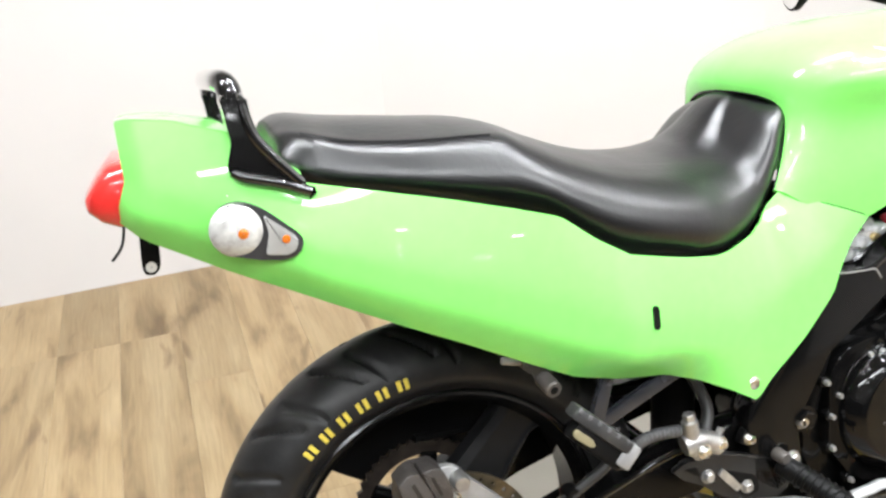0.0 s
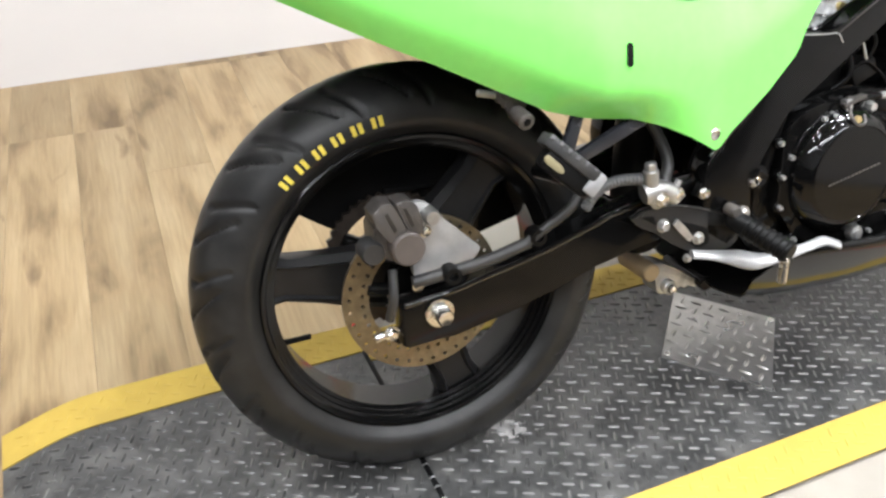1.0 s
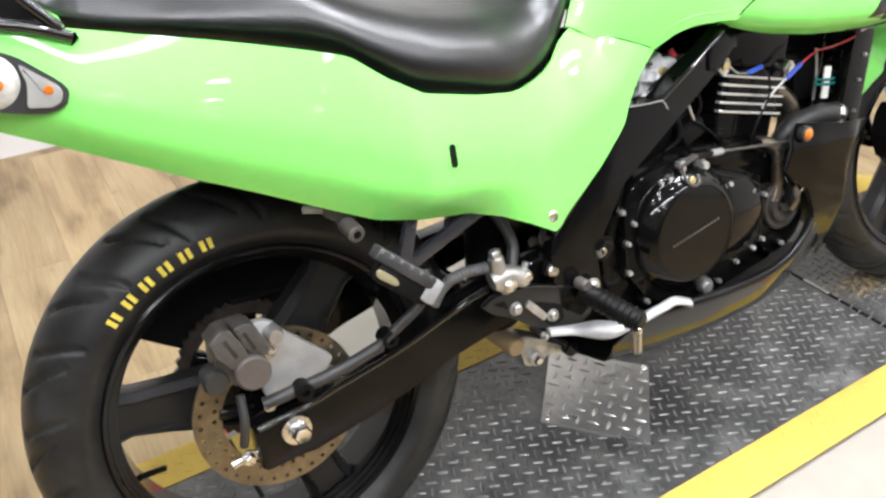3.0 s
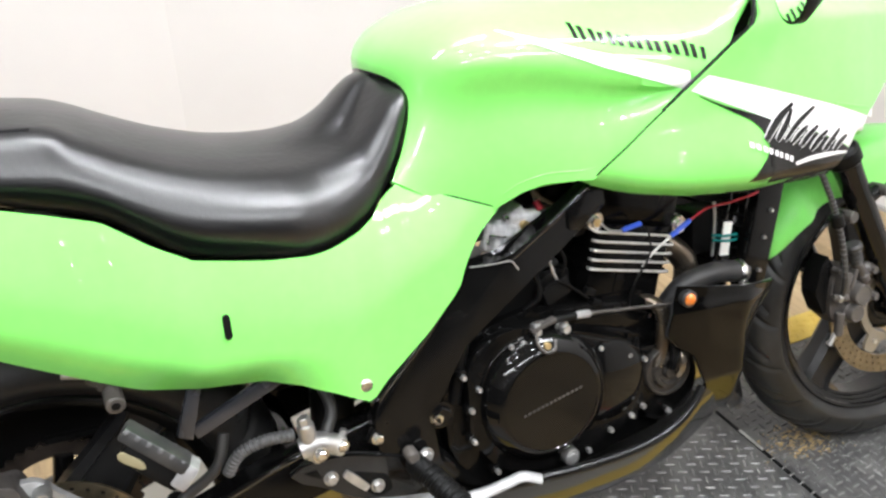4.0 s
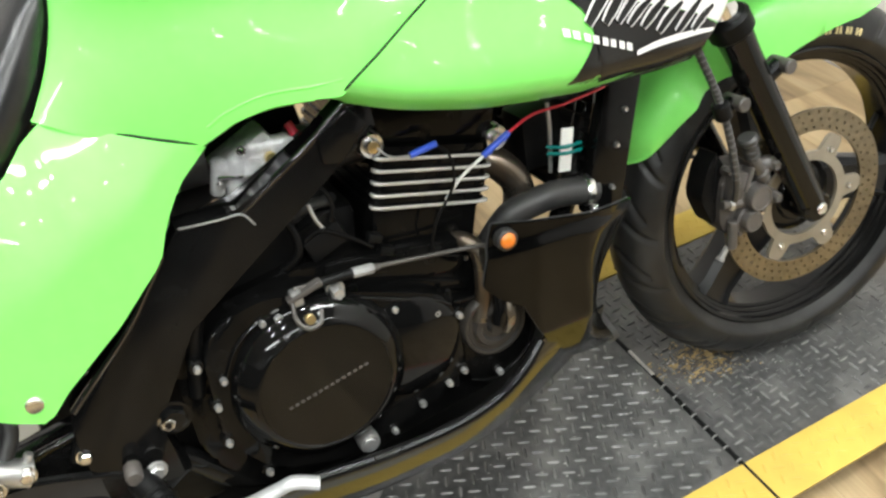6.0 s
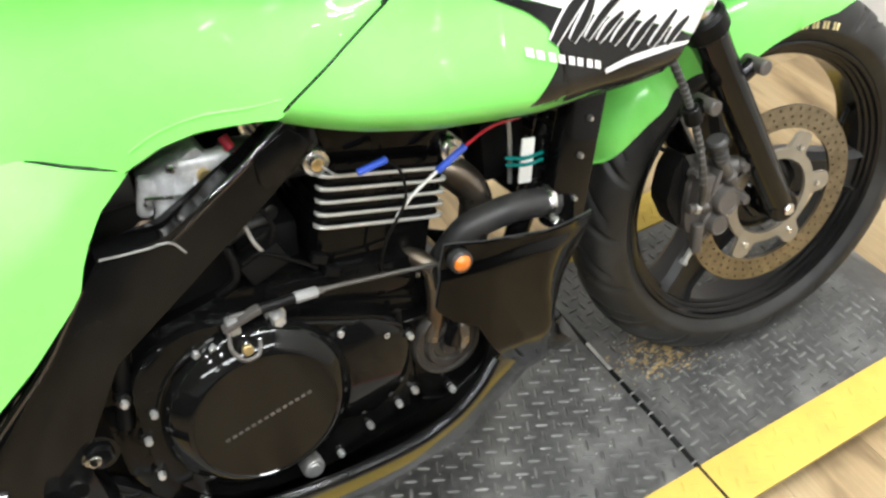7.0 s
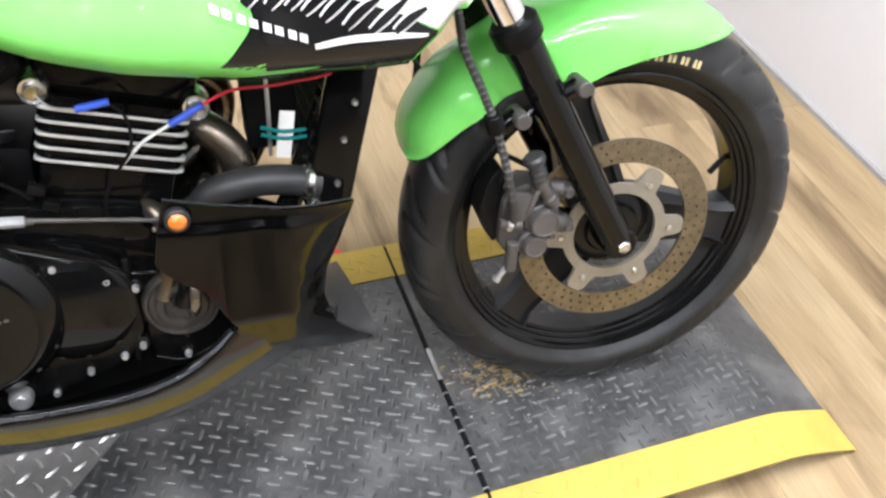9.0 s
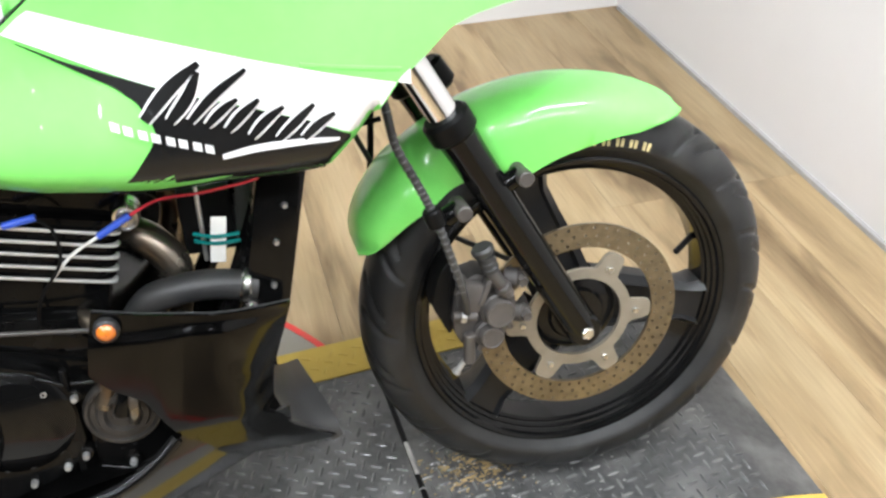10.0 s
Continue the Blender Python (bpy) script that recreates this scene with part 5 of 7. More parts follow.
lathe("bowl_drain", [(0.0005, 0.1135), (0.0042, 0.113), (0.0045, 0.110)], 0.619, 0.575, MATTE_BLACK, carb, "dark drain opening", 12)
rod("carb_cap", P(0.640, 0.098, 0.628), P(0.688, 0.098, 0.622), 0.0090, CARB_ALLOY, carb, "alloy top cover", 12, 0.4)
for x, h, r in ((0.672, 0.616, 0.0105), (0.684, 0.621, 0.0085), (0.658, 0.602, 0.0080)):
    rod("carb_boss", P(x, 0.085, h), P(x, 0.108, h), r, CARB_ALLOY, carb, "cast alloy boss", 12, 0.3)
rod("brass_screw", P(0.663, 0.104, 0.614), P(0.663, 0.113, 0.614), 0.0068, BRASS, carb, "pale brass screw", 12)
rod("red_tap", P(0.690, 0.095, 0.640), P(0.694, 0.100, 0.628), 0.005, RED_WIRE, bike, "small dark red cap", 10)
for x, h in ((0.636, 0.630), (0.682, 0.612), (0.608, 0.602), (0.640, 0.586)):
    bolt(x, 0.1115, h, 0.0036, carb, BRIGHT, 0.005, "carb_screw", False)
tube("carb_link", [P(0.606, 0.113, 0.612), P(0.63, 0.115, 0.606), P(0.652, 0.114, 0.600)], 0.0018, BRIGHT, carb, "thin choke link", 6)
plate("tan_clip", rounded([(0.576, 0.581), (0.588, 0.576), (0.606, 0.579), (0.608, 0.587), (0.596, 0.590), (0.590, 0.584)], 0.002), 0.106, 0.112, material("tan_plastic", (0.42, 0.30, 0.21), 0.5), bike, "small tan plastic clip", 0.001)
tube("worn_weld", [P(0.553, 0.1605, 0.594), P(0.570, 0.161, 0.592), P(0.592, 0.161, 0.590), P(0.612, 0.1605, 0.588), P(0.622, 0.1608, 0.574)], 0.0011, ALLOY, bike, "worn bright weld edge", 6)
tube("intake_boot", [P(0.60, 0.085, 0.628), P(0.56, 0.085, 0.630), P(0.50, 0.08, 0.64)], 0.028, HOSE, bike, "black intake boot", 14)
tube("intake_stub", [P(0.685, 0.085, 0.61), P(0.73, 0.085, 0.60), P(0.77, 0.085, 0.595)], 0.024, HOSE, bike, "black intake stub", 14)
tube("fuel_hose", [P(0.62, 0.12, 0.58), P(0.655, 0.135, 0.555), P(0.66, 0.14, 0.52), P(0.64, 0.13, 0.50)], 0.0045, MATTE_BLACK, bike, "thin black fuel hose", 8)
box("air_box", P(0.620, -0.02, 0.632), (0.190, 0.130, 0.090), MATTE_BLACK, bike, "black air box behind the carburettors", 0.010, Matrix.Rotation(radians(-8), 4, "Y"))
plate("sprocket_cover", rounded([(0.430, 0.270), (0.445, 0.420), (0.500, 0.480), (0.560, 0.470), (0.560, 0.260), (0.500, 0.235)], 0.02), 0.060, 0.105, MATTE_BLACK, bike, "black gearbox side behind the frame", 0.006)
box("battery_box", P(0.36, 0, 0.60), (0.22, 0.19, 0.16), MATTE_BLACK, bike, "black battery box", 0.01)
box("inner_mudguard", P(0.17, 0, 0.655), (0.30, 0.18, 0.02), MATTE_BLACK, bike, "black inner mudguard", 0.005, Matrix.Rotation(radians(28), 4, "Y"))


# -- front fork, brake and mudguard --
AXLE_F, TOP_F = (1.428, 0.284), (1.256, 0.600)


def fork(d):
    s = d * 0.098
    foot = s - 0.019

    def across(h):
        return foot + (s - foot) * min(1.0, (h - AXLE_F[1]) / 0.30)

    leg = tube("fork_leg", [P(AXLE_F[0], foot, AXLE_F[1]), P(1.385, across(0.363), 0.363), P(1.30, across(0.519), 0.519), P(TOP_F[0], s, TOP_F[1])], lambda t: 0.0225 + 0.0025 * max(0, t - 0.8) * 5, GLOSS_BLACK, bike, "gloss black fork lower leg", 20, 6)
    rod("dust_seal", P(1.263, s, 0.587), P(1.249, s, 0.613), 0.029, MATTE_BLACK, leg, "black rubber dust seal", 20)
    rod("fork_tube", P(1.252, s, 0.608), P(1.130, s, 0.832), 0.0185, CHROME, leg, "bright chrome fork tube", 20)
    lathe("axle_lug", [(0.0005, foot + d * 0.019), (0.020, foot + d * 0.019), (0.024, foot + d * 0.014), (0.024, foot - d * 0.02)], AXLE_F[0], AXLE_F[1], GLOSS_BLACK, leg, "black axle lug", 24)
    if d > 0:
        bolt(AXLE_F[0], foot + 0.022, AXLE_F[1], 0.0095, leg, BRIGHT, 0.008, "axle_bolt")
    return leg


fork_right, fork_left = both(fork)
box("lower_yoke", P(1.185, 0, 0.745), (0.06, 0.25, 0.035), FRAME_BLACK, bike, "black fork yoke", 0.008, Matrix.Rotation(radians(-28), 4, "Y"))
rod("headstock", P(1.145, 0, 0.72), P(1.075, 0, 0.86), 0.03, FRAME_BLACK, bike, "black headstock", 18)
rod("front_axle", P(FX, -0.12, FH), P(FX, 0.088, FH), 0.009, BRIGHT, bike, "steel front axle")
for x, h in ((1.338, 0.528), (1.262, 0.498)):
    rod("mudguard_stay", P(x - 0.02, 0.098, h - 0.012), P(x, 0.100, h), 0.012, GLOSS_BLACK, bike, "black mudguard lug")
    rod("mudguard_bolt", P(x, 0.085, h), P(x, 0.122, h), 0.0100, GREY_CAST, bike, "dull grey mudguard bolt", 12)
fcal = plate("front_caliper", rounded([(1.250, 0.345), (1.256, 0.384), (1.276, 0.398), (1.312, 0.392), (1.330, 0.372), (1.333, 0.338), (1.318, 0.305), (1.292, 0.283), (1.262, 0.296), (1.250, 0.318)], 0.010), 0.046, 0.088, GREY_CAST, bike, "grey cast front brake caliper", 0.006)
plate("pad_box", rounded([(1.225, 0.360), (1.236, 0.400), (1.253, 0.424), (1.266, 0.395), (1.256, 0.340), (1.246, 0.312)], 0.006), 0.045, 0.080, MATTE_BLACK, fcal, "black pad cover", 0.004)
for x, h, r in ((1.306, 0.3455, 0.0195), (1.294, 0.313, 0.0160)):
    lathe("piston_cap", [(0.0005, 0.1085), (r - 0.004, 0.1085), (r - 0.003, 0.1095), (r - 0.001, 0.109), (r, 0.106), (r, 0.075)], x, h, GREY_CAST, fcal, "round piston cap", 26)
    lathe("cap_seat", [(r + 0.001, 0.098), (r + 0.004, 0.096), (r + 0.005, 0.080)], x, h, GREY_CAST, fcal, "cast collar", 24)
rod("slide_pin", P(1.2985, 0.098, 0.404), P(1.3205, 0.098, 0.366), 0.0088, GREY_CAST, fcal, "grey slide pin", 14)
rod("pin_collar", P(1.311, 0.098, 0.382), P(1.316, 0.098, 0.374), 0.0112, GREY_CAST, fcal, "grey collar", 14)
rod("pin_boot", P(1.2885, 0.098, 0.437), P(1.2985, 0.098, 0.404), 0.0105, HOSE, fcal, "black pin boot", 14)
rod("pin_boot", P(1.2865, 0.098, 0.441), P(1.2905, 0.098, 0.430), 0.0145, HOSE, fcal, "black boot lip", 14, 0.4)
for k in range(3):
    t = 0.25 + 0.25 * k
    a, b = P(1.2885, 0.098, 0.437), P(1.2985, 0.098, 0.404)
    rod("boot_ring", a.lerp(b, t), a.lerp(b, t + 0.08), 0.0120, HOSE, fcal, "", 12)
box("caliper_bridge", P(1.272, 0.090, 0.372), (0.026, 0.026, 0.040), GREY_CAST, fcal, "cast bridge", 0.005, Matrix.Rotation(radians(12), 4, "Y"))
box("caliper_rib", P(1.288, 0.095, 0.378), (0.007, 0.020, 0.036), GREY_CAST, fcal, "cast rib", 0.002, Matrix.Rotation(radians(22), 4, "Y"))
rod("banjo", P(1.2455, 0.098, 0.352), P(1.276, 0.100, 0.346), 0.0068, GREY_CAST, fcal, "grey banjo fitting", 12)
rod("banjo_nut", P(1.256, 0.0985, 0.350), P(1.263, 0.0990, 0.3485), 0.0092, ALLOY, fcal, "alloy hexagon nut", 6)
rod("caliper_stem", P(1.268, 0.094, 0.318), P(1.265, 0.094, 0.276), 0.0080, GREY_CAST, fcal, "grey cast stem", 12)
rod("bleed_nipple", P(1.263, 0.092, 0.282), P(1.247, 0.092, 0.262), 0.0042, ALLOY, fcal, "small bleed nipple", 8)
rod("bleed_cap", P(1.250, 0.092, 0.266), P(1.246, 0.092, 0.261), 0.0060, ALLOY, fcal, "bright nipple cap", 8)
for x, h in ((1.3385, 0.382), (1.343, 0.331)):
    rod("bracket_lug", P(x - 0.016, 0.078, h), P(x, 0.090, h), 0.013, GREY_CAST, fcal, "cast bracket lug", 14)
    bolt(x, 0.098, h, 0.0078, fcal, GREY_CAST, 0.012)
for x, h in ((1.262, 0.395), (1.280, 0.295), (1.322, 0.318)):
    bolt(x, 0.092, h, 0.0050, fcal, GREY_CAST, 0.010)
hose = tube("front_brake_hose", [P(1.180, 0.085, 0.68), P(1.183, 0.112, 0.632), P(1.189, 0.118, 0.592), P(1.210, 0.12, 0.543), P(1.226, 0.12, 0.502), P(1.241, 0.12, 0.451), P(1.258, 0.112, 0.386), P(1.264, 0.10, 0.350)], 0.0049, HOSE, bike, "ribbed black front brake hose", 10)
line = smooth_line([P(1.183, 0.112, 0.632), P(1.189, 0.118, 0.592), P(1.210, 0.12, 0.543), P(1.226, 0.12, 0.502), P(1.241, 0.12, 0.451), P(1.258, 0.112, 0.386)], 12)
for a, b in list(zip(line, line[1:]))[::2]:
    rod("hose_rib", a, a.lerp(b, 0.6), 0.0056, GREY_RUBBER, hose, "", 10, 0.2)
rod("hose_grommet", P(1.222, 0.12, 0.512), P(1.229, 0.12, 0.490), 0.0115, MATTE_BLACK, hose, "black grommet", 12)
tube("speedo_cable", [P(1.17, -0.08, 0.66), P(1.175, -0.09, 0.55), P(1.26, -0.10, 0.40), P(1.40, -0.09, 0.30)], 0.004, HOSE, bike, "thin black cable", 6)
tube("fairing_stay", [P(1.206, -0.10, 0.575), P(1.202, -0.10, 0.53), P(1.196, -0.10, 0.476), P(1.190, -0.10, 0.436)], 0.0045, MATTE_BLACK, bike, "black fairing stay", 8)
for dh in (0.0, 0.008):
    rod("stay_prong", P(1.196, -0.10, 0.478 + dh), P(1.226, -0.10, 0.474 + dh), 0.002, MATTE_BLACK, bike, "thin black prong", 6)
rod("hose_guide", P(1.268, -0.03, 0.640), P(1.290, -0.03, 0.606), 0.017, MATTE_BLACK, bike, "black rubber guide", 16, 0.3)
rod("cable_stay", P(1.165, -0.06, 0.56), P(1.21, -0.06, 0.565), 0.004, MATTE_BLACK, bike, "black stay", 6)

GUARD_R = curve_of([(62, 0.306), (64, 0.3105), (68, 0.3135), (83, 0.3185), (96, 0.3230), (109, 0.3285), (120, 0.334), (135, 0.338), (147, 0.3355), (152, 0.329), (155, 0.317)])
GUARD_IN = line_of([(62, 0.304), (64, 0.2965), (73, 0.272), (91, 0.247), (106, 0.234), (113, 0.232), (118, 0.252), (130, 0.268), (142, 0.288), (149, 0.297), (153, 0.304), (155, 0.315)])
grid = []
for k in range(61):
    deg = 62 + 93 * k / 60
    q = radians(deg)
    R, ri = GUARD_R(deg), GUARD_IN(deg)
    end = min(1.0, (deg - 61.5) / 16.0, (156.0 - deg) / 12.0)
    recess = 0.022 * math.exp(-(((deg - 124.5) / 8.0) ** 4))
    w = 0.022 + 0.050 * math.sqrt(1 - (1 - end) ** 2) - recess
    ring = []
    for s, r in [(0, R), (0.25, R - 0.001), (0.5, R - 0.0045), (0.72, R - 0.011), (0.88, R - 0.020), (0.97, R - 0.032), (1.0, R - 0.046)]:
        ring.append((s * w, max(r, ri)))
    ring += [(w * 1.0, min(ring[-1][1], max(ri, R - 0.07))), (w * 0.985, ri)]
    full = [(-s, r) for s, r in reversed(ring[1:])] + ring
    grid.append([P(FX + r * math.cos(q), s, FH + r * math.sin(q)) for s, r in full])
guard = skin("front_mudguard", grid, 0.003, GREEN, bike, "glossy lime green front mudguard", 60)
guard.matrix_local = STEER

# -- seat --
SEAT_LOW = curve_of([(-0.150, 0.862), (-0.131, 0.836), (-0.042, 0.811), (0.012, 0.796), (0.083, 0.775), (0.135, 0.757), (0.175, 0.727), (0.215, 0.699), (0.29, 0.678), (0.346, 0.666), (0.370, 0.6645), (0.393, 0.668), (0.415, 0.6755), (0.435, 0.6865), (0.454, 0.705), (0.480, 0.738), (0.500, 0.772), (0.516, 0.806)])
SEAT_CREASE = curve_of([(-0.150, 0.880), (-0.137, 0.886), (-0.067, 0.868), (0.016, 0.857), (0.102, 0.850), (0.1385, 0.831), (0.19, 0.806), (0.262, 0.780), (0.33, 0.768), (0.38, 0.763), (0.415, 0.766), (0.440, 0.776), (0.467, 0.804), (0.490, 0.828), (0.516, 0.838)])
SEAT_TOP = curve_of([(-0.150, 0.896), (-0.125, 0.904), (-0.08, 0.896), (0.02, 0.880), (0.088, 0.869), (0.132, 0.855), (0.166, 0.838), (0.24, 0.806), (0.30, 0.790), (0.355, 0.785), (0.40, 0.790), (0.435, 0.808), (0.46, 0.828), (0.48, 0.840), (0.516, 0.846)])
SEAT_W = curve_of([(-0.15, 0.125), (-0.10, 0.150), (0.10, 0.178), (0.25, 0.193), (0.33, 0.188), (0.40, 0.168), (0.44, 0.152), (0.48, 0.136), (0.516, 0.112)])
SEAT_C = curve_of([(-0.15, 0.085), (-0.10, 0.125), (0.10, 0.138), (0.25, 0.126), (0.35, 0.106), (0.40, 0.094), (0.437, 0.082), (0.467, 0.066), (0.516, 0.045)])

grid = []
for k in range(91):
    x = -0.150 + 0.666 * k / 90
    lo, cr, tp = SEAT_LOW(x) - 0.012, SEAT_CREASE(x), SEAT_TOP(x)
    w, c = SEAT_W(x), SEAT_C(x)
    tall = cr - lo
    round_up = lerp_table([(0.10, 0.0), (0.24, 1.0)], x)
    nose = lerp_table([(0.38, 0.0), (0.516, 1.0)], x)
    under = 0.014 * (1 - nose)
    ring = [(w - 0.010 - under, lo), (w - 0.004 - 0.75 * under, lo + 0.008), (w - 0.25 * under, lo + 0.26 * tall), (w, lo + (0.42 + 0.15 * nose) * tall), (w - 0.007, lo + (0.62 + 0.12 * nose) * tall)]
    ring += [((0.35 + 0.08 * round_up) * w + (0.65 - 0.08 * round_up) * c + 0.006, cr - 0.012 + 0.001 * round_up), (c + 0.004 + 0.006 * round_up, cr - 0.003 - 0.001 * round_up), (c - 0.004 - 0.004 * round_up, cr + 0.0005 + 0.002 * round_up), (c - 0.025, cr + (0.25 + 0.08 * round_up) * (tp - cr)), (c * 0.5, cr + 0.78 * (tp - cr)), (0, tp)]
    full = ring + [(-q, h) for q, h in reversed(ring[:-1])]
    grid.append([P(x, q, h) for q, h in full])
bm = bmesh.new()
add_loft(bm, grid)
seat = part("seat", bm, VINYL, bike, "long stepped black vinyl seat", 70)
sub = seat.modifiers.new("round", "SUBSURF")
sub.levels = sub.render_levels = 1
both(lambda d: tube("seat_piping", [P(x, d * (SEAT_C(x) + 0.001), SEAT_CREASE(x) - 0.001) for x in [-0.12 + 0.03 * k for k in range(8)]], 0.0018, VINYL, seat, "raised seam", 6, 3))

# -- green bodywork --
LOW = line_of([(-0.322, 0.822), (-0.300, 0.801), (-0.226, 0.760), (-0.17, 0.731), (-0.11, 0.698), (-0.05, 0.665), (0.01, 0.634), (0.075, 0.598), (0.14, 0.563), (0.20, 0.543), (0.267, 0.530), (0.31, 0.514), (0.35, 0.492), (0.391, 0.4655), (0.416, 0.488), (0.478, 0.531), (0.529, 0.575), (0.544, 0.608), (0.566, 0.639), (0.598, 0.6635)])
TOP = line_of([(-0.322, 0.921), (-0.306, 0.922), (-0.256, 0.916), (-0.20, 0.898), (-0.165, 0.866), (-0.131, 0.836), (-0.042, 0.811), (0.012, 0.796), (0.083, 0.774), (0.135, 0.756), (0.175, 0.723), (0.215, 0.697), (0.29, 0.677), (0.346, 0.665), (0.370, 0.6645), (0.393, 0.668), (0.415, 0.6745), (0.435, 0.6855), (0.454, 0.704), (0.474, 0.7175), (0.598, 0.6645)])


def cowl_side(x, h):
    """Half width of the tail and side panels."""
    lo, hi = LOW(x), max(TOP(x), 0.70)
    base = lerp_table([(-0.322, 0.118), (-0.30, 0.142), (-0.20, 0.182), (-0.05, 0.205), (0.10, 0.222), (0.20, 0.229), (0.26, 0.220), (0.33, 0.204), (0.40, 0.189), (0.47, 0.182), (0.555, 0.170), (0.598, 0.163)], x)
    v = (h - lo) / max(hi - lo, 0.02)
    tuck = 0.046 * max(0.0, 1 - v / 0.24) ** 1.25 * lerp_table([(-0.3, 0.45), (0.0, 0.45), (0.12, 0.55), (0.2, 0.9), (0.27, 0.8), (0.33, 0.2), (0.37, 0.0)], x)
    lean = 0.042 * max(0.0, v - 0.45) ** 1.4 * lerp_table([(-0.32, 1.6), (-0.15, 1.2), (0.3, 0.9), (0.38, 1.6), (0.44, 2.1), (0.48, 2.1), (0.54, 0.9), (0.598, 0.0)], x)
    return base - tuck - lean


def tail_warp(x, h):
    """The tail's rear edge stands back below, round the foot of the lamp."""
    return 0.017 * max(0.0, 1 - (x + 0.322) / 0.09) * min(1.0, max(0.0, (h - 0.822) / 0.04))


for d in (1, -1):
    sheet("side_cowl", LOW, TOP, cowl_side, -0.322, 0.598, 96, 18, 0.004, GREEN, bike, "glossy lime green tail and side panel", mirror=d < 0, warp=tail_warp)
# flange below the panel's front corner, and top of the tail
grid = []
for k in range(17):
    x = -0.322 + 0.19 * k / 16
    w, h = cowl_side(x, TOP(x)), TOP(x)
    rise = lerp_table([(-0.322, 0.001), (-0.25, 0.002), (-0.17, 0.010), (-0.132, 0.018)], x)
    grid.append([P(x + tail_warp(x, h), w * math.sin(a), h + rise * (1 - abs(math.sin(a)) ** 2.5)) for a in [radians(-90 + 12 * j) for j in range(16)]])
skin("tail_top", grid, 0.004, GREEN, bike, "glossy lime green tail top", 60)
bm = bmesh.new()
rings = []
for dx, sc in ((0.0, 1.0), (0.012, 0.82)):
    ring = []
    for j in range(40):
        a = 2 * math.pi * j / 40
        c, s = math.cos(a), math.sin(a)
        ring.append(P(-0.306 + dx + 0.2 * max(0.0, s) ** 2 * 0.02, 0.113 * sc * math.copysign(abs(c) ** 0.45, c), 0.862 + 0.039 * sc * math.copysign(abs(s) ** 0.55, s)))
    rings.append(ring)
add_loft(bm, rings, caps=False)
part("tail_rim", bm, GREEN, bike, "lime green rim round the tail lamp")
bm = bmesh.new()
rings = []
for x, w, h0, h1 in ((-0.290, 0.112, 0.806, 0.886), (-0.322, 0.112, 0.808, 0.884), (-0.338, 0.106, 0.816, 0.868), (-0.350, 0.090, 0.828, 0.852), (-0.353, 0.07, 0.834, 0.846)):
    mid, hh = (h0 + h1) / 2, (h1 - h0) / 2
    rings.append([P(x, w * math.copysign(abs(math.cos(a)) ** 0.4, math.cos(a)), mid + hh * math.copysign(abs(math.sin(a)) ** 0.6, math.sin(a))) for a in [2 * math.pi * j / 40 for j in range(40)]])
add_loft(bm, rings)
part("tail_lamp", bm, RED_LENS, bike, "red plastic tail lamp", 50)
plate("plate_hanger", rounded([(-0.306, 0.800), (-0.286, 0.800), (-0.290, 0.758), (-0.297, 0.748), (-0.309, 0.750), (-0.310, 0.762)], 0.005), 0.060, 0.064, MATTE_BLACK, bike, "black number plate tab", 0.001)
lathe("tab_hole", [(0.0005, 0.0648), (0.0062, 0.0648), (0.0062, 0.064)], -0.3005, 0.758, WHITE_WIRE, bike, "", 12)
tube("loose_wire", [P(-0.318, 0.07, 0.815), P(-0.325, 0.075, 0.79), P(-0.338, 0.078, 0.775)], 0.0017, MATTE_BLACK, bike, "loose black wire", 5)
both(lambda d: tube("panel_step", [P(x, d * (cowl_side(x, h) + 0.0004), h) for x, h in ((0.318, 0.524), (0.345, 0.5225), (0.37, 0.521), (0.395, 0.5195), (0.418, 0.518))], 0.0016, GREEN, bike, "faint green step line", 6, 3))
# cover fixings
bolt(0.386, cowl_side(0.386, 0.490) + 0.0015, 0.490, 0.0085, bike, BRIGHT, 0.006, "panel_bolt", False, "bright panel bolt")
bm = bmesh.new()
slot = [(0.2352 + 0.0004 * k + 0.0042 * math.cos(q), 0.6205 + 0.0098 * k + 0.0042 * math.sin(q)) for k, q0 in ((1, 0), (-1, math.pi)) for q in [q0 + math.pi * j / 8 for j in range(9)]]
add_loft(bm, [[P(x, cowl_side(x, h) + lift, h) for x, h in slot] for lift in (-0.004, 0.0044)])
part("panel_slot", bm, MATTE_BLACK, bike, "dark slot in the side panel")
# dark inner lining behind the panels
both(lambda d: plate("inner_lining", [(-0.27, 0.800), (-0.1, 0.715), (0.1, 0.610), (0.27, 0.545), (0.36, 0.50), (0.42, 0.53), (0.42, 0.66), (0.2, 0.68), (0.0, 0.78), (-0.2, 0.85)], d * 0.128, d * 0.134, MATTE_BLACK, bike, "black inner lining", 0.001))
# grab rail
both(lambda d: plate("grab_rail", rounded([(-0.204, 0.938), (-0.2005, 0.9216), (-0.1995, 0.9017), (-0.198, 0.889), (-0.206, 0.868), (-0.206, 0.858), (-0.192, 0.848), (-0.160, 0.837), (-0.123, 0.820), (-0.118, 0.824), (-0.131, 0.836), (-0.1494, 0.863), (-0.170, 0.892), (-0.1752, 0.912), (-0.1765, 0.938)], 0.009, 4), d * 0.146, d * 0.182, EDGE_GLOSS, bike, "gloss black pillion grab rail", 0.011))
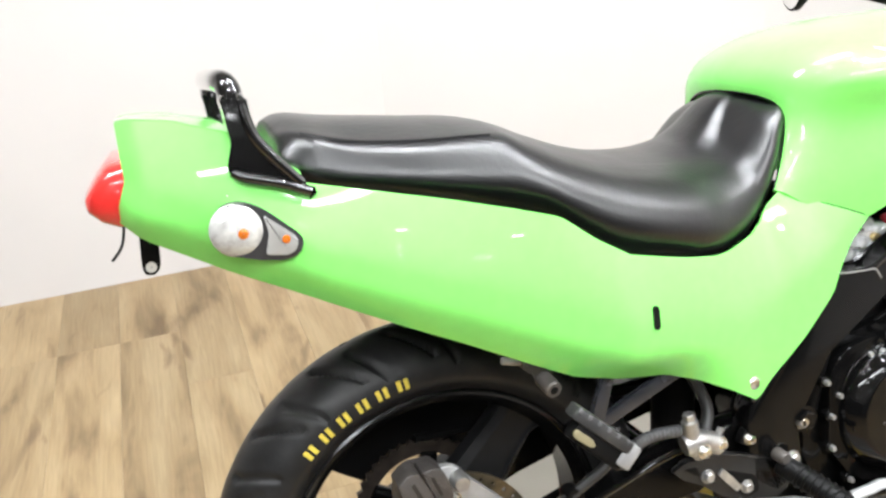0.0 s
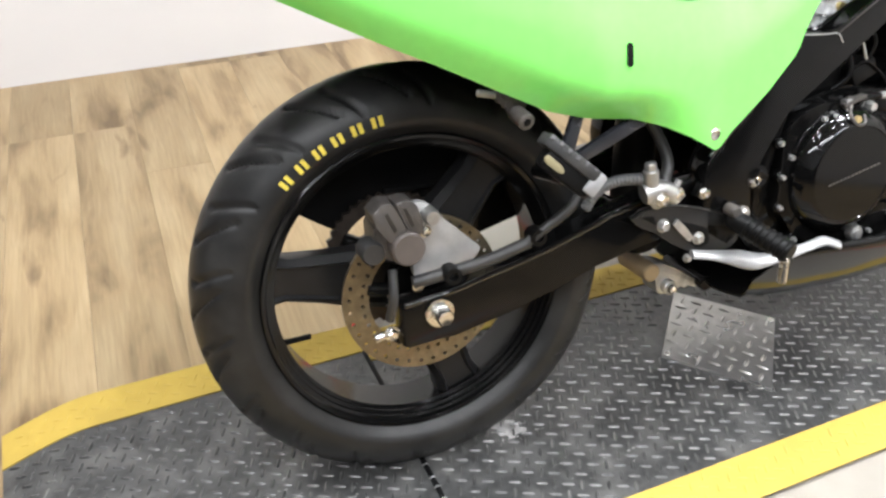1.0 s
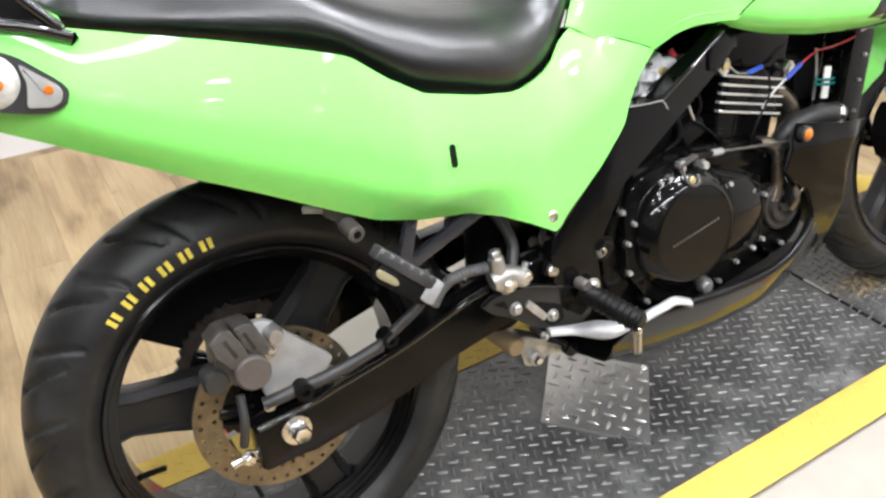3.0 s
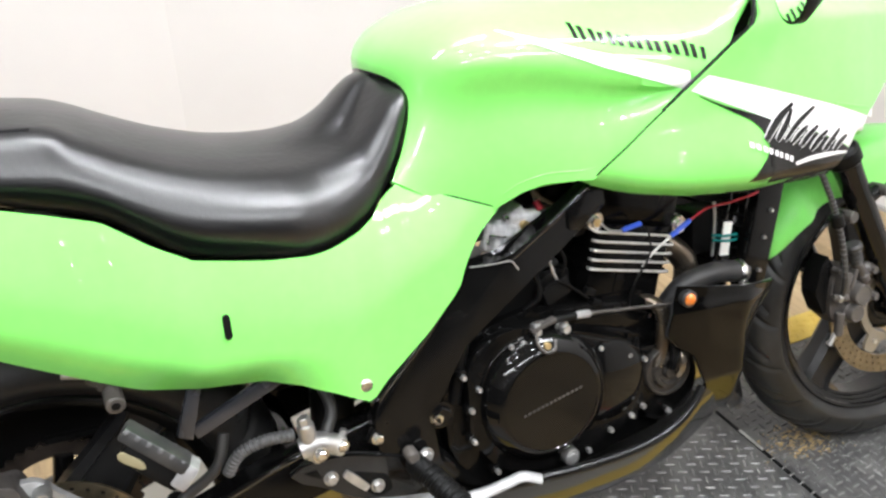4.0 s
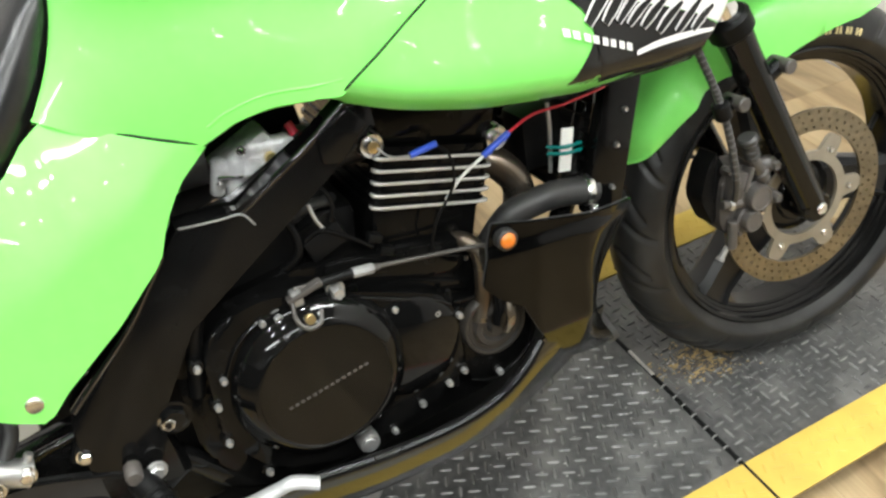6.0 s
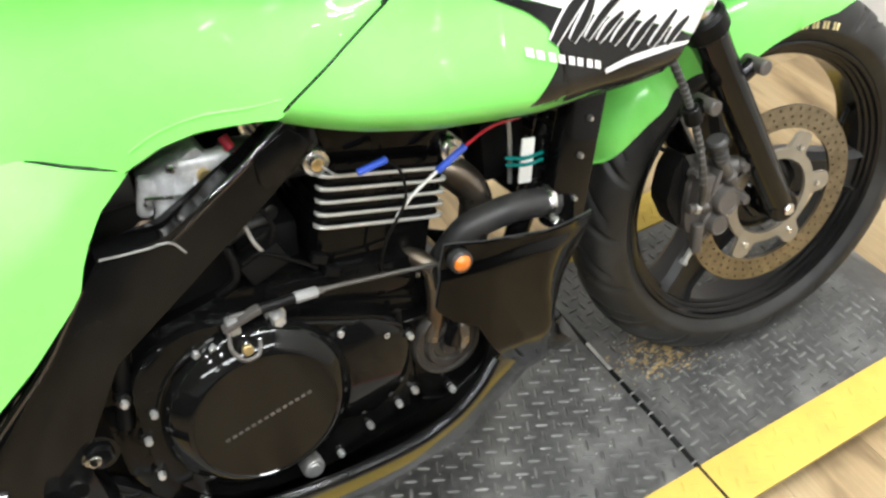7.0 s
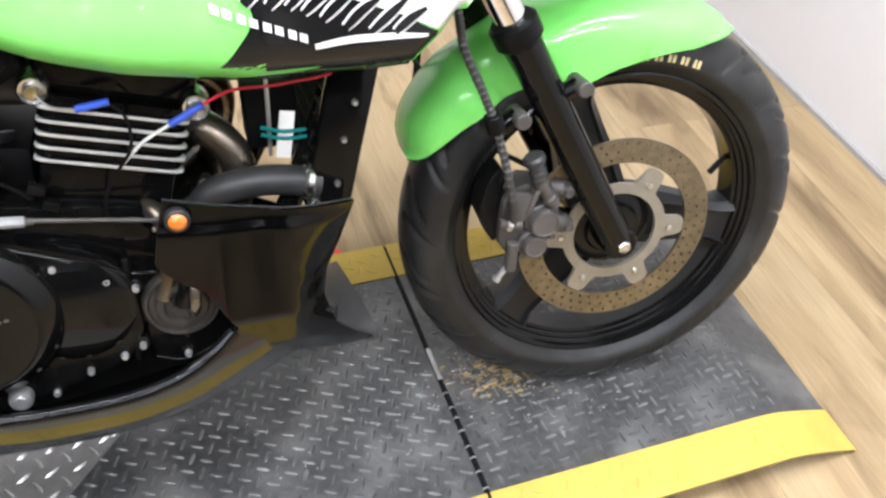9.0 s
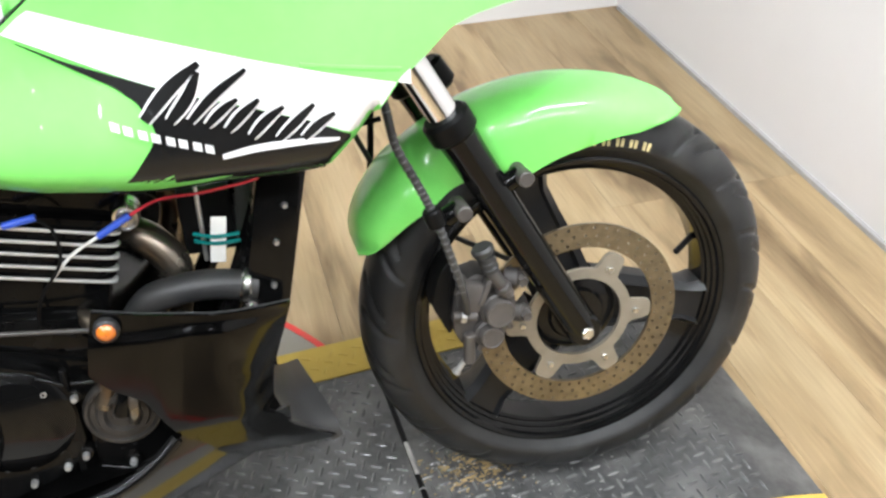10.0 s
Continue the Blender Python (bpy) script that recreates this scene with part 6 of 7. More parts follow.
# beads added along the rounded rail to draw its edge highlights
both(lambda d: tube("rail_edge", [P(-0.201, d * 0.176, 0.860), P(-0.190, d * 0.1805, 0.8525), P(-0.160, d * 0.182, 0.8425), P(-0.128, d * 0.181, 0.828)], 0.0062, EDGE_GLOSS, bike, "gloss black bead added for the rail's highlights", 12))
both(lambda d: tube("rail_edge", [P(-0.182, d * 0.177, 0.925), P(-0.180, d * 0.179, 0.908), P(-0.173, d * 0.180, 0.887), P(-0.156, d * 0.181, 0.863), P(-0.136, d * 0.181, 0.838)], 0.0060, EDGE_GLOSS, bike, "gloss black bead added for the rail's highlights", 12))
tube("grab_bar", [P(-0.189, 0.166, 0.930), P(-0.191, 0.156, 0.944), P(-0.196, 0.125, 0.950), P(-0.200, 0.0, 0.952), P(-0.196, -0.125, 0.950), P(-0.191, -0.156, 0.944), P(-0.189, -0.166, 0.930)], 0.0125, EDGE_GLOSS, bike, "gloss black grab bar", 14)


# rear indicators
def indicator(d):
    s = cowl_side(-0.20, 0.80)
    basep = plate("rear_indicator", rounded([(-0.236, 0.806), (-0.224, 0.828), (-0.203, 0.833), (-0.182, 0.823), (-0.148, 0.790), (-0.144, 0.778), (-0.156, 0.764), (-0.184, 0.768), (-0.216, 0.778), (-0.233, 0.792)], 0.012, 4), d * (s - 0.02), d * (s + 0.014), RIM_GREY, bike, "flush black-rimmed rear indicator", 0.004)
    t = s + 0.011
    lathe("lens", [(0.0005, d * (t + 0.010)), (0.014, d * (t + 0.009)), (0.024, d * (t + 0.005)), (0.0275, d * t)], -0.209, 0.804, CLEAR_LENS, basep, "clear round lens", 32)
    lathe("bulb", [(0.0005, d * (t + 0.0108)), (0.0045, d * (t + 0.0103)), (0.0060, d * (t + 0.0092))], -0.2045, 0.801, AMBER, basep, "amber bulb showing through", 16)
    plate("lens_tail", rounded([(-0.182, 0.816), (-0.152, 0.788), (-0.151, 0.779), (-0.160, 0.770), (-0.186, 0.774), (-0.179, 0.796)], 0.005), d * t, d * (t + 0.006), material("smoked_lens", (0.30, 0.30, 0.29), 0.25, coat=0.5), basep, "grey tapered lens end", 0.002)
    lathe("lens_screw", [(0.0005, d * (t + 0.0075)), (0.004, d * (t + 0.007)), (0.005, d * (t + 0.005))], -0.163, 0.787, AMBER, basep, "amber screw", 12)
    return basep


both(indicator)

# tank
TANK_TOP = curve_of([(0.476, 0.80), (0.50, 0.868), (0.515, 0.884), (0.54, 0.901), (0.575, 0.911), (0.62, 0.918), (0.70, 0.922), (0.78, 0.921), (0.86, 0.915), (0.985, 0.893)])
TANK_LOW = line_of([(0.470, 0.7195), (0.598, 0.6665), (0.625, 0.680), (0.66, 0.687), (0.70, 0.685), (0.724, 0.682), (0.790, 0.7315), (0.841, 0.7685), (0.912, 0.821), (0.953, 0.850), (0.985, 0.884)])
TANK_CREASE = curve_of([(0.476, 0.780), (0.53, 0.834), (0.56, 0.843), (0.62, 0.839), (0.692, 0.826), (0.849, 0.786), (0.90, 0.805), (0.985, 0.890)])
TANK_W = curve_of([(0.476, 0.140), (0.51, 0.150), (0.55, 0.168), (0.60, 0.180), (0.65, 0.186), (0.70, 0.190), (0.75, 0.195), (0.80, 0.204), (0.86, 0.212), (0.985, 0.190)])
# the rear edge, from the joint beside the seat over the seat's nose to the middle: share, x, side, height
TANK_REAR = [(0.0, 0.470, 0.1425, 0.7190), (0.22, 0.496, 0.128, 0.757), (0.40, 0.5135, 0.1155, 0.797), (0.48, 0.5170, 0.109, 0.812), (0.56, 0.5150, 0.099, 0.824), (0.68, 0.509, 0.078, 0.834), (0.84, 0.499, 0.040, 0.842), (1.0, 0.495, 0.0, 0.8445)]
REAR_X, REAR_S, REAR_H = (curve_of([(q[0], q[n]) for q in TANK_REAR]) for n in (1, 2, 3))
REAR_WAY = [curve_of([(0.0, a), (0.36, b), (0.56, c), (1.0, e)]) for a, b, c, e in ((0.012, 0.010, 0.004, -0.010), (0.009, 0.024, 0.024, 0.0), (0.0, 0.006, 0.024, 0.044))]


def tank_side(x, h):
    w, c, t, b = TANK_W(x), TANK_CREASE(x), TANK_TOP(x), TANK_LOW(x)
    if h <= c:
        v = (h - b) / max(c - b, 0.01)
        return w - 0.015 * math.sin(math.pi * min(max(v, 0), 1) ** 2.2) * lerp_table([(0.50, 0.0), (0.60, 1), (0.8, 1), (0.87, 0)], x) - lerp_table([(0.476, 0.0), (0.55, 0.010), (0.60, 0.014), (0.66, 0.008), (0.72, 0.0)], x) * (1 - min(max(v, 0), 1)) ** 1.5 + 0.001 * max(0.0, 1 - v / 0.12)
    u = min((h - c) / (t - c), 1.0)
    return w * (1 - u**2.1) ** (1 / 2.1)


def tank_ring(x):
    """Half a cross-section, from the lower edge to the middle of the top."""
    b, c, t, w = TANK_LOW(x), TANK_CREASE(x), TANK_TOP(x), TANK_W(x)
    ring = [(tank_side(x, b + (c - b) * j / 10), b + (c - b) * j / 10) for j in range(11)]
    for j in range(1, 15):
        a = math.pi / 2 * j / 14
        ring.append((w * math.cos(a) ** (2 / 2.1) if j < 14 else 0.0, c + (t - c) * math.sin(a) ** (2 / 2.1)))
    return [(x, s, h) for s, h in ring]


halves, ring0, ring1 = [], tank_ring(0.600), tank_ring(0.606)
for k in range(24):
    u = (k / 24) ** 1.2
    row = []
    for j in range(25):
        v = 0.5 * j / 10 if j <= 10 else 0.5 + 0.5 * (j - 10) / 14
        a = Vector((REAR_X(v), REAR_S(v), REAR_H(v)))
        b = a + Vector([q(v) for q in REAR_WAY])
        e = Vector(ring0[j])
        c = e - (Vector(ring1[j]) - e).normalized() * 0.045
        row.append(tuple((1 - u) ** 3 * a + 3 * u * (1 - u) ** 2 * b + 3 * u * u * (1 - u) * c + u**3 * e))
    halves.append(row)
halves += [tank_ring(0.600 + 0.385 * (k / 80)) for k in range(81)]
TANK_EDGE = [Vector(row[0]) for row in halves if row[0][0] < 0.723][::5]
skin("fuel_tank", [[P(*q) for q in row] + [P(x, -s, h) for x, s, h in reversed(row[:-1])] for row in halves], 0.004, GREEN, bike, "glossy lime green fuel tank cover", 60)
both(lambda d: tube("tank_rear_bead", [P(REAR_X(v) + 0.0005, d * (REAR_S(v) - 0.001), REAR_H(v) - 0.0012) for v in [k / 16 for k in range(17)]], 0.0032, BLACK_DECAL, bike, "black rubber bead between tank and seat", 8, 2))
both(lambda d: tube("panel_seam", [P(x, d * (cowl_side(x, TOP(x)) - 0.001), TOP(x) + 0.0005) for x in (0.474, 0.50, 0.53, 0.56, 0.59, 0.597)], 0.0021, BLACK_DECAL, bike, "dark joint below the tank", 6, 3))
both(lambda d: tube("tank_lip", [P(x, d * (tank_side(x, TANK_LOW(x) + 0.012) - 0.0005), TANK_LOW(x) + 0.012) for x in (0.605, 0.625, 0.66, 0.70, 0.728)], 0.0030, GREEN, bike, "raised green lip line", 8))
# the thin shadow in the joint under the tank, drawn as a black tube
both(lambda d: tube("tank_joint_shadow", [P(x, d * (max(tank_side(x, TANK_LOW(x)), cowl_side(x, TANK_LOW(x))) + 0.0002), TANK_LOW(x) - 0.0006) for x in [0.478 + 0.01 * k for k in range(13)]], 0.0011, BLACK_DECAL, bike, "black line for the shadow in the tank joint", 6, 2))
both(lambda d: tube("tank_edge", [P(q.x, d * (q.y - 0.003), q.z + 0.001) for q in TANK_EDGE], 0.0032, GREEN, bike, "rolled green tank edge", 8, 2))

# fairing
FAIR_LOW = line_of([(0.716, 0.68), (0.74, 0.668), (0.7799, 0.6553), (0.8495, 0.6412), (0.9522, 0.6309), (1.042, 0.6278), (1.1024, 0.6246), (1.13, 0.6445), (1.178, 0.6927), (1.1983, 0.7032), (1.2369, 0.7293), (1.265, 0.737), (1.3, 0.742), (1.35, 0.746), (1.4, 0.755), (1.44, 0.766), (1.5, 0.788), (1.57, 0.83)])
FAIR_TOP = line_of([(0.716, 0.6805), (0.724, 0.684), (0.790, 0.7335), (0.841, 0.770), (0.912, 0.823), (0.953, 0.852), (0.972, 0.884), (0.99, 0.91), (1.06, 0.955), (1.20, 0.965), (1.35, 0.950), (1.44, 0.930), (1.50, 0.905), (1.57, 0.870)])


FAIR_W = curve_of([(0.716, 0.192), (0.8, 0.209), (0.88, 0.228), (0.955, 0.241), (1.04, 0.243), (1.1, 0.235), (1.15, 0.22), (1.2, 0.2), (1.25, 0.182), (1.35, 0.158), (1.44, 0.125), (1.5, 0.088), (1.57, 0.012)])


def fair_side(x, h):
    w = FAIR_W(x)
    ridge = lerp_table([(0.9, 0.866), (1.056, 0.848), (1.23, 0.830), (1.44, 0.808)], x)
    low = FAIR_LOW(x)
    tuck = 0.020 * max(0.0, 1 - (h - low) / 0.026) ** 2 if x < 1.15 else 0.0
    swell = 0.016 * math.exp(-(((h - 0.672) / 0.050) ** 2)) * math.exp(-(((x - 0.87) / 0.11) ** 4))
    up = 0.9 * max(0.0, h - ridge) + 0.06 * max(0.0, h - 0.72)
    return max(0.004, w - tuck + swell - up)


for d in (1, -1):
    sheet("side_fairing", FAIR_LOW, FAIR_TOP, fair_side, 0.716, 1.57, 130, 40, 0.004, GREEN, bike, "glossy lime green half fairing", mirror=d < 0)
    tube("fairing_seam", [P(x, d * (fair_side(x, FAIR_TOP(x)) - 0.004), FAIR_TOP(x) - 0.001) for x in [0.822 + 0.018 * k for k in range(10)]], 0.0042, BLACK_DECAL, bike, "black rubber edge trim", 6, 2)
    tube("panel_joint", [P(x, d * (max(fair_side(x, FAIR_TOP(x)), tank_side(x, FAIR_TOP(x))) - 0.0005), FAIR_TOP(x) + 0.0005) for x in [0.724 + 0.0125 * k for k in range(9)]], 0.0018, BLACK_DECAL, bike, "dark joint between tank and fairing", 6, 2)
    for lip_xs, lip_mat, lip_word in (([0.73 + 0.03 * k for k in range(7)], GREEN, "green"), ([0.91 + 0.027 * k for k in range(8)], BLACK_DECAL, "black")):
        tube("fairing_lip", [P(x, d * (fair_side(x, FAIR_LOW(x)) - 0.001), FAIR_LOW(x)) for x in lip_xs], 0.003 if lip_mat is GREEN else 0.0042, lip_mat, bike, "rolled " + lip_word + " fairing edge", 6, 3)
both(lambda d: tube("fairing_crease", [P(x, d * (fair_side(x, 0.728 - 0.25 * (x - 1.08)) + 0.0005), 0.728 - 0.25 * (x - 1.08)) for x in (1.085, 1.12, 1.15, 1.18)], 0.0028, GREEN, bike, "raised green crease", 6))
both(lambda d: plate("seam_backing", [(0.735, 0.700), (0.80, 0.700), (0.90, 0.755), (1.0, 0.83), (1.03, 0.90), (0.985, 0.93), (0.93, 0.86), (0.85, 0.80), (0.77, 0.745)], d * 0.150, d * 0.160, MATTE_BLACK, bike, "black backing behind the panel joint", 0.001))
rod("indicator_hole", P(1.331, fair_side(1.331, 0.776) - 0.03, 0.776), P(1.331, fair_side(1.331, 0.776) + 0.006, 0.776), 0.0195, MATTE_BLACK, bike, "empty black indicator hole", 20)
sheet("dash_cover", line_of([(0.98, 0.86), (1.40, 0.86)]), line_of([(0.98, 0.87), (1.40, 0.87)]), lambda x, h: 0.12, 0.985, 1.40, 4, 1, 0.01, MATTE_BLACK, bike, "black dash edge")
box("dash_panel", P(1.18, 0, 0.868), (0.36, 0.26, 0.01), MATTE_BLACK, bike, "black dash panel", 0.004)


def decal(name, lower, upper, x0, x1, side, mat, label, nx=24, nv=6, lift=0.0034):
    return sheet(name, lower, upper, side, x0, x1, nx, nv, 0.0, mat, bike, label, lift=lift)


# the stripe runs from a point on the tank to the front of the fairing
STRIPE_UP = line_of([(0.612, 0.8855), (0.7, 0.8545), (0.842, 0.808), (0.9435, 0.773), (1.0782, 0.7265), (1.1927, 0.6853)])
STRIPE_LO = line_of([(0.612, 0.885), (0.66, 0.861), (0.745, 0.822), (0.845, 0.783), (0.8742, 0.7689), (0.9444, 0.7355), (0.9806, 0.7189), (1.042, 0.6961), (1.0884, 0.6763), (1.1279, 0.6543), (1.1537, 0.6689), (1.1769, 0.6839), (1.1927, 0.6849)])
decal("tank_stripe", lambda x: max(STRIPE_LO(x), TANK_LOW(x) + 0.002), STRIPE_UP, 0.614, 0.862, tank_side, WHITE_DECAL, "white stripe widening forward", 30)
decal("fairing_stripe", lambda x: max(STRIPE_LO(x), FAIR_LOW(x) + 0.002), lambda x: min(STRIPE_UP(x), FAIR_TOP(x) - 0.004), 0.8565, 1.1904, fair_side, WHITE_DECAL, "broad white stripe", 40, 8)
BLACK_UP = line_of([(0.8644, 0.7708), (0.8987, 0.7534), (0.9444, 0.735), (0.9806, 0.7184), (1.042, 0.6956), (1.0884, 0.6759), (1.1258, 0.6534)])
BLACK_LO = line_of([(0.8644, 0.7703), (0.8987, 0.75), (0.9328, 0.7303), (0.9473, 0.7168), (0.9586, 0.6955), (0.9624, 0.6318), (0.9806, 0.6302), (0.9948, 0.6297), (1.042, 0.6281), (1.1024, 0.6249), (1.1258, 0.6455)])
decal("black_patch", lambda x: FAIR_LOW(x) + 0.0002, line_of([(0.9124, 0.6352), (0.9328, 0.6551), (0.9522, 0.6783), (0.9634, 0.6976), (0.972, 0.700)]), 0.9124, 0.972, fair_side, BLACK_DECAL, "black lower patch with a ragged edge", 24, 10, 0.0026)
decal("black_patch", BLACK_LO, BLACK_UP, 0.8653, 1.1248, fair_side, BLACK_DECAL, "black lower patch with a ragged edge", 60, 10)


def stroke(name, pts, side, mat, label, lift, width):
    """A tapering brush stroke laid on a panel."""
    bm = bmesh.new()
    line = smooth_line([Vector((x, h, 0)) for x, h in pts], 6)
    left, right = [], []
    for i, p in enumerate(line):
        d = (line[min(i + 1, len(line) - 1)] - line[max(i - 1, 0)]).normalized()
        t = i / (len(line) - 1)
        wd = width * (0.45 + 0.55 * math.sin(math.pi * min(1, 0.15 + t * 0.85)))
        n = Vector((-d.y, d.x, 0)) * wd
        for lst, q in ((left, p + n), (right, p - n)):
            lst.append(bm.verts.new(P(q.x, side(q.x, q.y) + lift, q.y)))
    for i in range(len(line) - 1):
        bm.faces.new((left[i], left[i + 1], right[i + 1], right[i]))
    return part(name, bm, mat, bike, label)


# the emblem as a row of plain slanted brush strokes, black with a white edge
for pts, wd in (
    ([(0.951, 0.701), (0.976, 0.724), (1.002, 0.741)], 0.0056),
    ([(0.971, 0.697), (0.988, 0.714), (1.000, 0.734)], 0.0050),
    ([(0.987, 0.694), (1.011, 0.714), (1.039, 0.731)], 0.0040),
    ([(1.000, 0.688), (1.014, 0.699), (1.028, 0.707)], 0.0038),
    ([(1.016, 0.681), (1.030, 0.693), (1.046, 0.704)], 0.0042),
    ([(1.035, 0.672), (1.050, 0.685), (1.066, 0.694)], 0.0042),
    ([(1.058, 0.666), (1.076, 0.679), (1.093, 0.691)], 0.0042),
    ([(1.080, 0.662), (1.095, 0.672), (1.111, 0.679)], 0.0042),
):
    stroke("emblem_edge", pts, fair_side, WHITE_DECAL, "white brush edge", 0.0042, wd + 0.0022)
    stroke("emblem_stroke", pts, fair_side, BLACK_DECAL, "black brush stroke", 0.0050, wd)
stroke("emblem_edge", [(1.008, 0.658), (1.041, 0.661), (1.078, 0.659), (1.113, 0.654)], fair_side, WHITE_DECAL, "white brush edge", 0.0046, 0.0034)
for k in range(4):
    x0, h0 = 0.924 + 0.0205 * k, 0.701 - 0.0092 * k
    for dx in (0.0, 0.0095):
        decal("model_bar", lambda x, h0=h0, x0=x0: h0 - 0.0040 - 0.45 * (x - x0), lambda x, h0=h0, x0=x0: h0 + 0.0036 - 0.45 * (x - x0), x0 + dx, x0 + dx + 0.0068, fair_side, WHITE_DECAL, "plain white block", 3, 2, 0.0052)
# the maker's mark on the tank as plain black bars
for k in range(8):
    x0 = 0.7145 + 0.0242 * k
    tall = 0.0195 if k in (0, 6) else 0.0155
    for dx, wd, cut in ((0.0, 0.0065, 0.0), (0.0105, 0.0070, 0.0025)) if k < 7 else ((0.0, 0.0065, 0.0),):
        xa = x0 + dx
        bot = 0.8610 - 0.277 * (xa - 0.7145)
        decal("mark_block", lambda x, bot=bot, xa=xa: bot - 0.277 * (x - xa), lambda x, bot=bot, xa=xa, tall=tall - cut: bot + tall - 0.277 * (x - xa), xa, xa + wd, tank_side, BLACK_DECAL, "plain black bar", 3, 3, 0.0034)

# -- belly pan --
PAN_LOW = curve_of([(0.500, 0.194), (0.56, 0.192), (0.669, 0.193), (0.754, 0.195), (0.80, 0.199), (0.839, 0.203), (0.89, 0.212), (0.931, 0.220), (0.97, 0.228), (1.02, 0.236), (1.07, 0.226)])
PAN_TOP = curve_of([(0.500, 0.232), (0.53, 0.258), (0.562, 0.272), (0.60, 0.272), (0.68, 0.268), (0.756, 0.267), (0.816, 0.273), (0.866, 0.289), (0.904, 0.318), (0.920, 0.326), (0.95, 0.312), (1.07, 0.280)])
PAN_DEEP = curve_of([(0.500, 0.016), (0.60, 0.022), (0.82, 0.028), (0.95, 0.045), (1.07, 0.040)])


PAN_W = curve_of([(0.50, 0.165), (0.60, 0.185), (0.70, 0.195), (0.78, 0.196), (0.85, 0.188), (0.92, 0.170), (0.97, 0.154), (1.03, 0.126), (1.075, 0.090)])
PAN_TUCK = curve_of([(0, 0), (0.25, 0.0045), (0.5, 0.0112), (0.75, 0.0200), (0.88, 0.0270), (1, 0.0375)])


def pan_side(x, h):
    low = PAN_LOW(x)
    tuck = PAN_TUCK(min(1.0, max(0.0, 1 - (h - low) / 0.085)))
    return PAN_W(x) - tuck


def wing_side(x, h):
    """The upper band stands upright; below its ledge the side slopes in towards the ground."""
    ledge = lerp_table([(0.85, 0.466), (0.95, 0.462), (1.03, 0.449)], x)
    w = lerp_table([(0.836, 0.188), (0.90, 0.197), (0.97, 0.198), (1.05, 0.184), (1.08, 0.178)], x)
    band = 1 / (1 + math.exp(-(h - ledge) / 0.0022))
    return w - 0.005 * band - 0.13 * max(0.0, ledge - h) - 0.30 * max(0.0, 0.335 - h)


WING_L = [(0.0, 0.915, 0.285), (0.20, 0.914, 0.318), (0.36, 0.900, 0.345), (0.50, 0.884, 0.383), (0.58, 0.857, 0.402), (0.70, 0.838, 0.425), (0.85, 0.848, 0.470), (1.0, 0.857, 0.4985)]
WING_R = [(0.0, 1.096, 0.164), (0.08, 1.062, 0.214), (0.18, 1.028, 0.262), (0.30, 1.014, 0.312), (0.45, 1.019, 0.354), (0.70, 1.034, 0.406), (1.0, 1.049, 0.4570)]
WING_OUT = [(0.0, 0.040), (0.08, 0.084), (0.18, 0.117), (0.30, 0.122), (0.45, 0.130), (0.70, 0.150), (1.0, 0.166)]


for d in (1, -1):
    grid, floor_grid = [], []
    for k in range(81):
        x = 0.500 + 0.530 * k / 80
        lo, hi = PAN_LOW(x), PAN_TOP(x)
        col = []
        for j in range(15):
            h = lo + (hi - lo) * (j / 14) ** 1.3
            col.append(P(x, d * pan_side(x, h), h))
        under = pan_side(x, lo)
        floor_grid.append([P(x, d * under * t, lo - PAN_DEEP(x) * (1 - t**2.4)) for t in (0.0, 0.25, 0.45, 0.6, 0.75, 0.88, 0.96, 1.0)])
        grid.append(col)
    skin("pan_floor", floor_grid, 0.003, FLOOR_BLACK, bike, "matt black underside of the belly pan", 50)
    skin("belly_pan", grid, 0.003, PAN_MIRROR, bike, "gloss black belly pan", 50)
    grid = []
    for j in range(49):
        v = j / 48
        xl, hl, xr, hr = (lerp_table([(q[0], q[n]) for q in tb], v) for tb in (WING_L, WING_R) for n in (1, 2))
        roll_to = max(0.0, wing_side(xr, hr) - lerp_table(WING_OUT, v))
        bend = lerp_table([(0, 0.0), (0.15, 0.5), (0.3, 0.62), (1, 0.66)], v)
        xr -= 0.12 if d < 0 else 0.0
        hr = max(hr, 0.25) if d < 0 else hr
        row = []
        for k in range(33):
            u = k / 32
            x, h = xl + (xr - xl) * u, hl + (hr - hl) * u
            roll = roll_to * max(0.0, (u - bend) / (1 - bend)) ** 1.4
            row.append(P(x, d * (wing_side(x, h) - roll), h))
        grid.append(row)
    skin("wing_liner", [[p + Vector((0, d * 0.0045, 0)) for p in row] for row in grid], 0.002, LINER_GREY, bike, "grey inner face of the belly fairing", 50)
    skin("belly_wing", grid, 0.003, PAN_GLOSS, bike, "gloss black side of the belly fairing", 50)
grid = []
for k in range(17):
    w = k / 16
    near = (lerp_table([(q[0], q[1]) for q in WING_R], 0.5 * w) - 0.003, lerp_table(WING_OUT, 0.5 * w) - 0.006, lerp_table([(q[0], q[2]) for q in WING_R], 0.5 * w))
    lip = (lerp_table([(0, 1.097), (0.5, 1.079), (1, 1.054)], w), lerp_table([(0, 0.054), (0.5, 0.022), (1, -0.010)], w), lerp_table([(0, 0.176), (0.5, 0.217), (1, 0.266)], w))
    row = []
    for t in [j / 6 for j in range(7)]:
        x, s, h = (p + (q - p) * t for p, q in zip(near, lip))
        row.append(P(x - 0.012 * math.sin(math.pi * t), s, h - 0.006 * math.sin(math.pi * t)))
    grid.append(row)
skin("belly_chin", grid, 0.004, LINER_GREY, bike, "grey scooped chin of the belly fairing", 50)
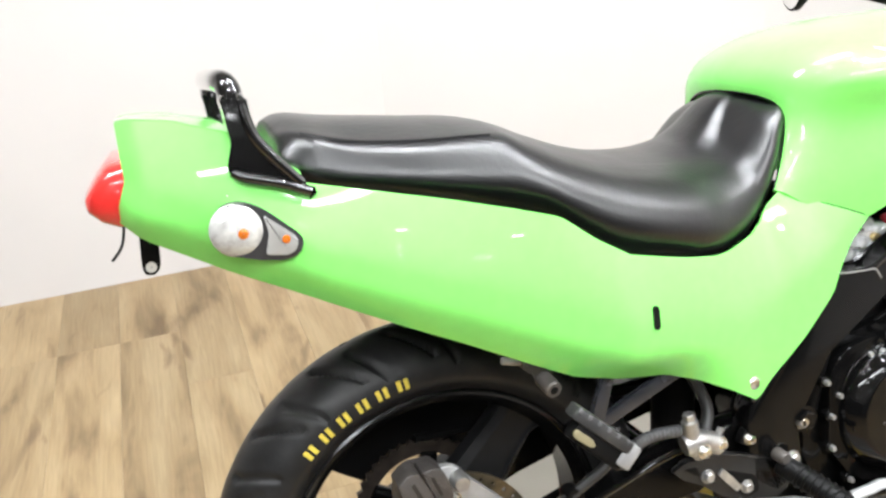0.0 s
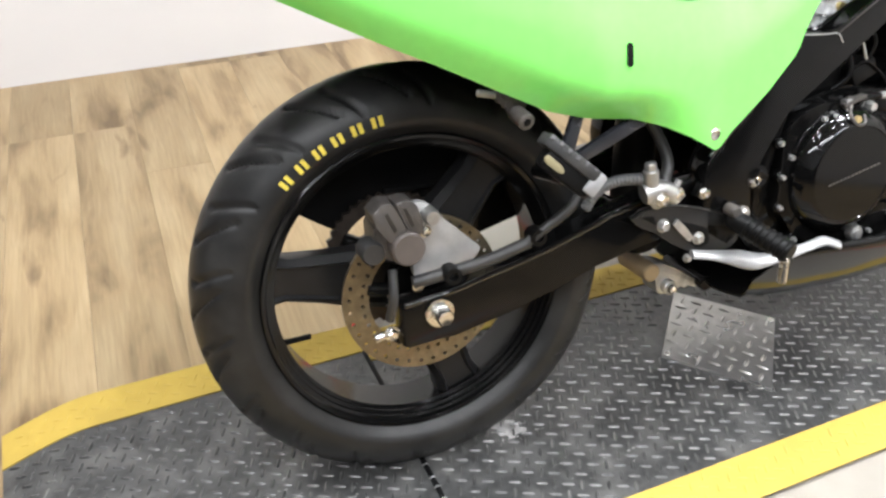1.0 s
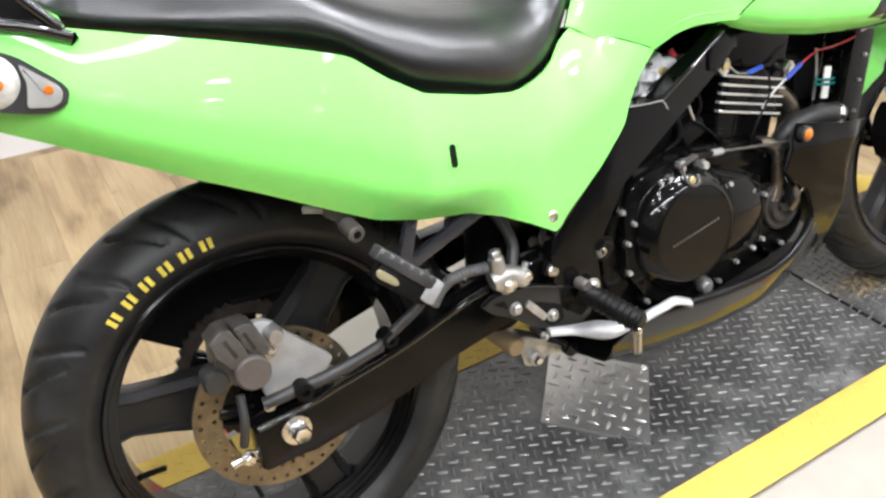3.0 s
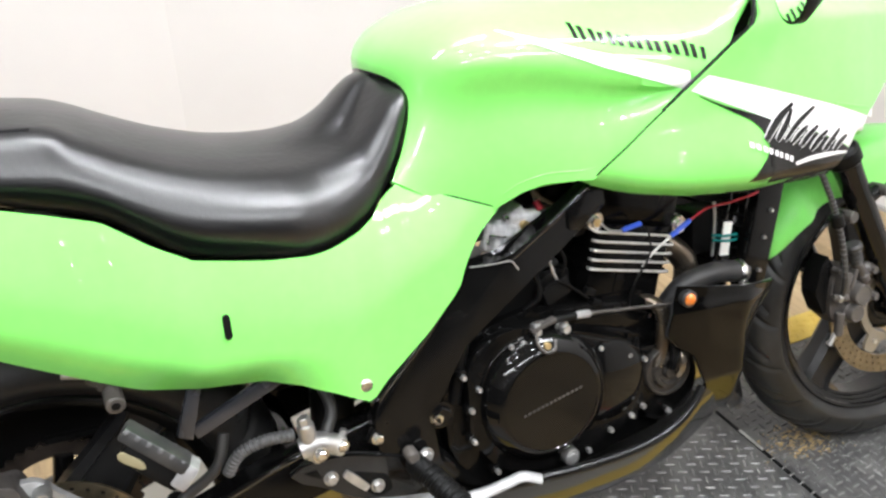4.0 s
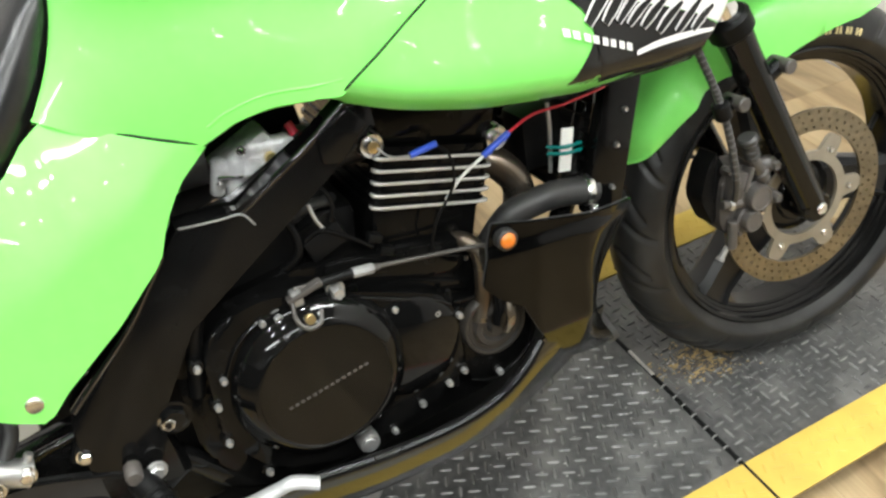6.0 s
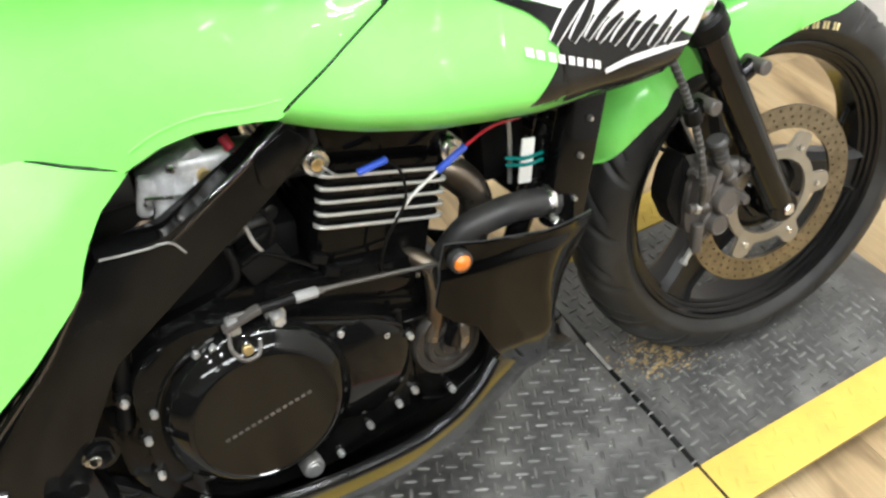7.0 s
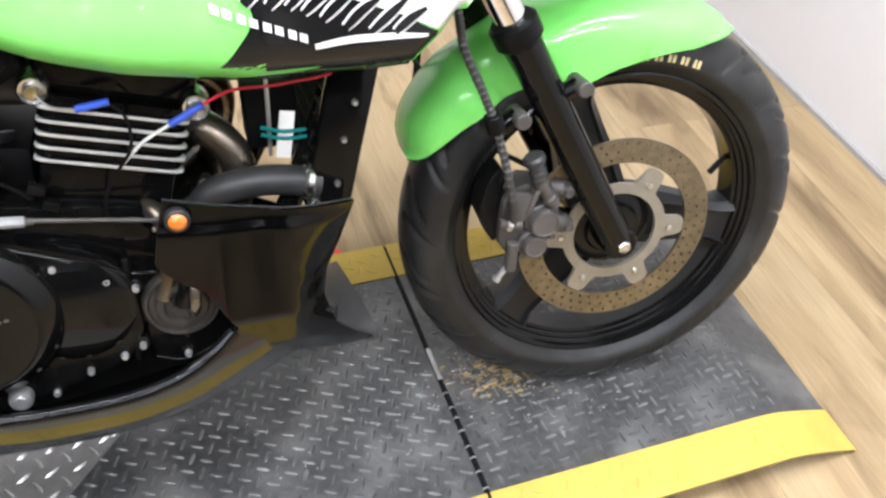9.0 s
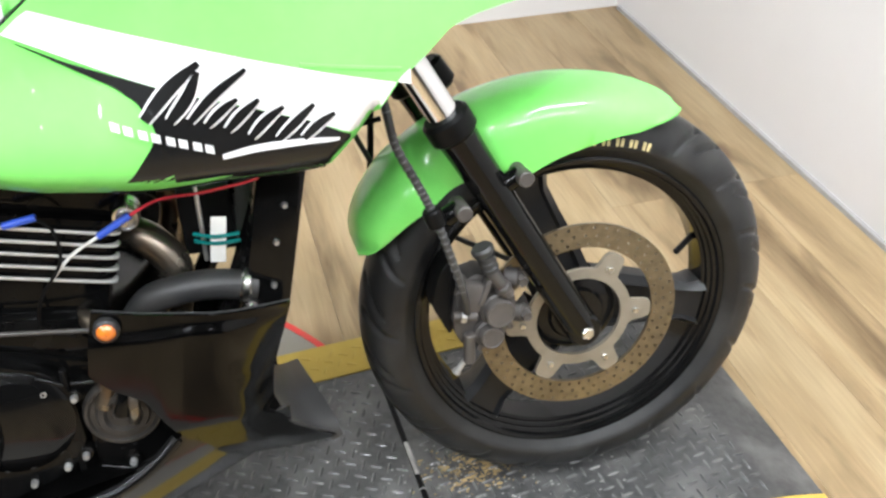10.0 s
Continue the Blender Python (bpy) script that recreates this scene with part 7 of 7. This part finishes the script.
both(lambda d: tube("guard_tube", [P(x, d * (pan_side(x, PAN_TOP(x)) + 0.001), PAN_TOP(x) + 0.002) for x in (0.565, 0.60, 0.65, 0.70, 0.75, 0.79, 0.82, 0.85, 0.88, 0.905)], 0.0075, FRAME_BLACK, bike, "gloss black engine guard tube", 10, 4))
rod("reflector", P(0.868, 0.180, 0.480), P(0.868, 0.199, 0.480), 0.0125, HANGER_BLACK, bike, "dark reflector ring", 24)
lathe("reflector_lens", [(0.0005, 0.2040), (0.0045, 0.2035), (0.0085, 0.2008), (0.0096, 0.198)], 0.868, 0.480, AMBER, bike, "round amber reflector", 24)

# -- mirrors on thin stalks, screen edge --
MIRROR_GLASS = material("mirror_glass", (0.9, 0.9, 0.9), 0.02, metal=1.0, vary=0.0)
for s, h in ((0.32, 0.905), (-0.36, 0.985)):
    bm = bmesh.new()
    rings = [[P(0.925 + dx, s + 0.030 * k * math.cos(a), h + 0.052 * k * math.sin(a)) for a in [2 * math.pi * j / 32 for j in range(32)]] for dx, k in ((0.0, 0.94), (0.0, 1.0), (0.012, 1.02), (0.035, 0.7), (0.04, 0.3))]
    add_loft(bm, rings)
    mir = part("mirror", bm, MATTE_BLACK, bike, "round black rear-view mirror", 50)
    bm = bmesh.new()
    ring = [P(0.9235, s + 0.0275 * math.cos(a), h + 0.048 * math.sin(a)) for a in [2 * math.pi * j / 32 for j in range(32)]]
    bm.faces.new([bm.verts.new(p) for p in ring])
    part("mirror_glass", bm, MIRROR_GLASS, mir, "silver mirror glass")
    rod("mirror_stalk", P(0.955, s, h), P(1.05, math.copysign(0.20, s), 0.915), 0.007, MATTE_BLACK, mir, "black mirror stalk")


# ---- floor of printed oak planks, laid across the room ----
floor = box("floor", (-2.0, -5.7, FLOOR_Z - 0.055), (8.8, 15.4, 0.10), material("floor_underlay", (0.10, 0.07, 0.045), 0.8), None)
tagged(floor, "floor of pale oak vinyl planks", "floor", kind="structure")
PW, PL, GAP = 0.165, 1.22, 0.0004
plank_mesh = {}


def plank_object(x0, x1, y0, y1):
    key = (round(x1 - x0, 3), round(y1 - y0, 3))
    if key not in plank_mesh:
        bm = bmesh.new()
        add_box(bm, (0, 0, -0.002), (key[1] - GAP, key[0] - GAP, 0.004))
        top = [e for e in bm.edges if all(v.co.z > -0.001 for v in e.verts)]
        bmesh.ops.bevel(bm, geom=top, offset=0.0004, segments=1, affect="EDGES")
        mesh = bpy.data.meshes.new("plank")
        bm.to_mesh(mesh)
        bm.free()
        mesh.materials.append(PLANK)
        plank_mesh[key] = mesh
    ob = new("plank", plank_mesh[key])
    ob.parent = floor
    ob.matrix_local = pose((x0 + x1) / 2, (y0 + y1) / 2, FLOOR_Z, 0, 0, 90)


wall_line = line_of([(-3.4, 1.88)] + WALL_BEND)
rng = random.Random(11)
cols = int(math.ceil(5.8 / PW))
for c in range(cols):
    x1 = 2.32 - PW * c
    x0 = max(x1 - PW, -3.3)
    y = -3.26 - rng.choice((0.15, 0.45, 0.75, 1.0))
    while y < 1.88:
        lim = max(wall_line(x0), wall_line(x1)) + 0.01
        a, b = max(y, -3.26), min(y + PL, lim)
        if b - a > 0.03:
            plank_object(x0, x1, a, b)
        y += PL
